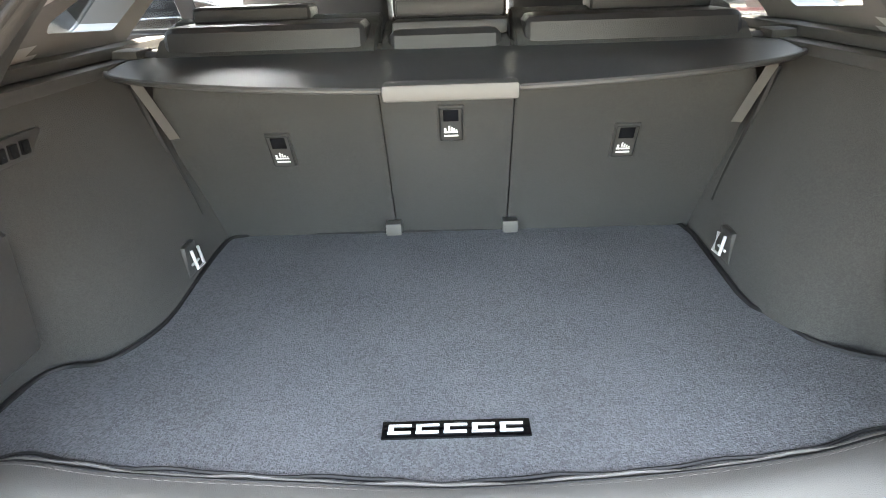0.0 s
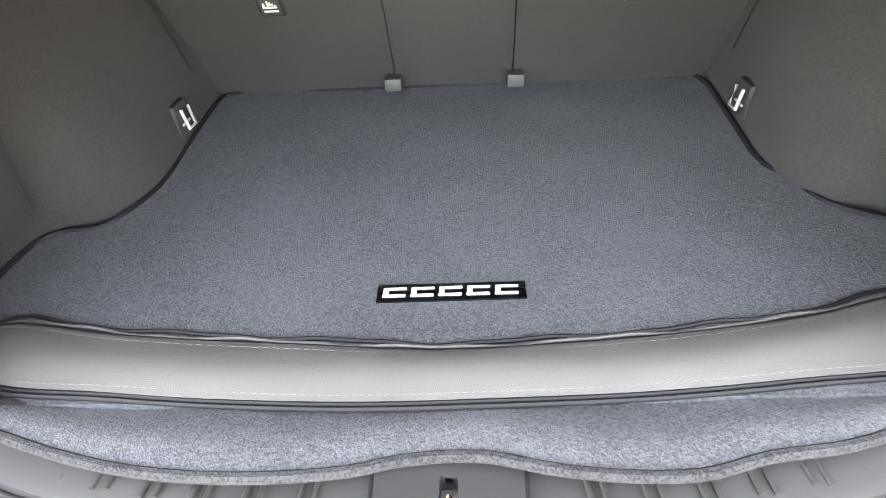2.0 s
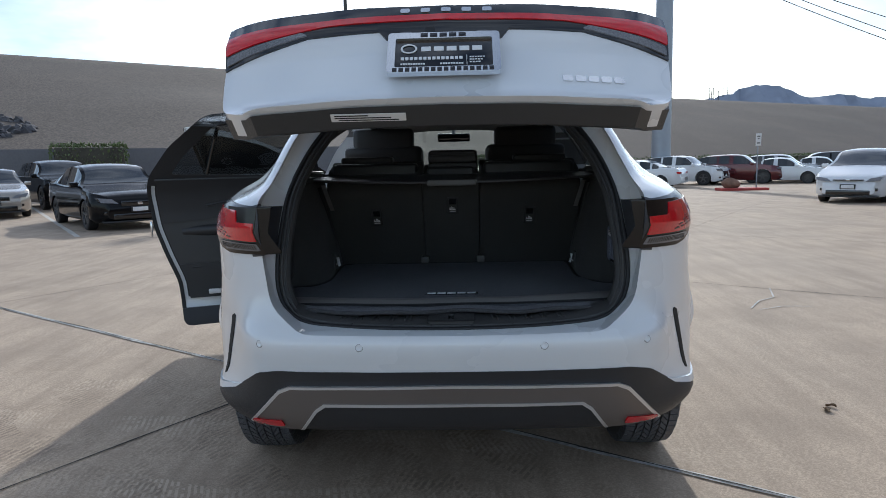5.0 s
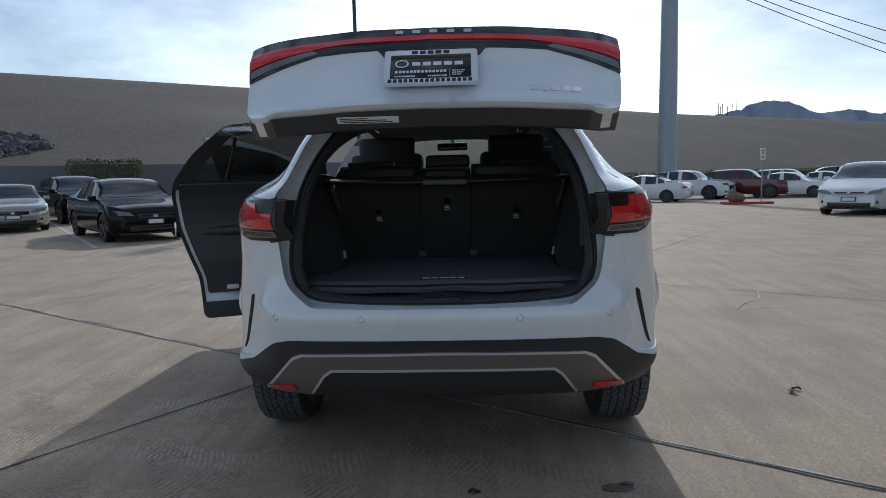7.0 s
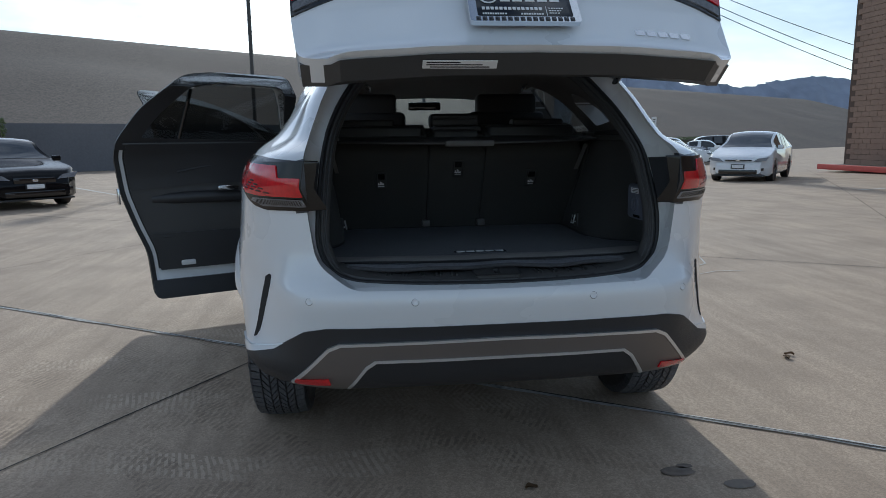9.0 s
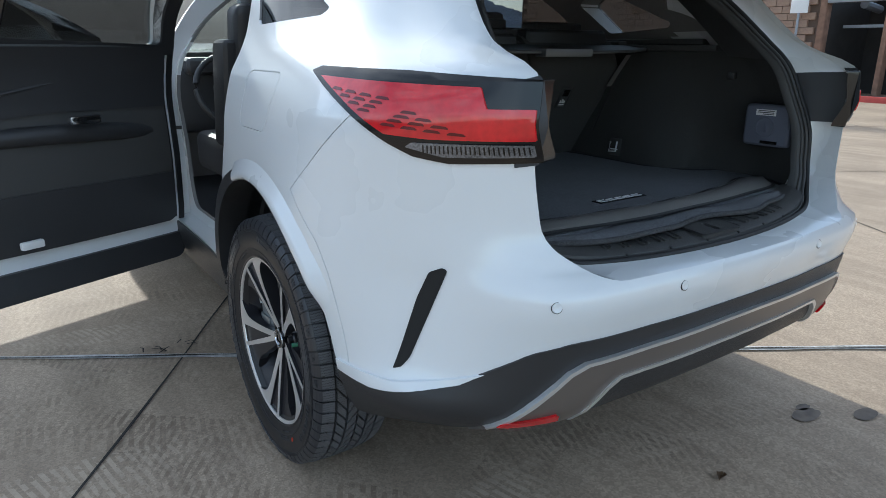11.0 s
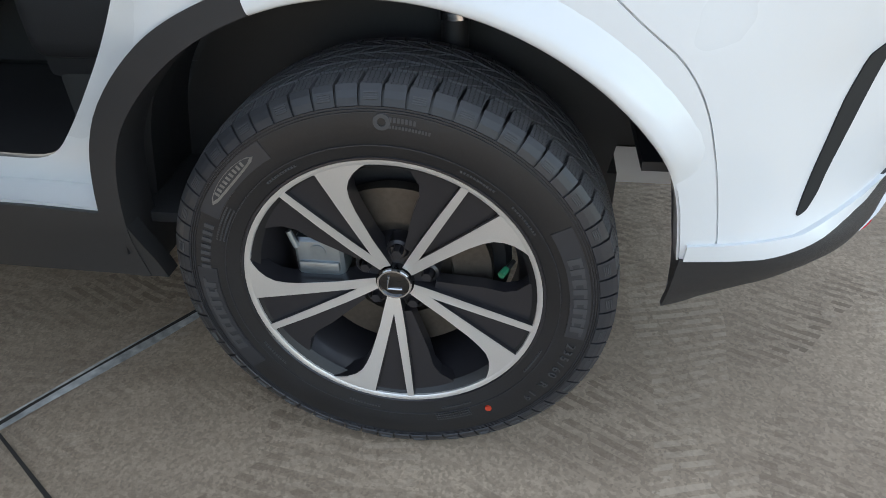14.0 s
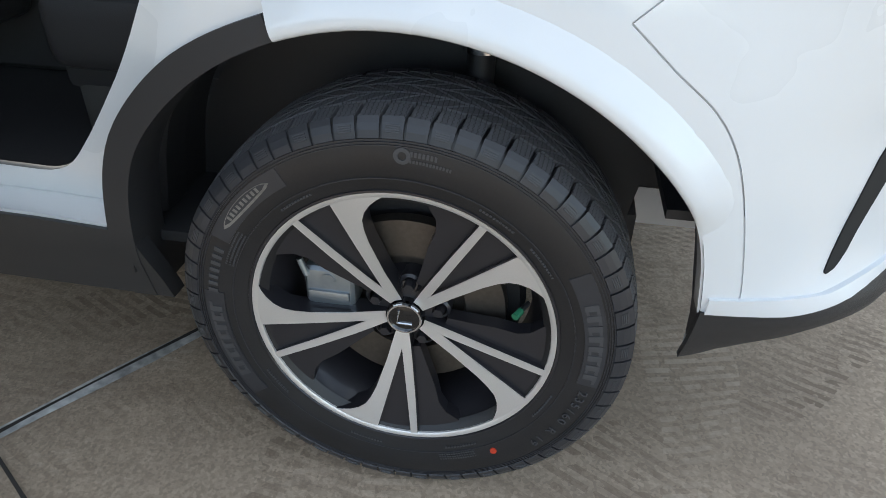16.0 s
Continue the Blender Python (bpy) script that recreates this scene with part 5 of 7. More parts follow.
# jamb and seal round the opening
seal_half = [(0.0, 0.122, 0.780), (0.20, 0.132, 0.781), (0.40, 0.162, 0.785), (0.525, 0.195, 0.796), (0.600, 0.238, 0.836), (0.632, 0.264, 0.905), (0.631, 0.276, 1.02), (0.623, 0.315, 1.12), (0.610, 0.362, 1.22), (0.594, 0.440, 1.30), (0.560, 0.530, 1.392), (0.522, 0.600, 1.462), (0.458, 0.680, 1.550), (0.390, 0.714, 1.588), (0.20, 0.722, 1.597), (0.0, 0.722, 1.598)]
seal_full = seal_half + [(-x, y, z) for x, y, z in reversed(seal_half[1:-1])]
per = 8
seal_path = spline(seal_full[-2:] + seal_full + seal_full[:3], per)[2 * per:(2 + len(seal_full)) * per]
count = len(seal_path)
gate_poly = [Vector(p) for p in GATE_LINE]


def seal_out(k):
    """The way out of the opening, square to its outline, in x and z."""
    d = seal_path[(k + 3) % count] - seal_path[k - 3]
    return Vector((d[2], -d[0])).normalized()


def reach(p, way):
    """How far the edge of the cut-out lies from p along way."""
    best = 0.09
    for i in range(len(gate_poly)):
        a, b = gate_poly[i - 1], gate_poly[i]
        e = b - a
        den = way.x * e.y - way.y * e.x
        if abs(den) > 1e-9:
            t = ((a.x - p.x) * e.y - (a.y - p.y) * e.x) / den
            u = ((a.x - p.x) * way.y - (a.y - p.y) * way.x) / den
            if 0 <= u <= 1 and 0 < t < best:
                best = t
    return best


jamb_outer = []
for k, p in enumerate(seal_path):
    way = seal_out(k)
    here = Vector((p[0], p[2]))
    d = min(reach(here, way) + 0.004, 0.062)
    q = here + way * max(d, 0.012)
    hit = skin.ray_cast(Vector((q.x, -1.0, q.y)), Vector((0, 1, 0)))[0]
    y = (hit.y if hit else 0.70) + 0.016
    top = soft_step(1.52, 1.63, q.y)
    jamb_outer.append([q.x, y + (max(y, 0.862) - y) * top, q.y])
smooth = []
for k in range(count):
    smooth.append([sum(jamb_outer[(k + j) % count][c] for j in range(-3, 4)) / 7 for c in range(3)])


def jamb_at(k, v, lift=0.0):
    a, b = smooth[k % count], seal_path[k % count]
    dip = 0.016 * math.sin(math.pi * v) * (1 - soft_step(1.45, 1.55, b[2]))
    return (a[0] + (b[0] - a[0]) * v, a[1] + (b[1] - a[1]) * v + dip - lift, a[2] + (b[2] - a[2]) * v)


ring_rows = [[jamb_at(k, v) for k in range(count + 1)] for v in (0.0, 0.15, 0.35, 0.6, 0.85, 1.0, 1.12)]
piece("opening_jamb", sheet(ring_rows, 0.006, (0, 1, 0)), PAINT, car, "white door jamb round the tailgate opening", angle=60)
for want in (1, -1):
    ks = [k for k in range(count) if 1.04 < seal_path[k][2] < 1.205 and seal_path[k][0] * want > 0]
    piece("jamb_plate", sheet([[jamb_at(k, v, 0.006) for k in ks] for v in (0.02, 0.3, 0.6, 0.93)], 0.008, (0, 1, 0)), JAMB_GREY, car, "dark jamb cover", angle=50)


def seal_at(k, grow, back):
    p, way = seal_path[k % count], seal_out(k % count)
    rise = soft_step(0.785, 0.88, p[2])
    drop = way.y * grow * (rise if grow < 0 else 1)
    return (p[0] + way.x * grow, p[1] + back - min(grow, 0) * (1 - rise) * 0.7, p[2] + drop)


for grow, r, back in ((-0.005, 0.0075, -0.003), (-0.021, 0.0055, -0.001), (-0.034, 0.0045, 0.006)):
    part("opening_seal", tube([seal_at(k, grow, back) for k in range(count + 1)], r, 8), RUBBER_TRIM if grow > -0.02 else TRIM_HARD, car, "black rubber seal round the tailgate opening", angle=60)
rows = [[seal_at(k, g, b) for k in range(count + 1)] for g, b in ((0.004, 0.0), (-0.012, 0.001), (-0.03, 0.004), (-0.043, 0.012), (-0.046, 0.030))]
piece("opening_garnish", sheet(rows, 0.004, (0, 1, 0)), TRIM_HARD, car, "dark garnish inside the seal", angle=60)
# dark pillar and header trim that leads from the seal into the cabin
ks = [k for k in range(count) if seal_path[k][2] > 1.24]
def pillar(k, inward, back):
    p, way = seal_path[k], seal_out(k)
    side_share = 1 - soft_step(1.50, 1.60, p[2])
    return (p[0] + way.x * inward * side_share - way.x * 0.03, p[1] + back, p[2] + way.y * inward * side_share - way.y * 0.03 * side_share - 0.004 * (1 - side_share))
piece("pillar_trim", sheet([[pillar(k, g, b) for k in ks] for g, b in ((-0.01, 0.008), (0.0, 0.05), (0.025, 0.12), (0.055, 0.22))], 0.006, (0, 0, 0.7)), TRIM_HARD, car, "dark pillar trim", angle=60)
# scuff plate
def scuff_front(x):
    return 0.140 + 0.27 * x * x
rows = []
for i in range(33):
    x = -0.575 + 1.15 * i / 32
    f = scuff_front(x)
    b = max(0.275, f + 0.03)
    e = 0.034 * (abs(x) / 0.575) ** 6
    rows.append([(x, f - 0.004, 0.778 + e), (x, f, 0.789 + e), (x, f + 0.010, 0.796 + e), (x, f + (b - f) * 0.6, 0.806 + e), (x, b, 0.812 + e), (x, b + 0.03, 0.808 + e)])
slot_hole = prism(rounded([(-0.012, 0.156), (0.008, 0.156), (0.008, 0.209), (-0.012, 0.209)], 0.006), (0, 0, 0.70), (1, 0, 0), (0, 1, 0.09), (0, 0, 1), 0, 0.3)
scuff = piece("scuff_plate", cut(sheet(rows, 0.02, (0, 0, -1)), slot_hole), TRIM_HARD, car, "grey moulded sill plate", angle=28)
for i in range(14):
    x = 0.145 + 0.0575 * (i % 7)
    x = x if i < 7 else -x
    f = scuff_front(x)
    rib = bmesh.new()
    for d in (-0.008, 0.008):
        t = tube([(x + d + (0.01 if x > 0 else -0.01), f + 0.022, 0.8025), (x + d, f + 0.105 - 0.2 * x * x, 0.8105)], 0.0034, 6, rib)
    part("rib", rib, TRIM_HARD, scuff)
for i in range(8):
    x = -0.49 + 0.14 * i
    part("clip", block(x - 0.003, x + 0.003, scuff_front(x) - 0.003, scuff_front(x) + 0.003, 0.787, 0.7925, 0.001), RUBBER_TRIM, scuff)
latch = prism(rounded([(-0.082, 0.145), (0.078, 0.145), (0.078, 0.226), (-0.082, 0.226)], 0.012), (0, 0, 0.776), (1, 0, 0), (0, 1, 0.09), (0, 0, 1), 0, 0.016)
hole = prism(rounded([(-0.012, 0.156), (0.008, 0.156), (0.008, 0.209), (-0.012, 0.209)], 0.006), (0, 0, 0.70), (1, 0, 0), (0, 1, 0.09), (0, 0, 1), 0, 0.3)
cover = piece("latch_cover", cut(latch, hole), TRIM_HARD, scuff, "latch cover with a slot")
edge = [(x, y, 0.7905 + 0.09 * y) for x, y in rounded([(-0.084, 0.143), (0.080, 0.143), (0.080, 0.228), (-0.084, 0.228)], 0.012)]
part("cover_gap", tube(edge + edge[:1], 0.0026, 6), RUBBER_TRIM, scuff)
part("slot_pocket", block(-0.014, 0.010, 0.154, 0.212, 0.760, 0.772), GLOSS_BLACK, scuff)
part("striker", tube([(-0.002, 0.160, 0.775), (-0.002, 0.164, 0.801), (-0.002, 0.186, 0.803), (-0.002, 0.190, 0.775)], 0.004, 8), CHROME, scuff, "bright latch striker")

# ---- rear seat, seen from the cargo side ----
LEAN = 0.57
def seat_y(z):
    return 1.275 - LEAN * (z - 0.84) if z < 1.20 else 1.275 - LEAN * 0.36 + 0.9 * (z - 1.20) ** 1.5 * 2
for name, x0, x1, top in (("rear_seat_back", -0.605, -0.1485, 1.318), ("rear_seat_back", -0.1455, 0.1255, 1.300), ("rear_seat_back", 0.1285, 0.605, 1.318)):
    zs = [0.812, 0.95, 1.05, 1.15, 1.20, 1.24, top - 0.03, top - 0.006, top]
    xs_ = [x0, x0 + 0.006, x0 + 0.03, (x0 + x1) / 2, x1 - 0.03, x1 - 0.006, x1]
    rows = []
    for x in xs_:
        rim = 0.004 if x in (x0, x1) else 0.0
        rows.append([(x, seat_y(z) + rim + (0.05 if z >= top - 0.001 else 0.012 if z > top - 0.02 else 0), z - (0.012 if x in (x0, x1) and z > 1.2 else 0)) for z in zs])
    back = piece(name, sheet(rows, 0.10, (0, 1, 0.3)), TRIM, car, "charcoal felt back of a folding seat", angle=50)
    upper = block(x0 + 0.02, x1 - 0.02, 1.12, 1.30, 1.20, top + 0.022, 0.028, 3)
    part("seat_cushion_top", upper, LEATHER, back, "black leather upper edge")
head = bmesh.new()
block(-0.122, 0.122, 1.22, 1.34, 1.325, 1.400, 0.025, 3, head)
block(-0.115, 0.115, 1.205, 1.235, 1.338, 1.375, 0.010, 2, head)
part("middle_headrest", head, LEATHER, car, "black leather headrest")
part("armrest_top", block(-0.118, 0.118, 1.14, 1.26, 1.306, 1.336, 0.010, 2), LEATHER, car)
for x0, x1 in ((-0.56, -0.30), (0.30, 0.56)):
    part("rear_headrest", block(x0, x1, 1.24, 1.34, 1.335, 1.372, 0.016, 3), LEATHER, car)
for x, z in ((-0.374, 1.074), (-0.003, 1.128), (0.368, 1.074)):
    m = pose(x, seat_y(z), z, -math.degrees(math.atan(LEAN)) * -1, 0, 0)
    anchor = part("child_seat_anchor", block(-0.027, 0.027, -0.005, 0.004, -0.042, 0.056, 0.004), TRIM_HARD, car, "anchor cover with a white symbol", at=m)
    part("slot", block(-0.016, 0.016, -0.0064, -0.004, 0.016, 0.046, 0.0011, 2), GLOSS_BLACK, anchor)
    rimb = [(a, -0.006, b) for a, b in rounded([(-0.023, -0.037), (0.023, -0.037), (0.023, 0.050), (-0.023, 0.050)], 0.004, 3)]
    part("anchor_rim", tube(rimb + rimb[:1], 0.0014, 6), RUBBER_TRIM, anchor)
    sym = bmesh.new()
    block(-0.016, 0.014, -0.0066, -0.005, -0.016, -0.011, 0.001, 1, sym)
    block(-0.015, -0.010, -0.0066, -0.005, -0.012, -0.002, 0.001, 1, sym)
    for i in range(4):
        block(-0.006 + 0.005 * i, -0.002 + 0.005 * i, -0.0066, -0.005, -0.010, 0.004 - 0.0035 * i, 0.001, 1, sym)
    block(-0.015, 0.015, -0.0066, -0.005, -0.026, -0.021, 0.001, 1, sym)
    part("symbol", sym, WHITE_LABEL, anchor, "white printed symbol")
for x in (-0.150, 0.132):
    part("seat_tab", block(x - 0.019, x + 0.019, 1.225, 1.262, 0.838, 0.868, 0.004), HANDLE_GREY, car, "grey seat hinge tab")

# ---- cargo cover ----
cover_root = tagged(empty("cargo_cover"), "black retractable cargo cover with a grey handle", "cargo cover")
outline = [(-0.62, 1.13), (-0.655, 1.06), (-0.650, 1.00), (-0.60, 0.935), (-0.45, 0.855), (-0.25, 0.795), (0.0, 0.765), (0.25, 0.795), (0.45, 0.855), (0.60, 0.935), (0.650, 1.00), (0.655, 1.06), (0.62, 1.13)]
line = [Vector(p) for p in spline(outline, 4)]
def cover_z(y):
    return 1.252 + 0.066 * (y - 0.765)
COVER = surface("cargo_cover_cloth", (0.050, 0.052, 0.056), 0.34, spread=0.15, grain=900, patch=4, bump=0.2)
rows = [[(p.x, p.y, cover_z(p.y)) for p in line], [(p.x * 0.97, 1.13 - (1.13 - p.y) * 0.5, cover_z(1.13 - (1.13 - p.y) * 0.5) + 0.004) for p in line], [(p.x * 0.94, 1.13, cover_z(1.13) + 0.002) for p in line]]
piece("board", sheet(rows, 0.006, (0, 0, 1)), COVER, cover_root, "black board", angle=40)
part("edge_bead", tube([(p.x, p.y, cover_z(p.y) + 0.004) for p in line], 0.0055, 8), TRIM_HARD, cover_root, "rounded rim")
part("cassette", tube([(-0.67, 1.150, 1.272), (0.67, 1.150, 1.272)], 0.022, 14), TRIM_HARD, cover_root, "roller housing")
handle = block(-0.105, 0.105, 0.748, 0.80, 1.242, 1.268, 0.006, 2)
part("handle", handle, HANDLE_GREY, cover_root, "grey pull handle")
for side in (-1, 1):
    part("end_cap", block(min(side * 0.63, side * 0.70), max(side * 0.63, side * 0.70), 1.10, 1.18, 1.262, 1.300, 0.008), TRIM_HARD, cover_root)

# ---- cargo mat ----
mat_root = tagged(empty("cargo_mat", pose(0, 0, 0.806)), "dark blue-grey carpet cargo mat with a folded vinyl flap", "floor mat")
MAT_LINE = [(-0.60, 0.30), (-0.68, 0.42), (-0.702, 0.50), (-0.702, 0.60), (-0.690, 0.665), (-0.660, 0.686), (-0.610, 0.694), (-0.578, 0.745), (-0.556, 0.835), (-0.563, 1.00), (-0.570, 1.20), (-0.562, 1.270), (-0.53, 1.280), (-0.505, 1.32), (-0.46, 1.325), (-0.40, 1.295), (-0.33, 1.285), (0.0, 1.285), (0.30, 1.295), (0.53, 1.300), (0.560, 1.275), (0.558, 1.05), (0.553, 0.845), (0.578, 0.80), (0.600, 0.72), (0.640, 0.675), (0.715, 0.63), (0.718, 0.50), (0.68, 0.42), (0.60, 0.30)]
mat_pts = [tuple(p) for p in spline(MAT_LINE, 3)]
bm = bmesh.new()
top = [bm.verts.new((x, y, 0.020)) for x, y in mat_pts]
low = [bm.verts.new((x, y, 0.002)) for x, y in mat_pts]
bm.faces.new(top)
bm.faces.new(low[::-1])
for i in range(len(top)):
    j = (i + 1) % len(top)
    bm.faces.new((low[i], low[j], top[j], top[i]))
part("carpet", bm, CARPET, mat_root, "dark blue-grey carpet")
part("binding", tube([(x, y, 0.019) for x, y in mat_pts[:]], 0.0065, 8), RUBBER_TRIM, mat_root, "black stitched edge binding")
# lip of carpet below the flap, with a wavy overlocked edge
near_l = spline([(-0.60, 0.30), (-0.555, 0.272), (-0.42, 0.228), (-0.24, 0.199), (-0.12, 0.208), (-0.05, 0.224), (0.03, 0.225), (0.12, 0.206), (0.26, 0.203), (0.33, 0.220), (0.42, 0.234), (0.555, 0.284), (0.60, 0.30)], 5)
rows = [[(p[0], p[1] + (0.34 - p[1]) * k / 5, 0.010 + 0.008 * math.sin(k * 1.2) * (1 if k < 5 else 0) + 0.003 * math.sin(p[0] * 21)) for p in near_l] for k in range(6)]
piece("carpet_lip", sheet(rows, 0.008, (0, 0, 1)), CARPET, mat_root, "blue-grey carpet lip", angle=60)
part("overlock_edge", tube([(p[0], p[1] - 0.002, 0.015 + 0.003 * math.sin(p[0] * 21)) for p in near_l], 0.0072, 8), OVERLOCK, mat_root, "grey overlocked edge")
# folded vinyl flap
def flap_z(x, k):
    return 0.022 + 0.010 * math.sin(math.pi * k) + 0.004 * noise.noise(Vector((x * 4, k * 1.5, 3)))
flap_far = spline([(-0.655, 0.420), (-0.62, 0.442), (-0.45, 0.414), (-0.19, 0.388), (0.0, 0.375), (0.2, 0.387), (0.45, 0.424), (0.625, 0.466), (0.655, 0.428)], 6)
flap_near = spline([(-0.61, 0.385), (-0.585, 0.335), (-0.40, 0.308), (-0.18, 0.293), (0.0, 0.291), (0.2, 0.299), (0.40, 0.318), (0.585, 0.345), (0.615, 0.390)], 6)
rows = [[tuple(a * (1 - k / 8) + b * (k / 8)) + (flap_z(a[0], k / 8),) for a, b in zip(flap_far, flap_near)] for k in range(9)]
piece("flap", sheet(rows, 0.005, (0, 0, 1)), MAT_VINYL, mat_root, "grey vinyl flap folded over", angle=60)
for pts, k, off in ((flap_far, 0, 0.0), (flap_near, 1, 0.0), (flap_near, 1, -0.007)):
    part("piping", tube([(p[0], p[1] + off, flap_z(p[0], k) + 0.003) for p in pts], 0.0036, 6), RUBBER_TRIM, mat_root)
for lift, push in ((0.001, 0.009), (0.000, 0.017)):
    wavy = [(p[0], p[1] + push + 0.0025 * math.sin(p[0] * 27 + push * 300) + 0.0015 * math.sin(p[0] * 61), flap_z(p[0], 0) + lift) for p in spline([tuple(q) for q in flap_far[3:-3]], 2)]
    part("gathered_edge", tube(wavy, 0.0030, 6), RUBBER_TRIM if push > 0.01 else MAT_VINYL, mat_root)
for pts, shift in ((flap_far, -0.010), (flap_near, 0.010)):
    st = bmesh.new()
    dense = spline([tuple(p) for p in pts], 3)
    for a, b in list(zip(dense, dense[1:])):
        k = 0.92 if shift > 0 else 0.08
        m = (a + b) / 2
        d = b - a
        z = flap_z(m[0], k) + 0.0055
        tube([(a[0] + d[0] * 0.2, a[1] + shift, z), (a[0] + d[0] * 0.8, b[1] + shift, z)], 0.0008, 4, st)
    part("stitching", st, STITCH, mat_root, "pale stitching")
patch = part("badge_patch", block(-0.102, 0.108, 0.479, 0.517, 0.0195, 0.0225, 0.001), GLOSS_BLACK, mat_root, "black woven badge", at=pose(0.0, 0.0, 0, 0, 0, 0.8))
for i in range(5):
    x = -0.094 + 0.0395 * i
    mark = block(x, x + 0.033, 0.488, 0.4935, 0.0222, 0.0238, 0.0015)
    block(x + 0.002, x + 0.034, 0.504, 0.5085, 0.0222, 0.0238, 0.0015, 2, mark)
    block(x + 0.001, x + 0.009, 0.488, 0.5085, 0.0222, 0.0238, 0.0015, 2, mark)
    part("badge_bar", mark, WHITE_LABEL, patch)

# ---- case hanging in the side pocket ----
case = tagged(empty("first_aid_case", pose(0.635, 0.41, 0.955)), "blue-grey zipped hard case with white label at cargo trim", "case")
CASE = surface("blue_grey_moulded_case", (0.12, 0.13, 0.17), 0.6, spread=0.08, grain=700, bump=0.3)
part("shell", block(-0.034, 0.060, -0.084, 0.080, -0.004, 0.136, 0.020, 3), CASE, case, "blue-grey moulded shell")
part("zip", tube([(-0.002, y, z) for y, z in rounded([(-0.086, -0.006), (0.082, -0.006), (0.082, 0.138), (-0.086, 0.138)], 0.024)] , 0.004, 6), RUBBER_TRIM, case, "black zip")
case_label = part("label", block(-0.0365, -0.034, -0.034, 0.036, 0.100, 0.120, 0.001), WHITE_LABEL, case, "white printed label")
for z, y1 in ((0.1155, 0.028), (0.110, 0.030), (0.1045, 0.012)):
    part("print_bar", block(-0.0372, -0.0362, -0.028, y1, z - 0.0014, z + 0.0014), HANDLE_GREY, case_label)
part("moulded_mark", tube([(-0.0355, -0.002, 0.076), (-0.0355, -0.004, 0.046), (-0.0355, 0.022, 0.046)], 0.0024, 6), CASE, case)
ringm = turned([(-0.0340, 0.028), (-0.0368, 0.030), (-0.0368, 0.033), (-0.0335, 0.035)], 32)
ringm.transform(Matrix.Translation((0, 0.0, 0.060)))
part("moulded_ring", ringm, CASE, case)
part("tag", block(-0.0362, -0.034, -0.05, 0.01, 0.006, 0.016, 0.001), GLOSS_BLACK, case)

# ---- cabin ----
part("cabin_floor", block(-0.86, 0.86, 1.38, 3.52, 0.452, 0.475, 0.004), CABIN_FLOOR, car, "black cabin carpet")
def front_seat(x):
    s = part("front_seat", block(x - 0.25, x + 0.25, 2.18, 2.74, 0.66, 0.86, 0.06, 4), LEATHER, car, "black leather front seat")
    lean = Matrix(((1, 0, 0, 0), (0, 1, -0.20, 0.16), (0, 0, 1, 0), (0, 0, 0, 1)))
    bm = block(x - 0.24, x + 0.24, 2.075, 2.225, 0.80, 1.44, 0.05, 4)
    bm.transform(lean)
    rest = part("backrest", bm, LEATHER, s, "black leather backrest")
    for d in (-1, 1):
        bm = block(x + d * 0.245 - 0.04, x + d * 0.245 + 0.04, 2.10, 2.28, 0.84, 1.30, 0.035, 3)
        bm.transform(lean)
        part("bolster", bm, LEATHER, rest)
    part("headrest", block(x - 0.185, x + 0.185, 1.965, 2.075, 1.345, 1.545, 0.035, 4), LEATHER, s, "black leather headrest")
    part("map_pocket", block(x - 0.17, x + 0.17, 2.045, 2.10, 0.84, 1.12, 0.02, 2), LEATHER, s)
for x in (-0.43, 0.43):
    front_seat(x)
bench_part = part("rear_bench", block(-0.58, 0.58, 1.38, 1.84, 0.62, 0.70, 0.02), LEATHER, car, "black leather rear bench")
for x0, x1 in ((-0.60, -0.16), (-0.155, 0.155), (0.16, 0.60)):
    part("cushion", block(x0, x1, 1.36, 1.86, 0.66, 0.82, 0.05, 4), LEATHER, bench_part)
    part("cushion_back", block(x0, x1, 1.33, 1.46, 0.78, 1.25, 0.05, 4), LEATHER, bench_part)
part("bench_base", block(-0.58, 0.58, 1.42, 1.82, 0.47, 0.64, 0.02), TRIM_HARD, bench_part)
dash = bmesh.new()
block(-0.80, 0.80, 3.05, 3.53, 0.80, 1.17, 0.07, 4, dash)
block(-0.62, -0.22, 2.98, 3.20, 1.12, 1.215, 0.04, 3, dash)
part("dashboard", dash, LEATHER, car, "black dashboard")
part("centre_console", block(-0.13, 0.13, 2.05, 3.10, 0.475, 0.80, 0.04, 3), TRIM_HARD, car)
part("screen", block(-0.14, 0.20, 2.99, 3.03, 1.02, 1.20, 0.012, 2), GLOSS_BLACK, car, "dark centre screen")
wheel_ring = [(-0.43 + 0.185 * math.cos(a), 2.86 + 0.06 * math.sin(a), 1.05 + 0.175 * math.sin(a)) for a in np.linspace(0, 2 * math.pi, 33)]
sw = tube(wheel_ring, 0.016, 10)
block(-0.52, -0.34, 2.84, 2.90, 0.98, 1.09, 0.03, 3, sw)
part("steering_wheel", sw, LEATHER, car, "black steering wheel")
part("inside_mirror", block(-0.125, 0.105, 2.66, 2.69, 1.475, 1.535, 0.014, 3), GLOSS_BLACK, car, "inside mirror")
part("mirror_stem", tube([(-0.01, 2.69, 1.53), (-0.01, 2.74, 1.58)], 0.012, 8), TRIM_HARD, car)
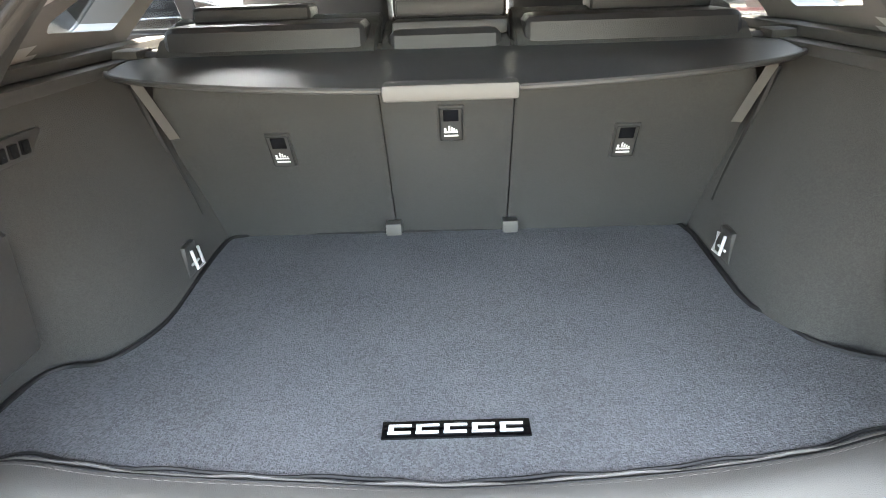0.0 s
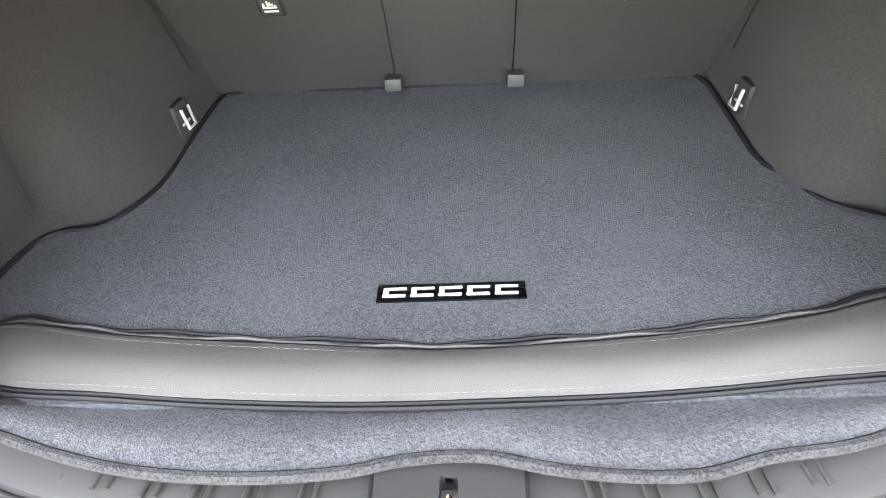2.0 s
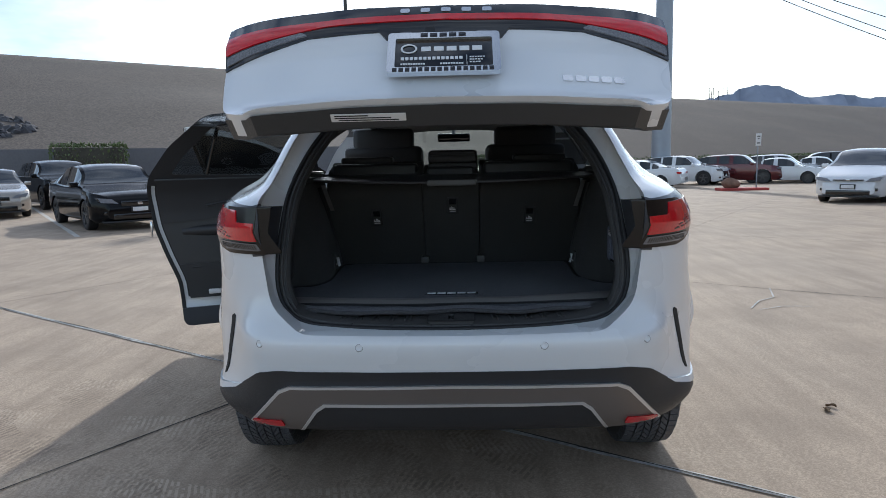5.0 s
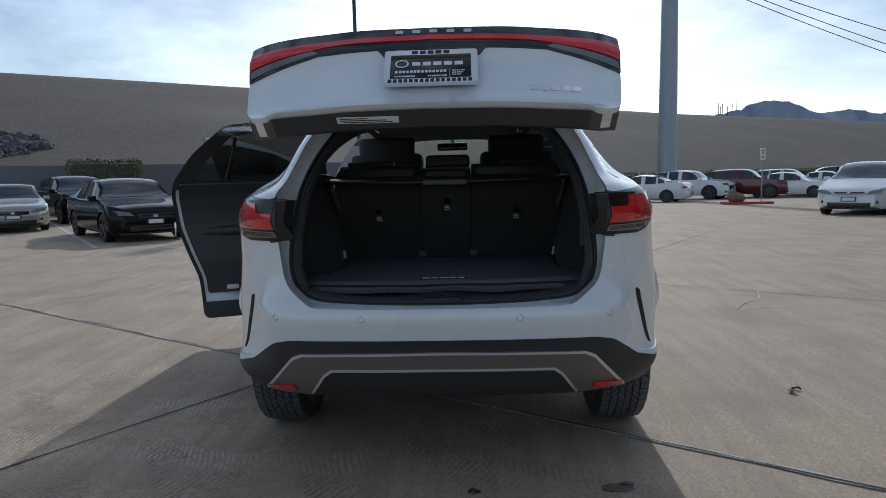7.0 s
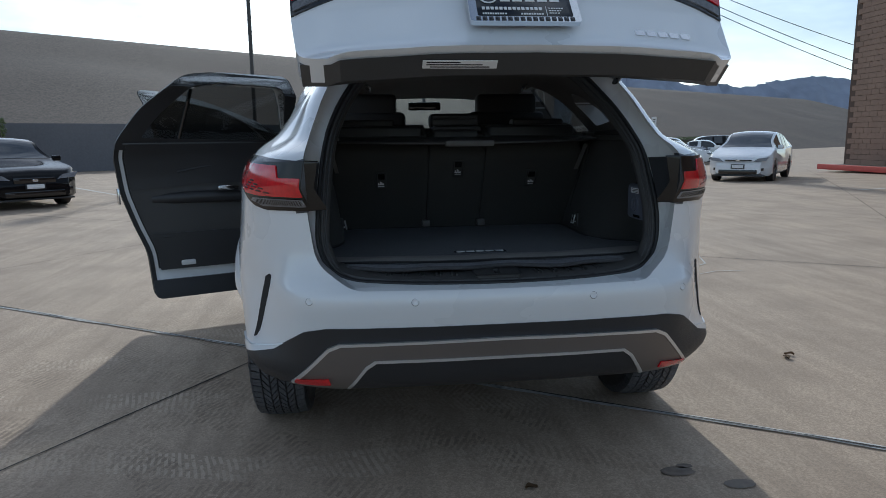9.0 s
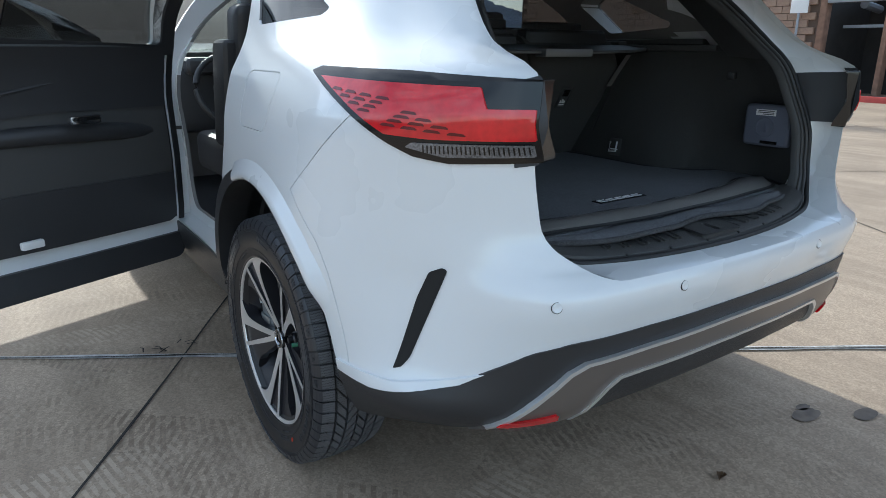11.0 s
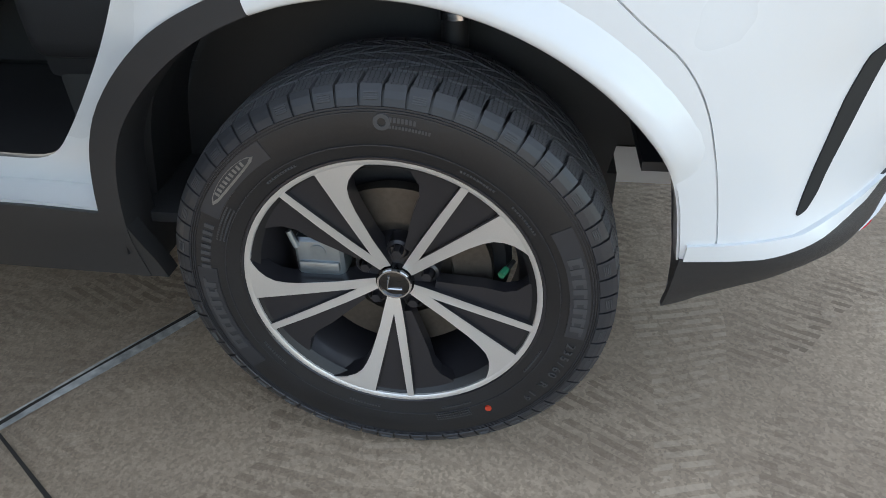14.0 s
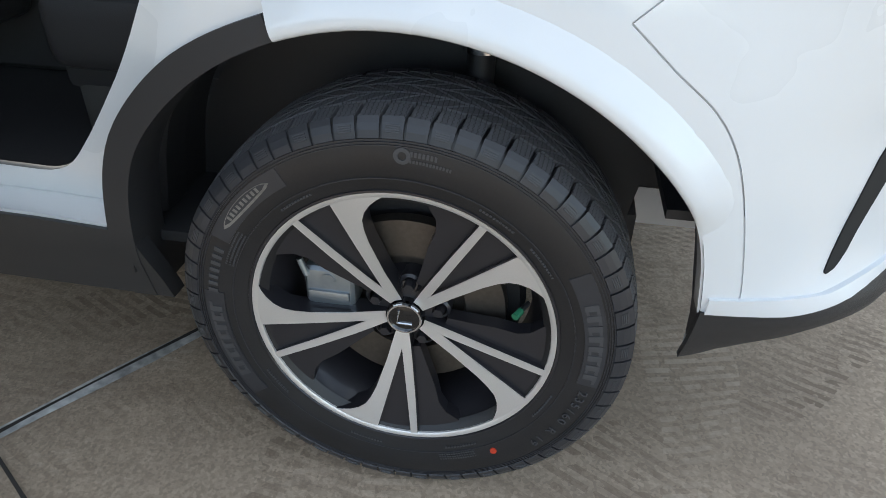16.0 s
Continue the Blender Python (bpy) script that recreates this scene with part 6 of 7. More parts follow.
for side in (-1, 1):
    part("coat_hook", tube([(side * 0.43, 1.52, 1.545), (side * 0.41, 1.50, 1.530), (side * 0.41, 1.48, 1.548), (side * 0.43, 1.47, 1.560)], 0.006, 8), CHROME, car, "bright coat hook")
    belt = [(side * 0.618, 1.02, 1.245), (side * 0.606, 1.055, 1.185), (side * 0.592, 1.09, 1.12)]
    bm = bmesh.new()
    vs = []
    for p in belt:
        vs.append([bm.verts.new(p), bm.verts.new((p[0] - side * 0.018, p[1] + 0.01, p[2]))])
    for a, b in zip(vs, vs[1:]):
        bm.faces.new((a[0], a[1], b[1], b[0]))
    bmesh.ops.solidify(bm, geom=bm.faces[:], thickness=0.003)
    part("seat_belt", bm, BELT, car, "grey seat belt webbing")

# ---- ground, slope and distance ----
def concrete():
    m = surface("pale_brown_concrete", (0.440, 0.340, 0.246), 0.78, spread=0.22, grain=150, patch=0.6, bump=0.8, fibre=0.3)
    n, l = m.node_tree.nodes, m.node_tree.links
    b = n["Principled BSDF"]
    base = b.inputs["Base Color"].links[0].from_socket
    tc = n.new("ShaderNodeTexCoord")
    # dusty tread prints that cross the slabs aslant
    mp = n.new("ShaderNodeMapping")
    mp.inputs["Rotation"].default_value = (0, 0, radians(24))
    mp.inputs["Scale"].default_value = (1.0, 0.10, 1.0)
    st = n.new("ShaderNodeTexNoise")
    st.inputs["Scale"].default_value, st.inputs["Detail"].default_value, st.inputs["Roughness"].default_value = 7.0, 5, 0.62
    l.new(tc.outputs["Object"], mp.inputs["Vector"])
    l.new(mp.outputs["Vector"], st.inputs["Vector"])
    blot = n.new("ShaderNodeTexNoise")
    blot.inputs["Scale"].default_value, blot.inputs["Detail"].default_value = 1.3, 6
    l.new(tc.outputs["Object"], blot.inputs["Vector"])
    spots = n.new("ShaderNodeTexVoronoi")
    spots.inputs["Scale"].default_value = 4.0
    l.new(tc.outputs["Object"], spots.inputs["Vector"])
    sr = n.new("ShaderNodeMapRange")
    sr.inputs["From Min"].default_value, sr.inputs["From Max"].default_value = 0.02, 0.034
    sr.inputs["To Min"].default_value, sr.inputs["To Max"].default_value = 0.55, 0.0
    l.new(spots.outputs["Distance"], sr.inputs["Value"])
    r1, r2 = n.new("ShaderNodeMapRange"), n.new("ShaderNodeMapRange")
    for r, node, lo, hi in ((r1, st, 0.42, 0.66), (r2, blot, 0.45, 0.70)):
        r.inputs["From Min"].default_value, r.inputs["From Max"].default_value = lo, hi
        l.new(node.outputs["Fac"], r.inputs["Value"])
    for src, amount, shade in ((r1, 0.36, (0.200, 0.148, 0.104)), (r2, 0.45, (0.22, 0.166, 0.12)), (sr, 1.0, (0.55, 0.46, 0.36))):
        k = n.new("ShaderNodeMath")
        k.operation = "MULTIPLY"
        k.inputs[1].default_value = amount
        l.new(src.outputs["Result"], k.inputs[0])
        mix = n.new("ShaderNodeMix")
        mix.data_type = "RGBA"
        mix.inputs[7].default_value = (*shade, 1)
        l.new(k.outputs[0], mix.inputs[0])
        l.new(base, mix.inputs[6])
        base = mix.outputs[2]
    # herringbone tread prints in dusty bands, densest where wheels turn in beside the stall
    away = n.new("ShaderNodeVectorMath")
    away.operation = "DISTANCE"
    away.inputs[1].default_value = (-1.2, 0.9, 0.0)
    l.new(tc.outputs["Object"], away.inputs[0])
    track = n.new("ShaderNodeMapRange")
    track.interpolation_type = "SMOOTHSTEP"
    track.inputs["From Min"].default_value, track.inputs["From Max"].default_value = 0.7, 2.8
    track.inputs["To Min"].default_value, track.inputs["To Max"].default_value = 1.4, 0.35
    l.new(away.outputs["Value"], track.inputs["Value"])
    for turn, gap, wide, pitch, amount, shade in ((52, 0.47, 0.105, 0.034, 0.66, (0.190, 0.140, 0.098)), (-18, 0.83, 0.12, 0.038, 0.60, (0.20, 0.148, 0.104)), (8, 0.61, 0.10, 0.030, 0.55, (0.56, 0.45, 0.34)), (31, 0.71, 0.09, 0.036, 0.66, (0.20, 0.148, 0.104))):
        def calc(op, x, y=None, z=None):
            k = n.new("ShaderNodeMath")
            k.operation = op
            for i, val in enumerate((x, y, z)):
                if val is None:
                    continue
                if isinstance(val, (int, float)):
                    k.inputs[i].default_value = val
                else:
                    l.new(val, k.inputs[i])
            return k.outputs[0]
        mp = n.new("ShaderNodeMapping")
        mp.inputs["Rotation"].default_value = (0, 0, radians(turn))
        warp = n.new("ShaderNodeTexNoise")
        warp.inputs["Scale"].default_value = 0.9
        l.new(tc.outputs["Object"], warp.inputs["Vector"])
        l.new(tc.outputs["Object"], mp.inputs["Vector"])
        sp = n.new("ShaderNodeSeparateXYZ")
        l.new(mp.outputs["Vector"], sp.inputs[0])
        across = calc("MULTIPLY_ADD", warp.outputs["Fac"], 0.5, sp.outputs["Y"])
        lane = calc("WRAP", across, gap / 2, -gap / 2)
        off = calc("ABSOLUTE", lane)
        inside = calc("LESS_THAN", off, wide)
        teeth = calc("SINE", calc("MULTIPLY", calc("ADD", sp.outputs["X"], calc("MULTIPLY", lane, 0.45 if turn > 0 else -0.6)), 6.283 / pitch))
        print_on = calc("MULTIPLY", calc("GREATER_THAN", teeth, -0.1), inside)
        worn = n.new("ShaderNodeTexNoise")
        worn.inputs["Scale"].default_value, worn.inputs["Detail"].default_value, worn.inputs["Roughness"].default_value = 1.7, 8, 0.7
        mw = n.new("ShaderNodeMapping")
        mw.inputs["Location"].default_value = (turn, gap * 9, 0)
        l.new(tc.outputs["Object"], mw.inputs["Vector"])
        l.new(mw.outputs["Vector"], worn.inputs["Vector"])
        wr = n.new("ShaderNodeMapRange")
        wr.inputs["From Min"].default_value, wr.inputs["From Max"].default_value = 0.43, 0.66
        l.new(worn.outputs["Fac"], wr.inputs["Value"])
        chips = n.new("ShaderNodeTexNoise")
        chips.inputs["Scale"].default_value, chips.inputs["Detail"].default_value = 22, 4
        l.new(mw.outputs["Vector"], chips.inputs["Vector"])
        print_on = calc("MULTIPLY", print_on, calc("GREATER_THAN", chips.outputs["Fac"], 0.45))
        share = calc("MULTIPLY", calc("MULTIPLY", calc("MULTIPLY", print_on, wr.outputs["Result"]), amount), track.outputs["Result"])
        mix = n.new("ShaderNodeMix")
        mix.data_type = "RGBA"
        mix.inputs[7].default_value = (*shade, 1)
        l.new(share, mix.inputs[0])
        l.new(base, mix.inputs[6])
        base = mix.outputs[2]
    l.new(base, b.inputs["Base Color"])
    return m


CONCRETE = concrete()
GRAVEL = surface("brown_gravel_slope", (0.082, 0.064, 0.052), 0.95, spread=0.46, grain=13, patch=0.15, bump=1.0, fibre=0.5)
BLOCKWALL = surface("grey_block_wall", (0.16, 0.16, 0.17), 0.9, spread=0.14, grain=12, patch=0.6, bump=0.5)
TAN_BLOCK = surface("tan_split_block", (0.30, 0.205, 0.150), 0.9, spread=0.2, grain=20, patch=1.5, bump=0.8)
MORTAR = surface("dark_mortar", (0.12, 0.085, 0.065), 0.95, spread=0.1)
LEAF = surface("clipped_hedge_leaves", (0.10, 0.135, 0.045), 0.6, spread=0.45, grain=9, patch=2)
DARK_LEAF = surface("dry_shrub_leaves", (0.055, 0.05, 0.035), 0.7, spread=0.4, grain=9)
RED_KERB = surface("red_kerb_paint", (0.42, 0.06, 0.05), 0.6, spread=0.15, grain=15)
SEALANT = surface("grey_joint_sealant", (0.46, 0.45, 0.43), 0.8, spread=0.6, grain=45, patch=9, bump=0.8)
CRACK = surface("open_joint_dirt", (0.035, 0.03, 0.026), 0.95, spread=0.3, grain=30)
OIL = surface("old_oil_stain", (0.13, 0.10, 0.075), 0.6, spread=0.5, grain=30, patch=12)
STRIPE = surface("worn_white_stripe", (0.50, 0.47, 0.42), 0.7, spread=0.3, grain=14)
STEEL = surface("galvanised_pole", (0.30, 0.33, 0.37), 0.45, metal=0.4, spread=0.08)
DARK_STEEL = surface("dark_bronze_pole", (0.05, 0.048, 0.045), 0.5, spread=0.1)
# blue-grey of distance haze is mixed into the rock's base colour
HAZY_ROCK = surface("haze_tinted_rock", (0.26, 0.29, 0.36), 1.0, spread=0.2, grain=0.02, patch=0.004)
BOULDER = surface("brown_boulder", (0.22, 0.13, 0.09), 0.9, spread=0.3, grain=6, bump=0.8)
# shade inside the loading door is put into this near-black colour
DOCK_SHADE = surface("shaded_dock_interior", (0.03, 0.028, 0.027), 0.7, spread=0.3, grain=3)


def ground_z(x, y):
    return -0.42 * soft_step(9, 40, y) * soft_step(0, 10, x)


def setting(name, me, label, category, material=None, angle=32):
    if material is not None:
        finish(me, material, angle)
    return tagged(new(name, me), label, category, kind="structure")


xs = [-900, -300, -120, -60] + [-40 + 2.0 * i for i in range(41)] + [60, 120, 300, 900, 3000]
ys = [-800, -300, -100, -40] + [-20 + 2.0 * i for i in range(41)] + [90, 200, 500, 4000]
nx = len(xs)
gm = bpy.data.meshes.new("ground")
gm.from_pydata([(x, y, ground_z(x, y)) for y in ys for x in xs], [], [(j * nx + i, j * nx + i + 1, (j + 1) * nx + i + 1, (j + 1) * nx + i) for j in range(len(ys) - 1) for i in range(nx - 1)])
ground = setting("ground", gm, "pale brown concrete car park with joints and stains", "ground", CONCRETE)


def ribbon(points, width, lift, wobble=0.0, seed=0.0):
    """A thin strip that lies on the ground along the points."""
    bm = bmesh.new()
    pts = []
    for a, b in zip(points, points[1:]):
        n = max(2, int((Vector(b) - Vector(a)).length / 0.12))
        pts += [Vector(a).lerp(Vector(b), k / n) for k in range(n)]
    pts.append(Vector(points[-1]))
    rows = []
    for i, p in enumerate(pts):
        d = (pts[min(i + 1, len(pts) - 1)] - pts[max(i - 1, 0)]).normalized()
        s = Vector((-d.y, d.x))
        w0 = width / 2 * (1 + wobble * noise.noise(Vector((i * 0.35, seed, 0.3))))
        w1 = width / 2 * (1 + wobble * noise.noise(Vector((i * 0.35, seed, 7.3))))
        off = 0.012 * wobble * noise.noise(Vector((i * 0.12, seed, 3.1)))
        a, b = p + s * (w0 + off), p - s * (w1 - off)
        rows.append([bm.verts.new((q.x, q.y, ground_z(q.x, q.y) + lift)) for q in (a, b)])
    for r0, r1 in zip(rows, rows[1:]):
        bm.faces.new((r0[0], r0[1], r1[1], r1[0]))
    me = bpy.data.meshes.new("strip")
    bm.to_mesh(me)
    bm.free()
    return me


# slab joints: two families, square to one another
A_DIR, B_DIR = Vector((0.842, -0.540)), Vector((0.540, 0.842))
CROSS = Vector((-1.035, 1.915))
for k in range(-3, 5):
    p = CROSS + B_DIR * 4.4 * k
    if k == 0:
        setting("joint", ribbon([p - A_DIR * 16, p + A_DIR * 16], 0.036, 0.006, 0.9, 1.0), "pale sealed slab joint in the concrete", "joint", SEALANT)
        setting("joint", ribbon([p - A_DIR * 16, p + A_DIR * 1.9], 0.007, 0.009, 2.6, 8.0), "broken dark line in the sealed slab joint", "joint", CRACK)
        setting("joint", ribbon([p + A_DIR * 1.9, p + A_DIR * 16], 0.012, 0.009, 1.2, 5.0), "open dark slab joint in the concrete", "joint", CRACK)
    else:
        setting("joint", ribbon([p - A_DIR * 30, p + A_DIR * 30], 0.011, 0.005, 0.8, k + 0.5), "dark slab joint in the concrete", "joint", CRACK)
    q = CROSS + A_DIR * 4.4 * k
    setting("joint", ribbon([q - B_DIR * 20, q + B_DIR * 30], 0.009, 0.0045, 0.8, k + 9.5), "dark slab joint in the concrete", "joint", CRACK)
# broken edge where two joints cross
for i in range(7):
    a = CROSS + Vector((-0.13 + 0.035 * i, 0.12 + 0.02 * math.sin(i * 2.1)))
    b = a + Vector((0.05 * math.sin(i * 1.7), 0.06 * math.cos(i * 2.9)))
    setting("crack", ribbon([tuple(a), tuple((a + b) / 2 + Vector((0.01, 0.012))), tuple(b)], 0.006, 0.008, 1.0, i), "small dark crack beside the slab joint", "crack", CRACK)
for i, pts in enumerate((((2.55, 3.65), (2.75, 3.95), (2.95, 4.10), (3.10, 4.5)), ((2.6, 3.6), (2.85, 3.72), (3.1, 3.7)))):
    setting("crack", ribbon(pts, 0.012, 0.006, 1.0, i + 3), "fine crack across the concrete slab", "crack", SEALANT)
for x, y, r in ((0.70, 0.155, 0.050), (0.885, 0.035, 0.045), (0.745, 0.19, 0.025)):
    bm = bmesh.new()
    ring = [bm.verts.new((x + r * 1.3 * math.cos(a) * (1 + 0.3 * noise.noise(Vector((a, x, 0)))), y + r * 0.7 * math.sin(a) * (1 + 0.3 * noise.noise(Vector((a, y, 2)))), 0.004)) for a in np.linspace(0, 2 * math.pi, 22)[:-1]]
    bm.faces.new(ring)
    me = bpy.data.meshes.new("stain")
    bm.to_mesh(me)
    bm.free()
    setting("stain", me, "dark oil stain on the concrete", "stain", OIL)
# stall stripes
for a, b in (((-15.2, 20.8), (-7.5, 10.55)), ((-11.0, 21.5), (-4.2, 11.9)), ((-19.0, 19.8), (-11.2, 9.4))):
    setting("stall_stripe", ribbon([a, b], 0.10, 0.006, 0.3, a[0]), "worn white stall stripe on the concrete", "road marking", STRIPE)
for k in range(4):
    setting("stall_stripe", ribbon([(11.0, 3.0 + 3.0 * k), (16.0, 4.5 + 3.0 * k)], 0.10, 0.006, 0.3, k), "worn white stall stripe on the concrete", "road marking", STRIPE)

# ---- gravel bank with the block wall at its foot ----
WALL_DIR = Vector((0.838, 0.545))
FOOT = Vector((-19.0, 26.5))
UP = Vector((-0.545, 0.838))
bm = bmesh.new()
steps, rises = 56, 14
grid = []
for j in range(rises + 1):
    t = j / rises
    row = []
    for i in range(steps + 1):
        s = -80 + 260 * i / steps
        p = FOOT + WALL_DIR * s + UP * (0.3 + 37 * t)
        base = 1.9 - 2.5 * soft_step(12, 24, s)
        top = base + (10.5 + min(max(1 - s / 66, -0.3), 1.3) - base) * t
        if j == rises:
            top -= 0.1
        row.append(bm.verts.new((p.x, p.y, top + 0.25 * noise.noise(Vector((s * 0.11, t * 4, 1))) * (1 if 0 < j < rises else 0))))
    grid.append(row)
back = [bm.verts.new((v.co.x + UP.x * 60, v.co.y + UP.y * 60, v.co.z - 0.4)) for v in grid[-1]]
grid.append(back)
for r0, r1 in zip(grid, grid[1:]):
    for i in range(steps):
        bm.faces.new((r0[i], r0[i + 1], r1[i + 1], r1[i]))
me = bpy.data.meshes.new("bank")
bm.to_mesh(me)
bm.free()
setting("bank", me, "long brown gravel bank behind the car park", "embankment", GRAVEL, 60)
foot_me = prism([(-80, -1.0), (19, -1.0), (19, 2.18), (-80, 2.18)], (FOOT.x, FOOT.y, 0), (WALL_DIR.x, WALL_DIR.y, 0), (0, 0, 1), (UP.x, UP.y, 0), 0.0, 0.3)
block_wall = setting("wall_block", foot_me, "grey concrete block wall at the foot of the bank", "wall", BLOCKWALL)
# dark rock patch on the bank
random.seed(5)
one = bmesh.new()
bmesh.ops.create_icosphere(one, subdivisions=1, radius=1.0)
ball = [v.co.copy() for v in one.verts]
ball_faces = [[v.index for v in f.verts] for f in one.faces]
one.free()
v, f = [], []
for i in range(1100):
    a, r = random.uniform(0, 2 * math.pi), random.random() ** 0.55
    s, t = -5.2 + 5.6 * r * math.cos(a), 0.165 + 0.11 * r * math.sin(a)
    p = FOOT + WALL_DIR * s + UP * (0.3 + 37 * t)
    m = Matrix.Translation((p.x, p.y, 1.9 + 8.6 * t + 0.06)) @ Euler((random.uniform(0, 6), random.uniform(0, 6), 0)).to_matrix().to_4x4() @ Matrix.Diagonal((1.3, 1, 0.7, 1)) @ Matrix.Scale(random.uniform(0.10, 0.34), 4)
    f += [tuple(k + len(v) for k in q) for q in ball_faces]
    v += [tuple(m @ (c * random.uniform(0.8, 1.2))) for c in ball]
me = bpy.data.meshes.new("rocks")
me.from_pydata(v, [], f)
finish(me, surface("dark_riprap", (0.085, 0.08, 0.085), 0.9, spread=0.4, grain=2))
tagged(new("rock_patch", me), "patch of dark loose rock on the gravel bank", "rocks", kind="stuff")

# ---- hedges ----
def hedge(at, turn, length, depth, height, count, material, label, seed):
    random.seed(seed)
    root = empty("hedge", pose(*at, 0, 0, turn))
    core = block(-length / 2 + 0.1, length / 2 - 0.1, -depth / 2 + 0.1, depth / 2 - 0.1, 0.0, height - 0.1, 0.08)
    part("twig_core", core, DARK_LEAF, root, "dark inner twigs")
    v, f = [], []
    for i in range(count):
        x, y, z = random.uniform(-length / 2, length / 2), random.uniform(-depth / 2, depth / 2), random.uniform(0.05, height)
        k = random.randrange(3)
        if k == 0:
            z = height + random.gauss(0, 0.05)
        elif k == 1:
            y = -depth / 2 + random.gauss(0, 0.05)
        else:
            x = math.copysign(length / 2, x) + random.gauss(0, 0.05)
        m = Matrix.Translation((x, y, z)) @ Euler((random.uniform(0, 6), random.uniform(0, 6), random.uniform(0, 6))).to_matrix().to_4x4()
        s = random.uniform(0.04, 0.09)
        b = len(v)
        v += [m @ Vector(p) for p in ((-s, 0, 0), (0, -s * 0.5, 0.01), (s, 0, 0), (0, s * 0.5, 0.01))]
        f.append((b, b + 1, b + 2, b + 3))
    me = bpy.data.meshes.new("leaves")
    me.from_pydata([tuple(p) for p in v], [], f)
    piece("leaves", me, material, root, "small green leaves")
    return tagged(root, label, "hedge", "hedges along the wall")


hedge_spots = ((-12.6, 2.3, 2.9), (2.0, 1.6, 3.0), (7.5, 1.5, 3.2))
for i, (s, h, ln) in enumerate(hedge_spots):
    p = FOOT + WALL_DIR * (s + 15) - UP * 1.2
    hedge((p.x, p.y, ground_z(p.x, p.y)), math.degrees(math.atan2(WALL_DIR.y, WALL_DIR.x)), ln, 1.2, h, 1400, LEAF, "clipped green hedge in front of the block wall", i)
for i, s in enumerate((34, 40, 46, 52, 58, 64, 70)):
    p = FOOT + WALL_DIR * s - UP * 1.2
    hedge((p.x, p.y, -0.42), math.degrees(math.atan2(WALL_DIR.y, WALL_DIR.x)), 4.6, 1.2, 1.55, 900, LEAF, "low green hedge at the foot of the bank", i + 20)

# ---- mountains with masts ----
bm = bmesh.new()
random.seed(11)
peaks = curve_of((700, 190), (960, 205), (1075, 285), (1150, 300), (1300, 352), (1420, 338), (1520, 282), (1650, 292), (1790, 270), (1950, 300), (2200, 330), (2600, 250), (3200, 180))


def ridge(x):
    return 0.84 * peaks(x)


rows = []
for j in range(7):
    row = []
    for i in range(120):
        x = 700 + 2500 * i / 119
        h = ridge(x) * (j / 6) ** 0.8
        row.append(bm.verts.new((x + 30 * noise.noise(Vector((x * 0.01, j, 0))), 2700 + 300 * (j / 6) + 60 * noise.noise(Vector((x * 0.02, j * 0.6, 4))), h + (10 * noise.noise(Vector((x * 0.03, j, 9))) if 0 < j else 0))))
    rows.append(row)
for r0, r1 in zip(rows, rows[1:]):
    for i in range(119):
        bm.faces.new((r0[i], r0[i + 1], r1[i + 1], r1[i]))
me = bpy.data.meshes.new("mountains")
bm.to_mesh(me)
bm.free()
setting("backdrop", me, "far mountain ridge with blue-grey haze put into its colour", "mountains", HAZY_ROCK, 60)
for x, h in ((1085, 38), (1092, 48), (1100, 30), (1108, 42), (1130, 26), (1150, 34), (1170, 52)):
    tagged(part("mast", tube([(x, 2990, ridge(x) - 15), (x, 2990, ridge(x) + h)], 1.4, 4), DARK_STEEL, None), "thin radio mast on the far ridge", "mast", "masts on the ridge")

# ---- poles, wires, sign ----
pole = tube([(11.9, 38.0, -0.5), (11.95, 38.0, 14.0), (12.0, 38.0, 24.0)], 0.58, 24, None, 0.30)
tagged(part("sign_pole", pole, STEEL, None), "tall tapered grey steel pole", "pole")
lamp_root = tagged(empty("street_lamp", pose(-5.3, 30.0, 0.0)), "dark slender car park lamp post", "street lamp")
part("post", tube([(0, 0, 0), (0, 0, 11.5)], 0.085, 10), DARK_STEEL, lamp_root)
part("lamp_head", block(-0.3, 0.3, -0.9, 0.1, 11.4, 11.6, 0.03), DARK_STEEL, lamp_root)
for z0, z1 in ((16.34, 11.33), (16.9, 12.07), (17.6, 13.2)):
    pts = []
    for i in range(25):
        t = -0.6 + 2.6 * i / 24
        pts.append((25.2 + 12.4 * t, 60, z0 + (z1 - z0) * t + 0.35 * t * (t - 1)))
    tagged(part("power_line", tube(pts, 0.035, 5), DARK_STEEL, None), "thin overhead power line", "cable", "overhead power lines")
sign_at = (12.78, 27.0)
gz = ground_z(*sign_at)
sign = tagged(empty("parking_sign", pose(*sign_at, gz)), "small white sign on a thin steel post", "sign")
part("post", tube([(0, 0, 0), (0, 0, 2.40)], 0.026, 8), STEEL, sign)
part("board", block(-0.115, 0.115, -0.045, -0.03, 1.90, 2.42, 0.004), WHITE_LABEL, sign)
for z, w in ((2.30, 0.12), (2.20, 0.07), (2.02, 0.13)):
    part("sign_bar", block(-w / 2, w / 2, -0.050, -0.044, z - 0.025, z + 0.025), HANDLE_GREY, sign)
island = tagged(empty("island", pose(12.2, 27.1, gz)), "low concrete island with red painted kerb", "kerb", kind="structure")
part("kerb", block(-1.0, 1.0, -0.45, 0.45, -0.05, 0.11, 0.03), RED_KERB, island, "red kerb")
bm = bmesh.new()
bmesh.ops.create_icosphere(bm, subdivisions=3, radius=0.37)
for v in bm.verts:
    v.co *= 1 + 0.25 * noise.noise(v.co * 2.2)
    v.co.z *= 0.7
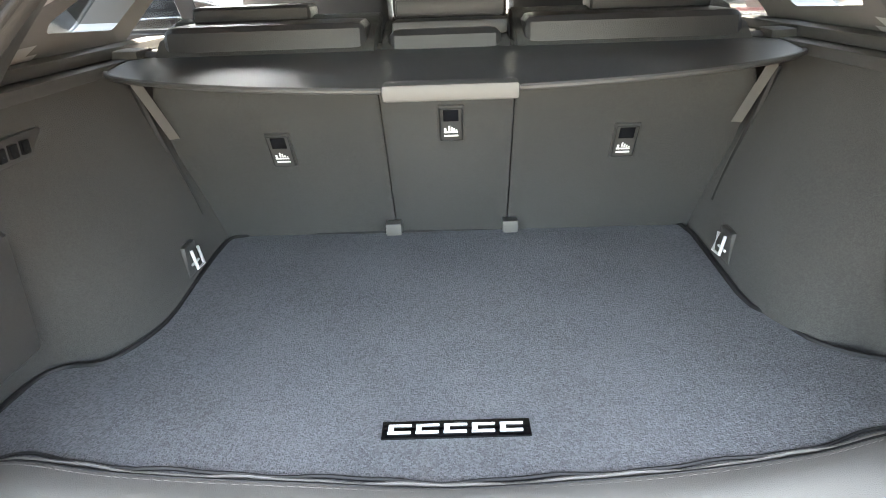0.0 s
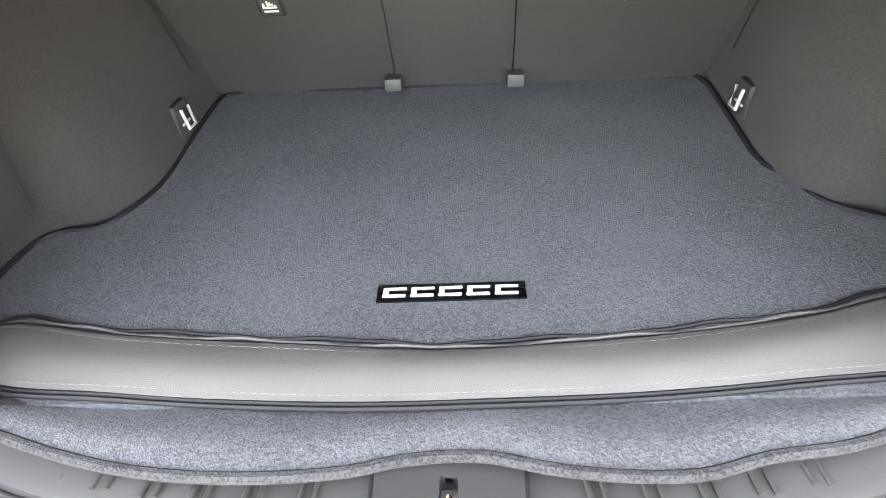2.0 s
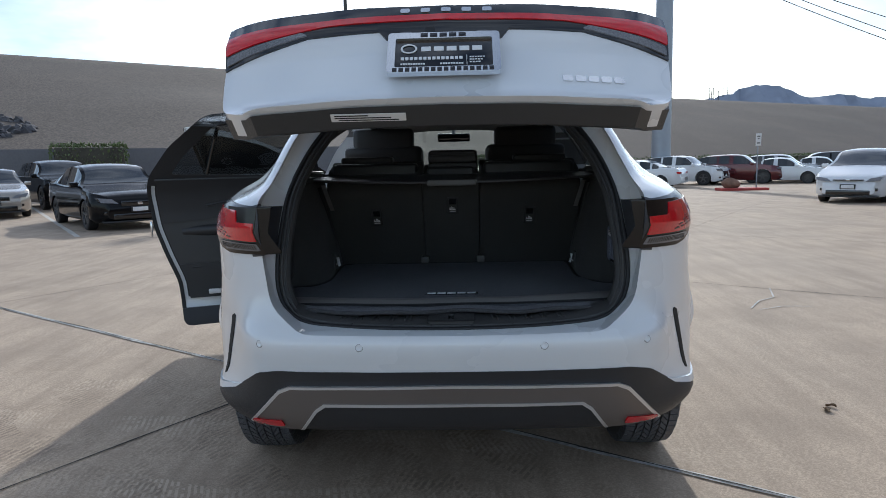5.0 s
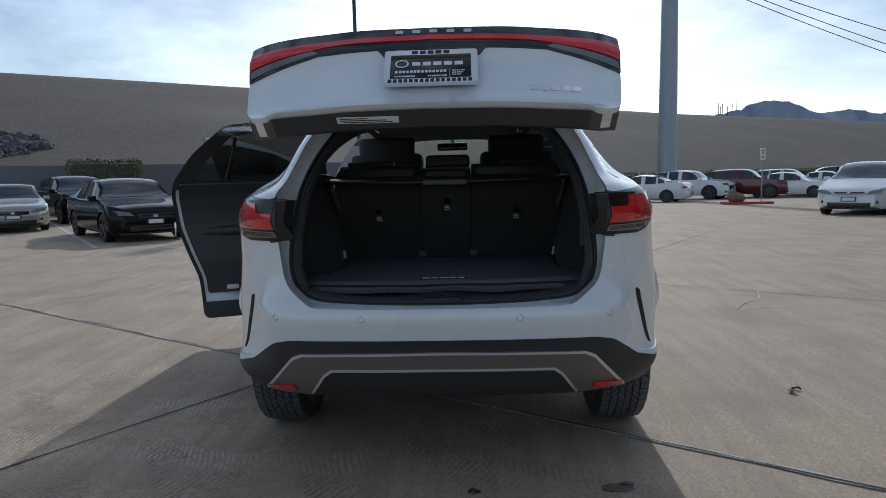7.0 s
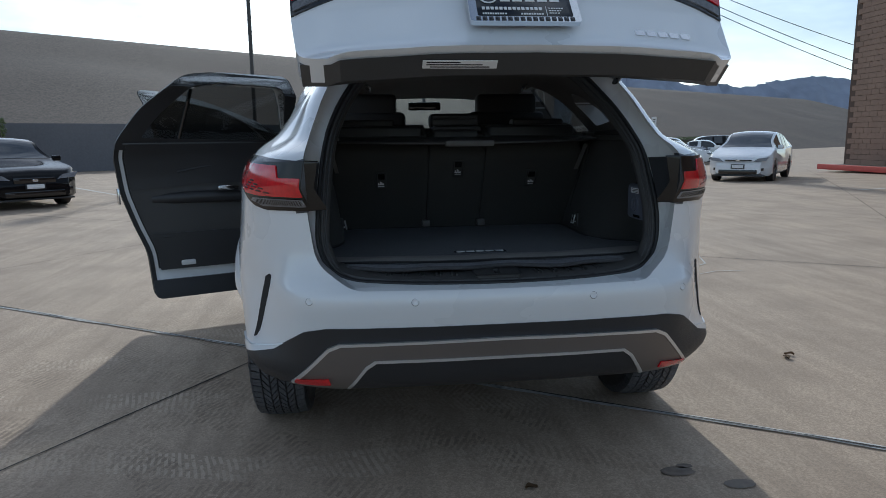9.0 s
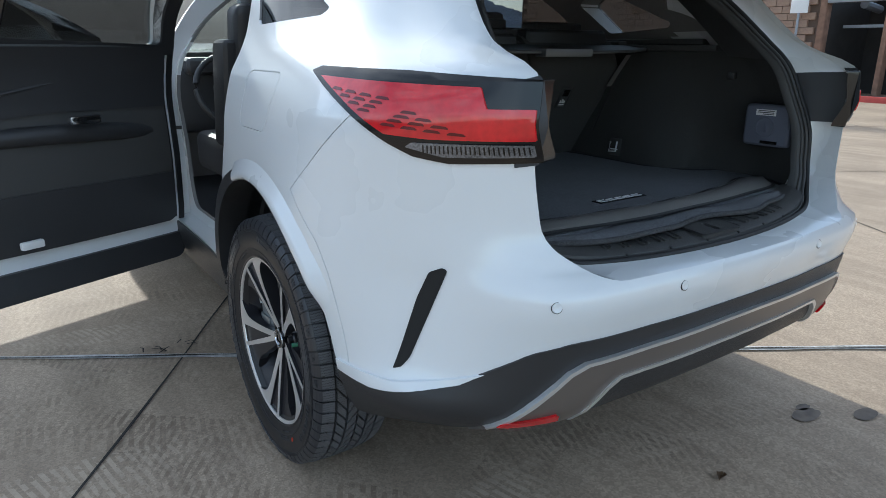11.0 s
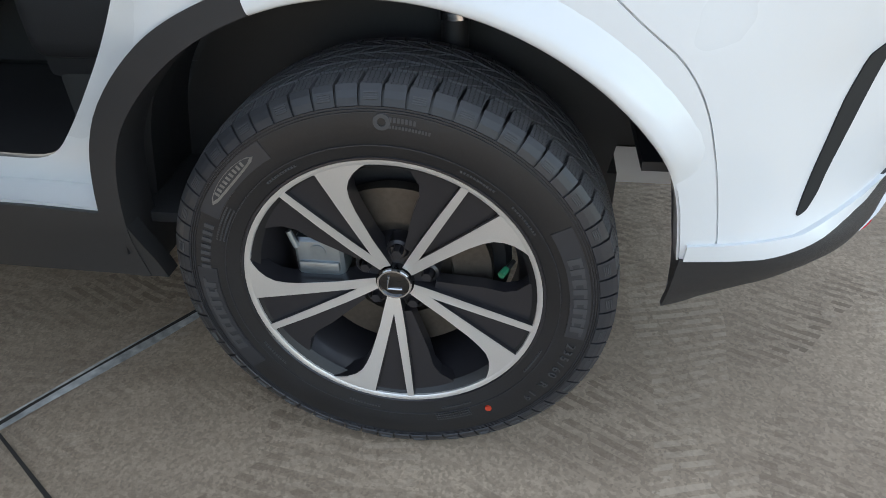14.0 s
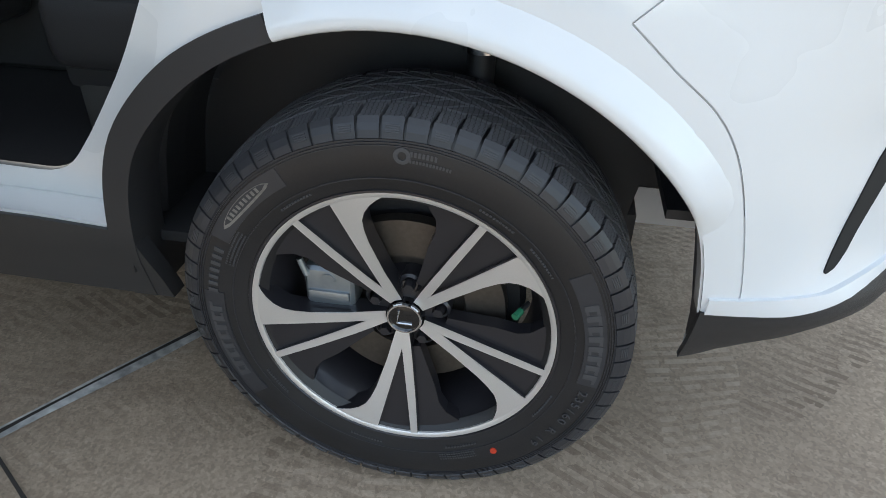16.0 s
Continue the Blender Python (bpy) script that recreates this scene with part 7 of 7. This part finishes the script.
tagged(part("boulder", bm, BOULDER, None, at=pose(11.75, 27.2, gz + 0.30)), "brown boulder on the red island", "boulder")

# ---- dry leaves on the concrete ----
DRY_LEAF = surface("dry_leaf", (0.16, 0.10, 0.05), 0.8, spread=0.3, grain=60)
for x, y, turn, size in ((0.117, 0.114, 20, 0.045), (1.94, 1.31, 75, 0.06), (1.99, 1.36, 130, 0.045)):
    bm = bmesh.new()
    rows = []
    for i in range(7):
        t = i / 6
        w = size * 0.35 * math.sin(math.pi * min(max(t, 0.03), 0.97)) ** 0.8
        rows.append([bm.verts.new((size * (t - 0.5) * 2 * 0.6, sx * w, 0.004 + 0.010 * abs(sx) + 0.006 * math.sin(t * 5))) for sx in (-1, 0, 1)])
    for r0, r1 in zip(rows, rows[1:]):
        for j in range(2):
            bm.faces.new((r0[j], r0[j + 1], r1[j + 1], r1[j]))
    bmesh.ops.solidify(bm, geom=bm.faces[:], thickness=0.001)
    tagged(part("leaf", bm, DRY_LEAF, None, at=pose(x, y, 0.001, 0, 0, turn)), "small curled dry brown leaf on the concrete", "leaf", "fallen leaves")

# ---- block building with its loading door, behind a red kerb ----
building = tagged(empty("wall_building"), "tan split-block building wall with a dark loading door", "wall", kind="structure")
BX = 18.4
part("backing", block(BX + 0.03, BX + 0.5, 9.3, 22, -0.1, 7.0), MORTAR, building)
part("backing", block(BX + 0.03, BX + 0.5, -16, 6.0, -0.1, 7.0), MORTAR, building)
part("backing", block(BX + 0.03, BX + 0.5, 6.0, 9.3, 3.0, 7.0), MORTAR, building)
# room panels coloured near-black for the shaded depth of the opening
part("dock_room", block(BX + 3.0, BX + 3.1, 5.5, 9.8, -0.1, 3.2), DOCK_SHADE, building)
part("dock_room", block(BX + 0.4, BX + 3.1, 9.3, 9.4, -0.1, 3.2), DOCK_SHADE, building)
part("dock_room", block(BX + 0.4, BX + 3.1, 5.9, 6.0, -0.1, 3.2), DOCK_SHADE, building)
part("door_post", block(BX - 0.05, BX + 0.25, 9.12, 9.30, 0, 3.1, 0.01), BOULDER, building, "brown steel door post")
part("door_post", block(BX - 0.05, BX + 0.25, 7.45, 7.58, 0, 3.1, 0.01), BOULDER, building, "brown steel door post")
part("lintel", block(BX - 0.04, BX + 0.30, 6.0, 9.3, 2.55, 2.75, 0.01), STEEL, building, "grey steel lintel")
for k in range(4):
    part("duct", tube([(BX + 1.2, 6.3 + 0.8 * k, 2.45 + 0.1 * (k % 2)), (BX + 2.4, 6.4 + 0.8 * k, 2.45)], 0.12, 10), STEEL, building)
part("shelf_rail", block(BX + 0.8, BX + 0.86, 7.6, 9.0, 1.9, 1.98), STEEL, building)
wall_sign = tagged(empty("wall_sign", pose(BX - 0.3, 9.75, 0)), "small white sign on a grey post", "sign")
part("post", tube([(0, 0, 0), (0, 0, 2.3)], 0.035, 8), STEEL, wall_sign)
part("board", block(-0.02, 0.0, -0.25, 0.25, 2.3, 2.75, 0.005), WHITE_LABEL, wall_sign)
kerb_me = block(17.30, 17.50, -16, 22, -0.05, 0.15, 0.02)
tagged(part("kerb", kerb_me, RED_KERB, None), "red painted kerb beside the building", "kerb", kind="structure")
part("planting_strip", block(17.50, BX + 0.03, -16, 22, -0.06, 0.12, 0.01), GRAVEL, building)
# courses of blocks
random.seed(3)
brick = bmesh.new()
bmesh.ops.create_cube(brick, size=1, matrix=Matrix.Diagonal((0.10, 0.392, 0.190, 1)))
bmesh.ops.bevel(brick, geom=brick.edges[:], offset=0.008, segments=1, affect="EDGES")
brick_me = bpy.data.meshes.new("block")
brick.to_mesh(brick_me)
brick.free()
finish(brick_me, TAN_BLOCK)
rest = []
near_count = 0
for row in range(34):
    z = 0.22 + 0.2 * row
    for col in range(60):
        y = -15.6 + 0.4 * col + (0.2 if row % 2 else 0)
        rest.append((y, z))
    for col in range(80):
        y = 9.6 + 0.4 * col + (0.2 if row % 2 else 0)
        if 9.4 < y < 17 and z < 3.4 and near_count < 300:
            ob = new("block", brick_me)
            ob.parent = building
            ob.matrix_basis = pose(BX + random.uniform(-0.006, 0.006), y, z)
            near_count += 1
        elif y < 21.8:
            rest.append((y, z))
rest = [p for p in rest if not (5.7 < p[0] < 9.5 and p[1] < 3.0)]
v, f = [], []
for y, z in rest:
    b = len(v)
    x = BX + random.uniform(-0.006, 0.006)
    v += [(x + dx, y + dy, z + dz) for dx in (-0.05, 0.05) for dy in (-0.196, 0.196) for dz in (-0.095, 0.095)]
    f += [(b, b + 1, b + 3, b + 2), (b + 4, b + 6, b + 7, b + 5), (b, b + 4, b + 5, b + 1), (b + 2, b + 3, b + 7, b + 6), (b, b + 2, b + 6, b + 4), (b + 1, b + 5, b + 7, b + 3)]
me = bpy.data.meshes.new("blockwork")
me.from_pydata(v, [], f)
bw = piece("blockwork", me, TAN_BLOCK, building, "tan split-face blocks")
bw["kind"] = "stuff"
# shrub by the kerb
random.seed(9)
shrub = tagged(empty("shrub", pose(17.95, 10.6, 0.1)), "small dark dry shrub beside the red kerb", "shrub")
tw = bmesh.new()
for i in range(16):
    a, e = random.uniform(0, 6.28), random.uniform(0.5, 1.4)
    tube([(0, 0, 0), (0.14 * math.cos(a), 0.14 * math.sin(a), 0.30 * e), (0.26 * math.cos(a + 0.3), 0.26 * math.sin(a + 0.3), 0.5 * e)], 0.012, 5, tw, 0.004)
part("stem", tw, DARK_LEAF, shrub)
v, f = [], []
for i in range(700):
    d = Vector((random.gauss(0, 1), random.gauss(0, 1), random.gauss(0, 1))).normalized() * random.uniform(0.18, 0.36)
    m = Matrix.Translation((d.x, d.y, 0.42 + d.z)) @ Euler((random.uniform(0, 6), random.uniform(0, 6), 0)).to_matrix().to_4x4()
    b = len(v)
    s = random.uniform(0.02, 0.045)
    v += [m @ Vector(p) for p in ((-s, 0, 0), (0, -s * 0.5, 0), (s, 0, 0), (0, s * 0.5, 0))]
    f.append((b, b + 1, b + 2, b + 3))
me = bpy.data.meshes.new("leaves")
me.from_pydata([tuple(p) for p in v], [], f)
piece("leaves", me, DARK_LEAF, shrub)

# ---- parked cars ----
def paint(name, colour, metal=0.0):
    return surface(name, colour, 0.25, metal=metal, spread=0.04, grain=300, coat=1.0, rough_spread=0.03)


WHITE = paint("white_car_paint", (0.72, 0.73, 0.74))
SILVER = paint("silver_car_paint", (0.42, 0.42, 0.43), 0.5)
CHAMPAGNE = paint("champagne_car_paint", (0.40, 0.36, 0.31), 0.5)
BLACK = surface("black_car_paint", (0.006, 0.006, 0.007), 0.10, spread=0.04, grain=300, coat=0.0, rough_spread=0.02)
BLACK.node_tree.nodes["Principled BSDF"].inputs["Specular IOR Level"].default_value = 0.2
DARK_RED = paint("dark_red_car_paint", (0.095, 0.004, 0.009), 0.4)
CAR_GLASS = surface("dark_car_glass", (0.02, 0.024, 0.027), 0.05, spread=0.1, coat=1.0, rough_spread=0.02)
CAR_GLASS.node_tree.nodes["Principled BSDF"].inputs["Specular IOR Level"].default_value = 0.5
CAR_GLASS.node_tree.nodes["Principled BSDF"].inputs["Coat Weight"].default_value = 0.8
HEAD_LENS = surface("headlamp_lens", (0.20, 0.23, 0.28), 0.12, metal=0.2, spread=0.3, grain=30, coat=1.0)

# (share of length from the nose, waist height, roof height, half width at roof share) in shares of height
SHAPES = {
    "suv": ((0.0, 0.36, 0.36), (0.02, 0.55, 0.55), (0.06, 0.60, 0.60), (0.24, 0.66, 0.66), (0.30, 0.67, 0.70), (0.43, 0.67, 0.965), (0.55, 0.67, 1.0), (0.80, 0.68, 0.97), (0.90, 0.69, 0.90), (0.965, 0.70, 0.72), (0.985, 0.62, 0.62), (1.0, 0.40, 0.40)),
    "sedan": ((0.0, 0.36, 0.36), (0.02, 0.50, 0.50), (0.06, 0.55, 0.55), (0.24, 0.64, 0.64), (0.29, 0.66, 0.68), (0.43, 0.66, 0.97), (0.53, 0.66, 1.0), (0.66, 0.67, 0.96), (0.82, 0.70, 0.74), (0.96, 0.70, 0.70), (0.985, 0.60, 0.60), (1.0, 0.40, 0.40)),
    "hatch": ((0.0, 0.32, 0.32), (0.02, 0.46, 0.46), (0.06, 0.52, 0.52), (0.18, 0.62, 0.62), (0.23, 0.64, 0.66), (0.44, 0.64, 0.97), (0.54, 0.64, 1.0), (0.78, 0.66, 0.92), (0.93, 0.68, 0.76), (0.975, 0.66, 0.68), (0.99, 0.55, 0.55), (1.0, 0.38, 0.38)),
}


def spoke(bm, angle, r0, r1, w0, w1, x0, x1, deep, lean=0.0):
    """A tapered arm in the wheel's plane, its face from x0 at the hub to x1 at the rim."""
    steps = 8
    rows = []
    for i in range(steps + 1):
        t = i / steps
        r, w = r0 + (r1 - r0) * t, w0 + (w1 - w0) * t ** 1.9
        a = radians(angle + lean * (1 - t))
        c, s = math.cos(a), math.sin(a)
        face = x0 + (x1 - x0) * t ** 0.8
        row = []
        for side, d in ((-1, deep), (-0.92, 0.002), (-0.8, 0), (0.8, 0), (0.92, 0.002), (1, deep)):
            off = side * w / 2
            row.append(bm.verts.new((face + d, -(c * r - s * off), s * r + c * off)))
        rows.append(row)
    for a, b in zip(rows, rows[1:]):
        for j in range(5):
            bm.faces.new((a[j], a[j + 1], b[j + 1], b[j]))
        bm.faces.new((a[5], a[0], b[0], b[5]))
    bm.faces.new(rows[0])
    bm.faces.new(rows[-1][::-1])


def car_wheel(parent, x, y, r, side):
    w = empty("wheel", pose(x, y, r, 0, 0, 0 if side < 0 else 180), parent)
    part("tyre", turned([(0.10, r * 0.62), (-0.095, r * 0.66), (-0.11, r * 0.80), (-0.10, r * 0.95), (-0.08, r), (0.08, r), (0.10, r * 0.95)], 28), RUBBER, w)
    rim = turned([(-0.085, 0.0), (-0.085, r * 0.14), (-0.05, r * 0.18), (-0.045, r * 0.60), (-0.10, r * 0.64), (-0.10, r * 0.68)], 28)
    part("rim", rim, RIM_DARK, w)
    sp = bmesh.new()
    for k in range(5):
        spoke(sp, 72 * k + 18, 0.02, r * 0.66, r * 0.14, r * 0.16, -0.085, -0.10, 0.03)
    part("spoke_set", sp, HANDLE_GREY, w)


def parked_car(shape, size, colour, at, heading, label):
    """A parked car with its nose along heading (degrees from +y, anticlockwise)."""
    length, width, height = size
    root = tagged(empty("car", pose(at[0], at[1], ground_z(*at), 0, 0, heading)), label, "car", "parked cars")
    table = SHAPES[shape]
    waist = curve_of(*[(s, w) for s, w, _ in table])
    roof = curve_of(*[(s, r) for s, _, r in table])
    n = 44
    rows = []
    for i in range(n + 1):
        s = i / n
        y = length / 2 - s * length
        end = 1 - 0.30 * (1 - soft_step(0.0, 0.09, s)) - 0.24 * soft_step(0.93, 1.0, s)
        hw = width / 2 * end
        zw, zr = waist(s) * height, roof(s) * height
        low = height * (0.13 + 0.05 * (1 - soft_step(0, 0.05, s)) + 0.06 * soft_step(0.95, 1, s))
        inner = hw * (0.90 - 0.16 * soft_step(0.0, 0.30, zr - zw))
        mid = low + (zw - low) * 0.55
        half = [(0, low), (hw * 0.90, low), (hw * 0.985, low + 0.12 * (zw - low)), (hw, mid), (hw * 0.965, zw - 0.03), (hw * 0.93, zw), (inner + (hw * 0.93 - inner) * 0.12, zw + (zr - zw) * 0.86), (inner * 0.92, zr - 0.030 * soft_step(0.0, 0.2, zr - zw) - 0.008), (inner * 0.5, zr - 0.004), (0, zr + 0.004)]
        ring = [(-x, y, z) for x, z in half] + [(x, y, z) for x, z in half[-2:0:-1]]
        rows.append(ring)
    m = len(rows[0])
    body_f, glass_f = [], []
    for i in range(n):
        s = (i + 0.5) / n
        tall = (roof(s) - waist(s)) * height
        for j in range(m):
            k = (j + 1) % m
            face = (i * m + j, i * m + k, (i + 1) * m + k, (i + 1) * m + j)
            side_pane = j in (5, m - 6) and tall > 0.16 and not any(abs(s - p) < 0.014 for p in (0.545, 0.70))
            screen = j in (6, 7, 8, 9, 10, 11) and (s < 0.45 and tall > 0.06 or s > (0.79 if shape != "sedan" else 0.66) and tall > 0.07) and j not in (6, m - 7)
            (glass_f if side_pane or screen else body_f).append(face)
    body_f += [tuple(range(m - 1, -1, -1)), tuple(n * m + j for j in range(m))]
    verts = [v for r in rows for v in r]
    r = height * (0.235 if shape == "suv" else 0.222)
    fw, rw = length / 2 - length * 0.195, -length / 2 + length * 0.20
    full = solid(verts, body_f + glass_f)
    for wy in (fw, rw):
        full = cut(full, prism([(wy + (r + 0.05) * math.cos(a), r + (r + 0.05) * math.sin(a)) for a in np.linspace(0, 2 * math.pi, 25)[:-1]], (0, 0, 0), (0, 1, 0), (0, 0, 1), (1, 0, 0), -width, width))
    piece("body", full, colour, root, angle=40)
    groups = {}
    for face in glass_f:
        i, j = face[0] // m, face[0] % m
        s = (i + 0.5) / n
        key = ("windscreen" if s < 0.45 else "rear_window") if j not in (5, m - 6) else ("side_window", j, (s > 0.545) + (s > 0.70))
        groups.setdefault(key, []).append(face)
    for key, faces in groups.items():
        used = sorted({k for f in faces for k in f})
        at_ = {k: q for q, k in enumerate(used)}
        gm_ = bpy.data.meshes.new("pane")
        gm_.from_pydata([(verts[k][0] * 1.006, verts[k][1], verts[k][2] + 0.004) for k in used], [], [tuple(at_[k] for k in f) for f in faces])
        piece(key if isinstance(key, str) else key[0], gm_, CAR_GLASS, root, angle=40)
    part("underbody", block(-width * 0.38, width * 0.38, -length * 0.42, length * 0.42, r * 0.55, r * 1.9), CLADDING, root)
    for wy in (fw, rw):
        for side in (-1, 1):
            car_wheel(root, side * (width / 2 - 0.12), wy, r, side)
    nose, tail = length / 2, -length / 2
    zl = height * (0.50 if shape == "suv" else 0.44)
    for side in (-1, 1):
        piece("headlamp", prism(rounded([(side * width * 0.23, zl - 0.05), (side * width * 0.42, zl - 0.02), (side * width * 0.455, zl + 0.085), (side * width * 0.30, zl + 0.045)], 0.01), (0, 0, 0), (1, 0, 0), (0, 0, 1), (0, 1, 0), nose - 0.50, nose - 0.03), HEAD_LENS, root, "clear headlamp")
        piece("tail_lamp", prism(rounded([(side * width * 0.25, zl + 0.10), (side * width * 0.44, zl + 0.10), (side * width * 0.45, zl + 0.20), (side * width * 0.27, zl + 0.19)], 0.01), (0, 0, 0), (1, 0, 0), (0, 0, 1), (0, 1, 0), tail + 0.03, tail + 0.26), RED_LENS, root, "red tail lamp")
        part("wing_mirror", block(min(side * width * 0.47, side * width * 0.56), max(side * width * 0.47, side * width * 0.56), length * 0.17, length * 0.205, height * 0.64, height * 0.72, 0.025), colour, root)
        part("fog_lamp", block(side * width * 0.36 - 0.05, side * width * 0.36 + 0.05, nose - 0.20, nose - 0.045, height * 0.24, height * 0.29, 0.01), GLOSS_BLACK, root)
    g0, g1 = {"suv": (0.30, 0.47), "sedan": (0.36, 0.44), "hatch": (0.425, 0.447)}[shape]
    part("grille", block(-width * 0.21, width * 0.21, nose - 0.15, nose + 0.010, height * g0, height * g1, 0.02), GLOSS_BLACK, root, "dark grille")
    part("grille_emblem", block(-0.05, 0.05, nose + 0.004, nose + 0.020, height * (g0 + g1) / 2 - 0.03, height * (g0 + g1) / 2 + 0.03, 0.02, 3), CHROME, root)
    part("lower_grille", block(-width * 0.30, width * 0.30, nose - 0.15, nose + 0.006, height * 0.17, height * 0.255, 0.02), GLOSS_BLACK, root)
    part("front_lip", block(-width * 0.40, width * 0.40, nose - 0.30, nose - 0.035, height * 0.125, height * 0.15, 0.01), CLADDING, root)
    plate_ = part("number_plate", block(-0.155, 0.155, nose + 0.012, nose + 0.024, height * 0.285, height * 0.345, 0.004), WHITE_LABEL, root)
    part("plate_frame", block(-0.185, 0.185, nose - 0.02, nose + 0.016, height * 0.272, height * 0.358, 0.006), RUBBER_TRIM, plate_)
    return root


parked_car("sedan", (4.55, 1.80, 1.43), BLACK, (-8.4, 13.5), 180 + 43, "glossy black sedan parked in a stall")
parked_car("suv", (4.40, 1.80, 1.62), BLACK, (-14.0, 20.6), 180 + 46, "black compact SUV parked beside the block wall")
parked_car("sedan", (4.52, 1.83, 1.37), CHAMPAGNE, (-13.9, 17.0), 180 + 38, "champagne coupe parked beside the block wall")
parked_car("hatch", (4.48, 1.75, 1.49), WHITE, (11.9, 17.7), 180 - 42, "white hybrid hatchback standing on the concrete")
parked_car("sedan", (4.85, 1.82, 1.45), WHITE, (9.4, 33.6), 58, "white sedan parked with its tail towards the lot")
parked_car("suv", (4.85, 1.92, 1.68), WHITE, (12.9, 37.0), 180 + 52, "white SUV parked in the far row")
parked_car("suv", (4.88, 1.90, 1.69), DARK_RED, (16.3, 37.6), 180 + 58, "dark red SUV parked in the far row")
parked_car("suv", (4.70, 1.85, 1.64), SILVER, (19.6, 39.2), 180 + 56, "silver SUV parked in the far row")
parked_car("sedan", (4.70, 1.83, 1.45), WHITE, (18.4, 36.6), 180 + 56, "white sedan parked in the far row")
parked_car("sedan", (4.70, 1.83, 1.45), WHITE, (22.4, 40.2), 180 + 56, "white sedan parked in the far row")
parked_car("suv", (4.90, 1.95, 1.75), BLACK, (25.8, 43.5), 180 + 70, "black SUV parked in the far row")
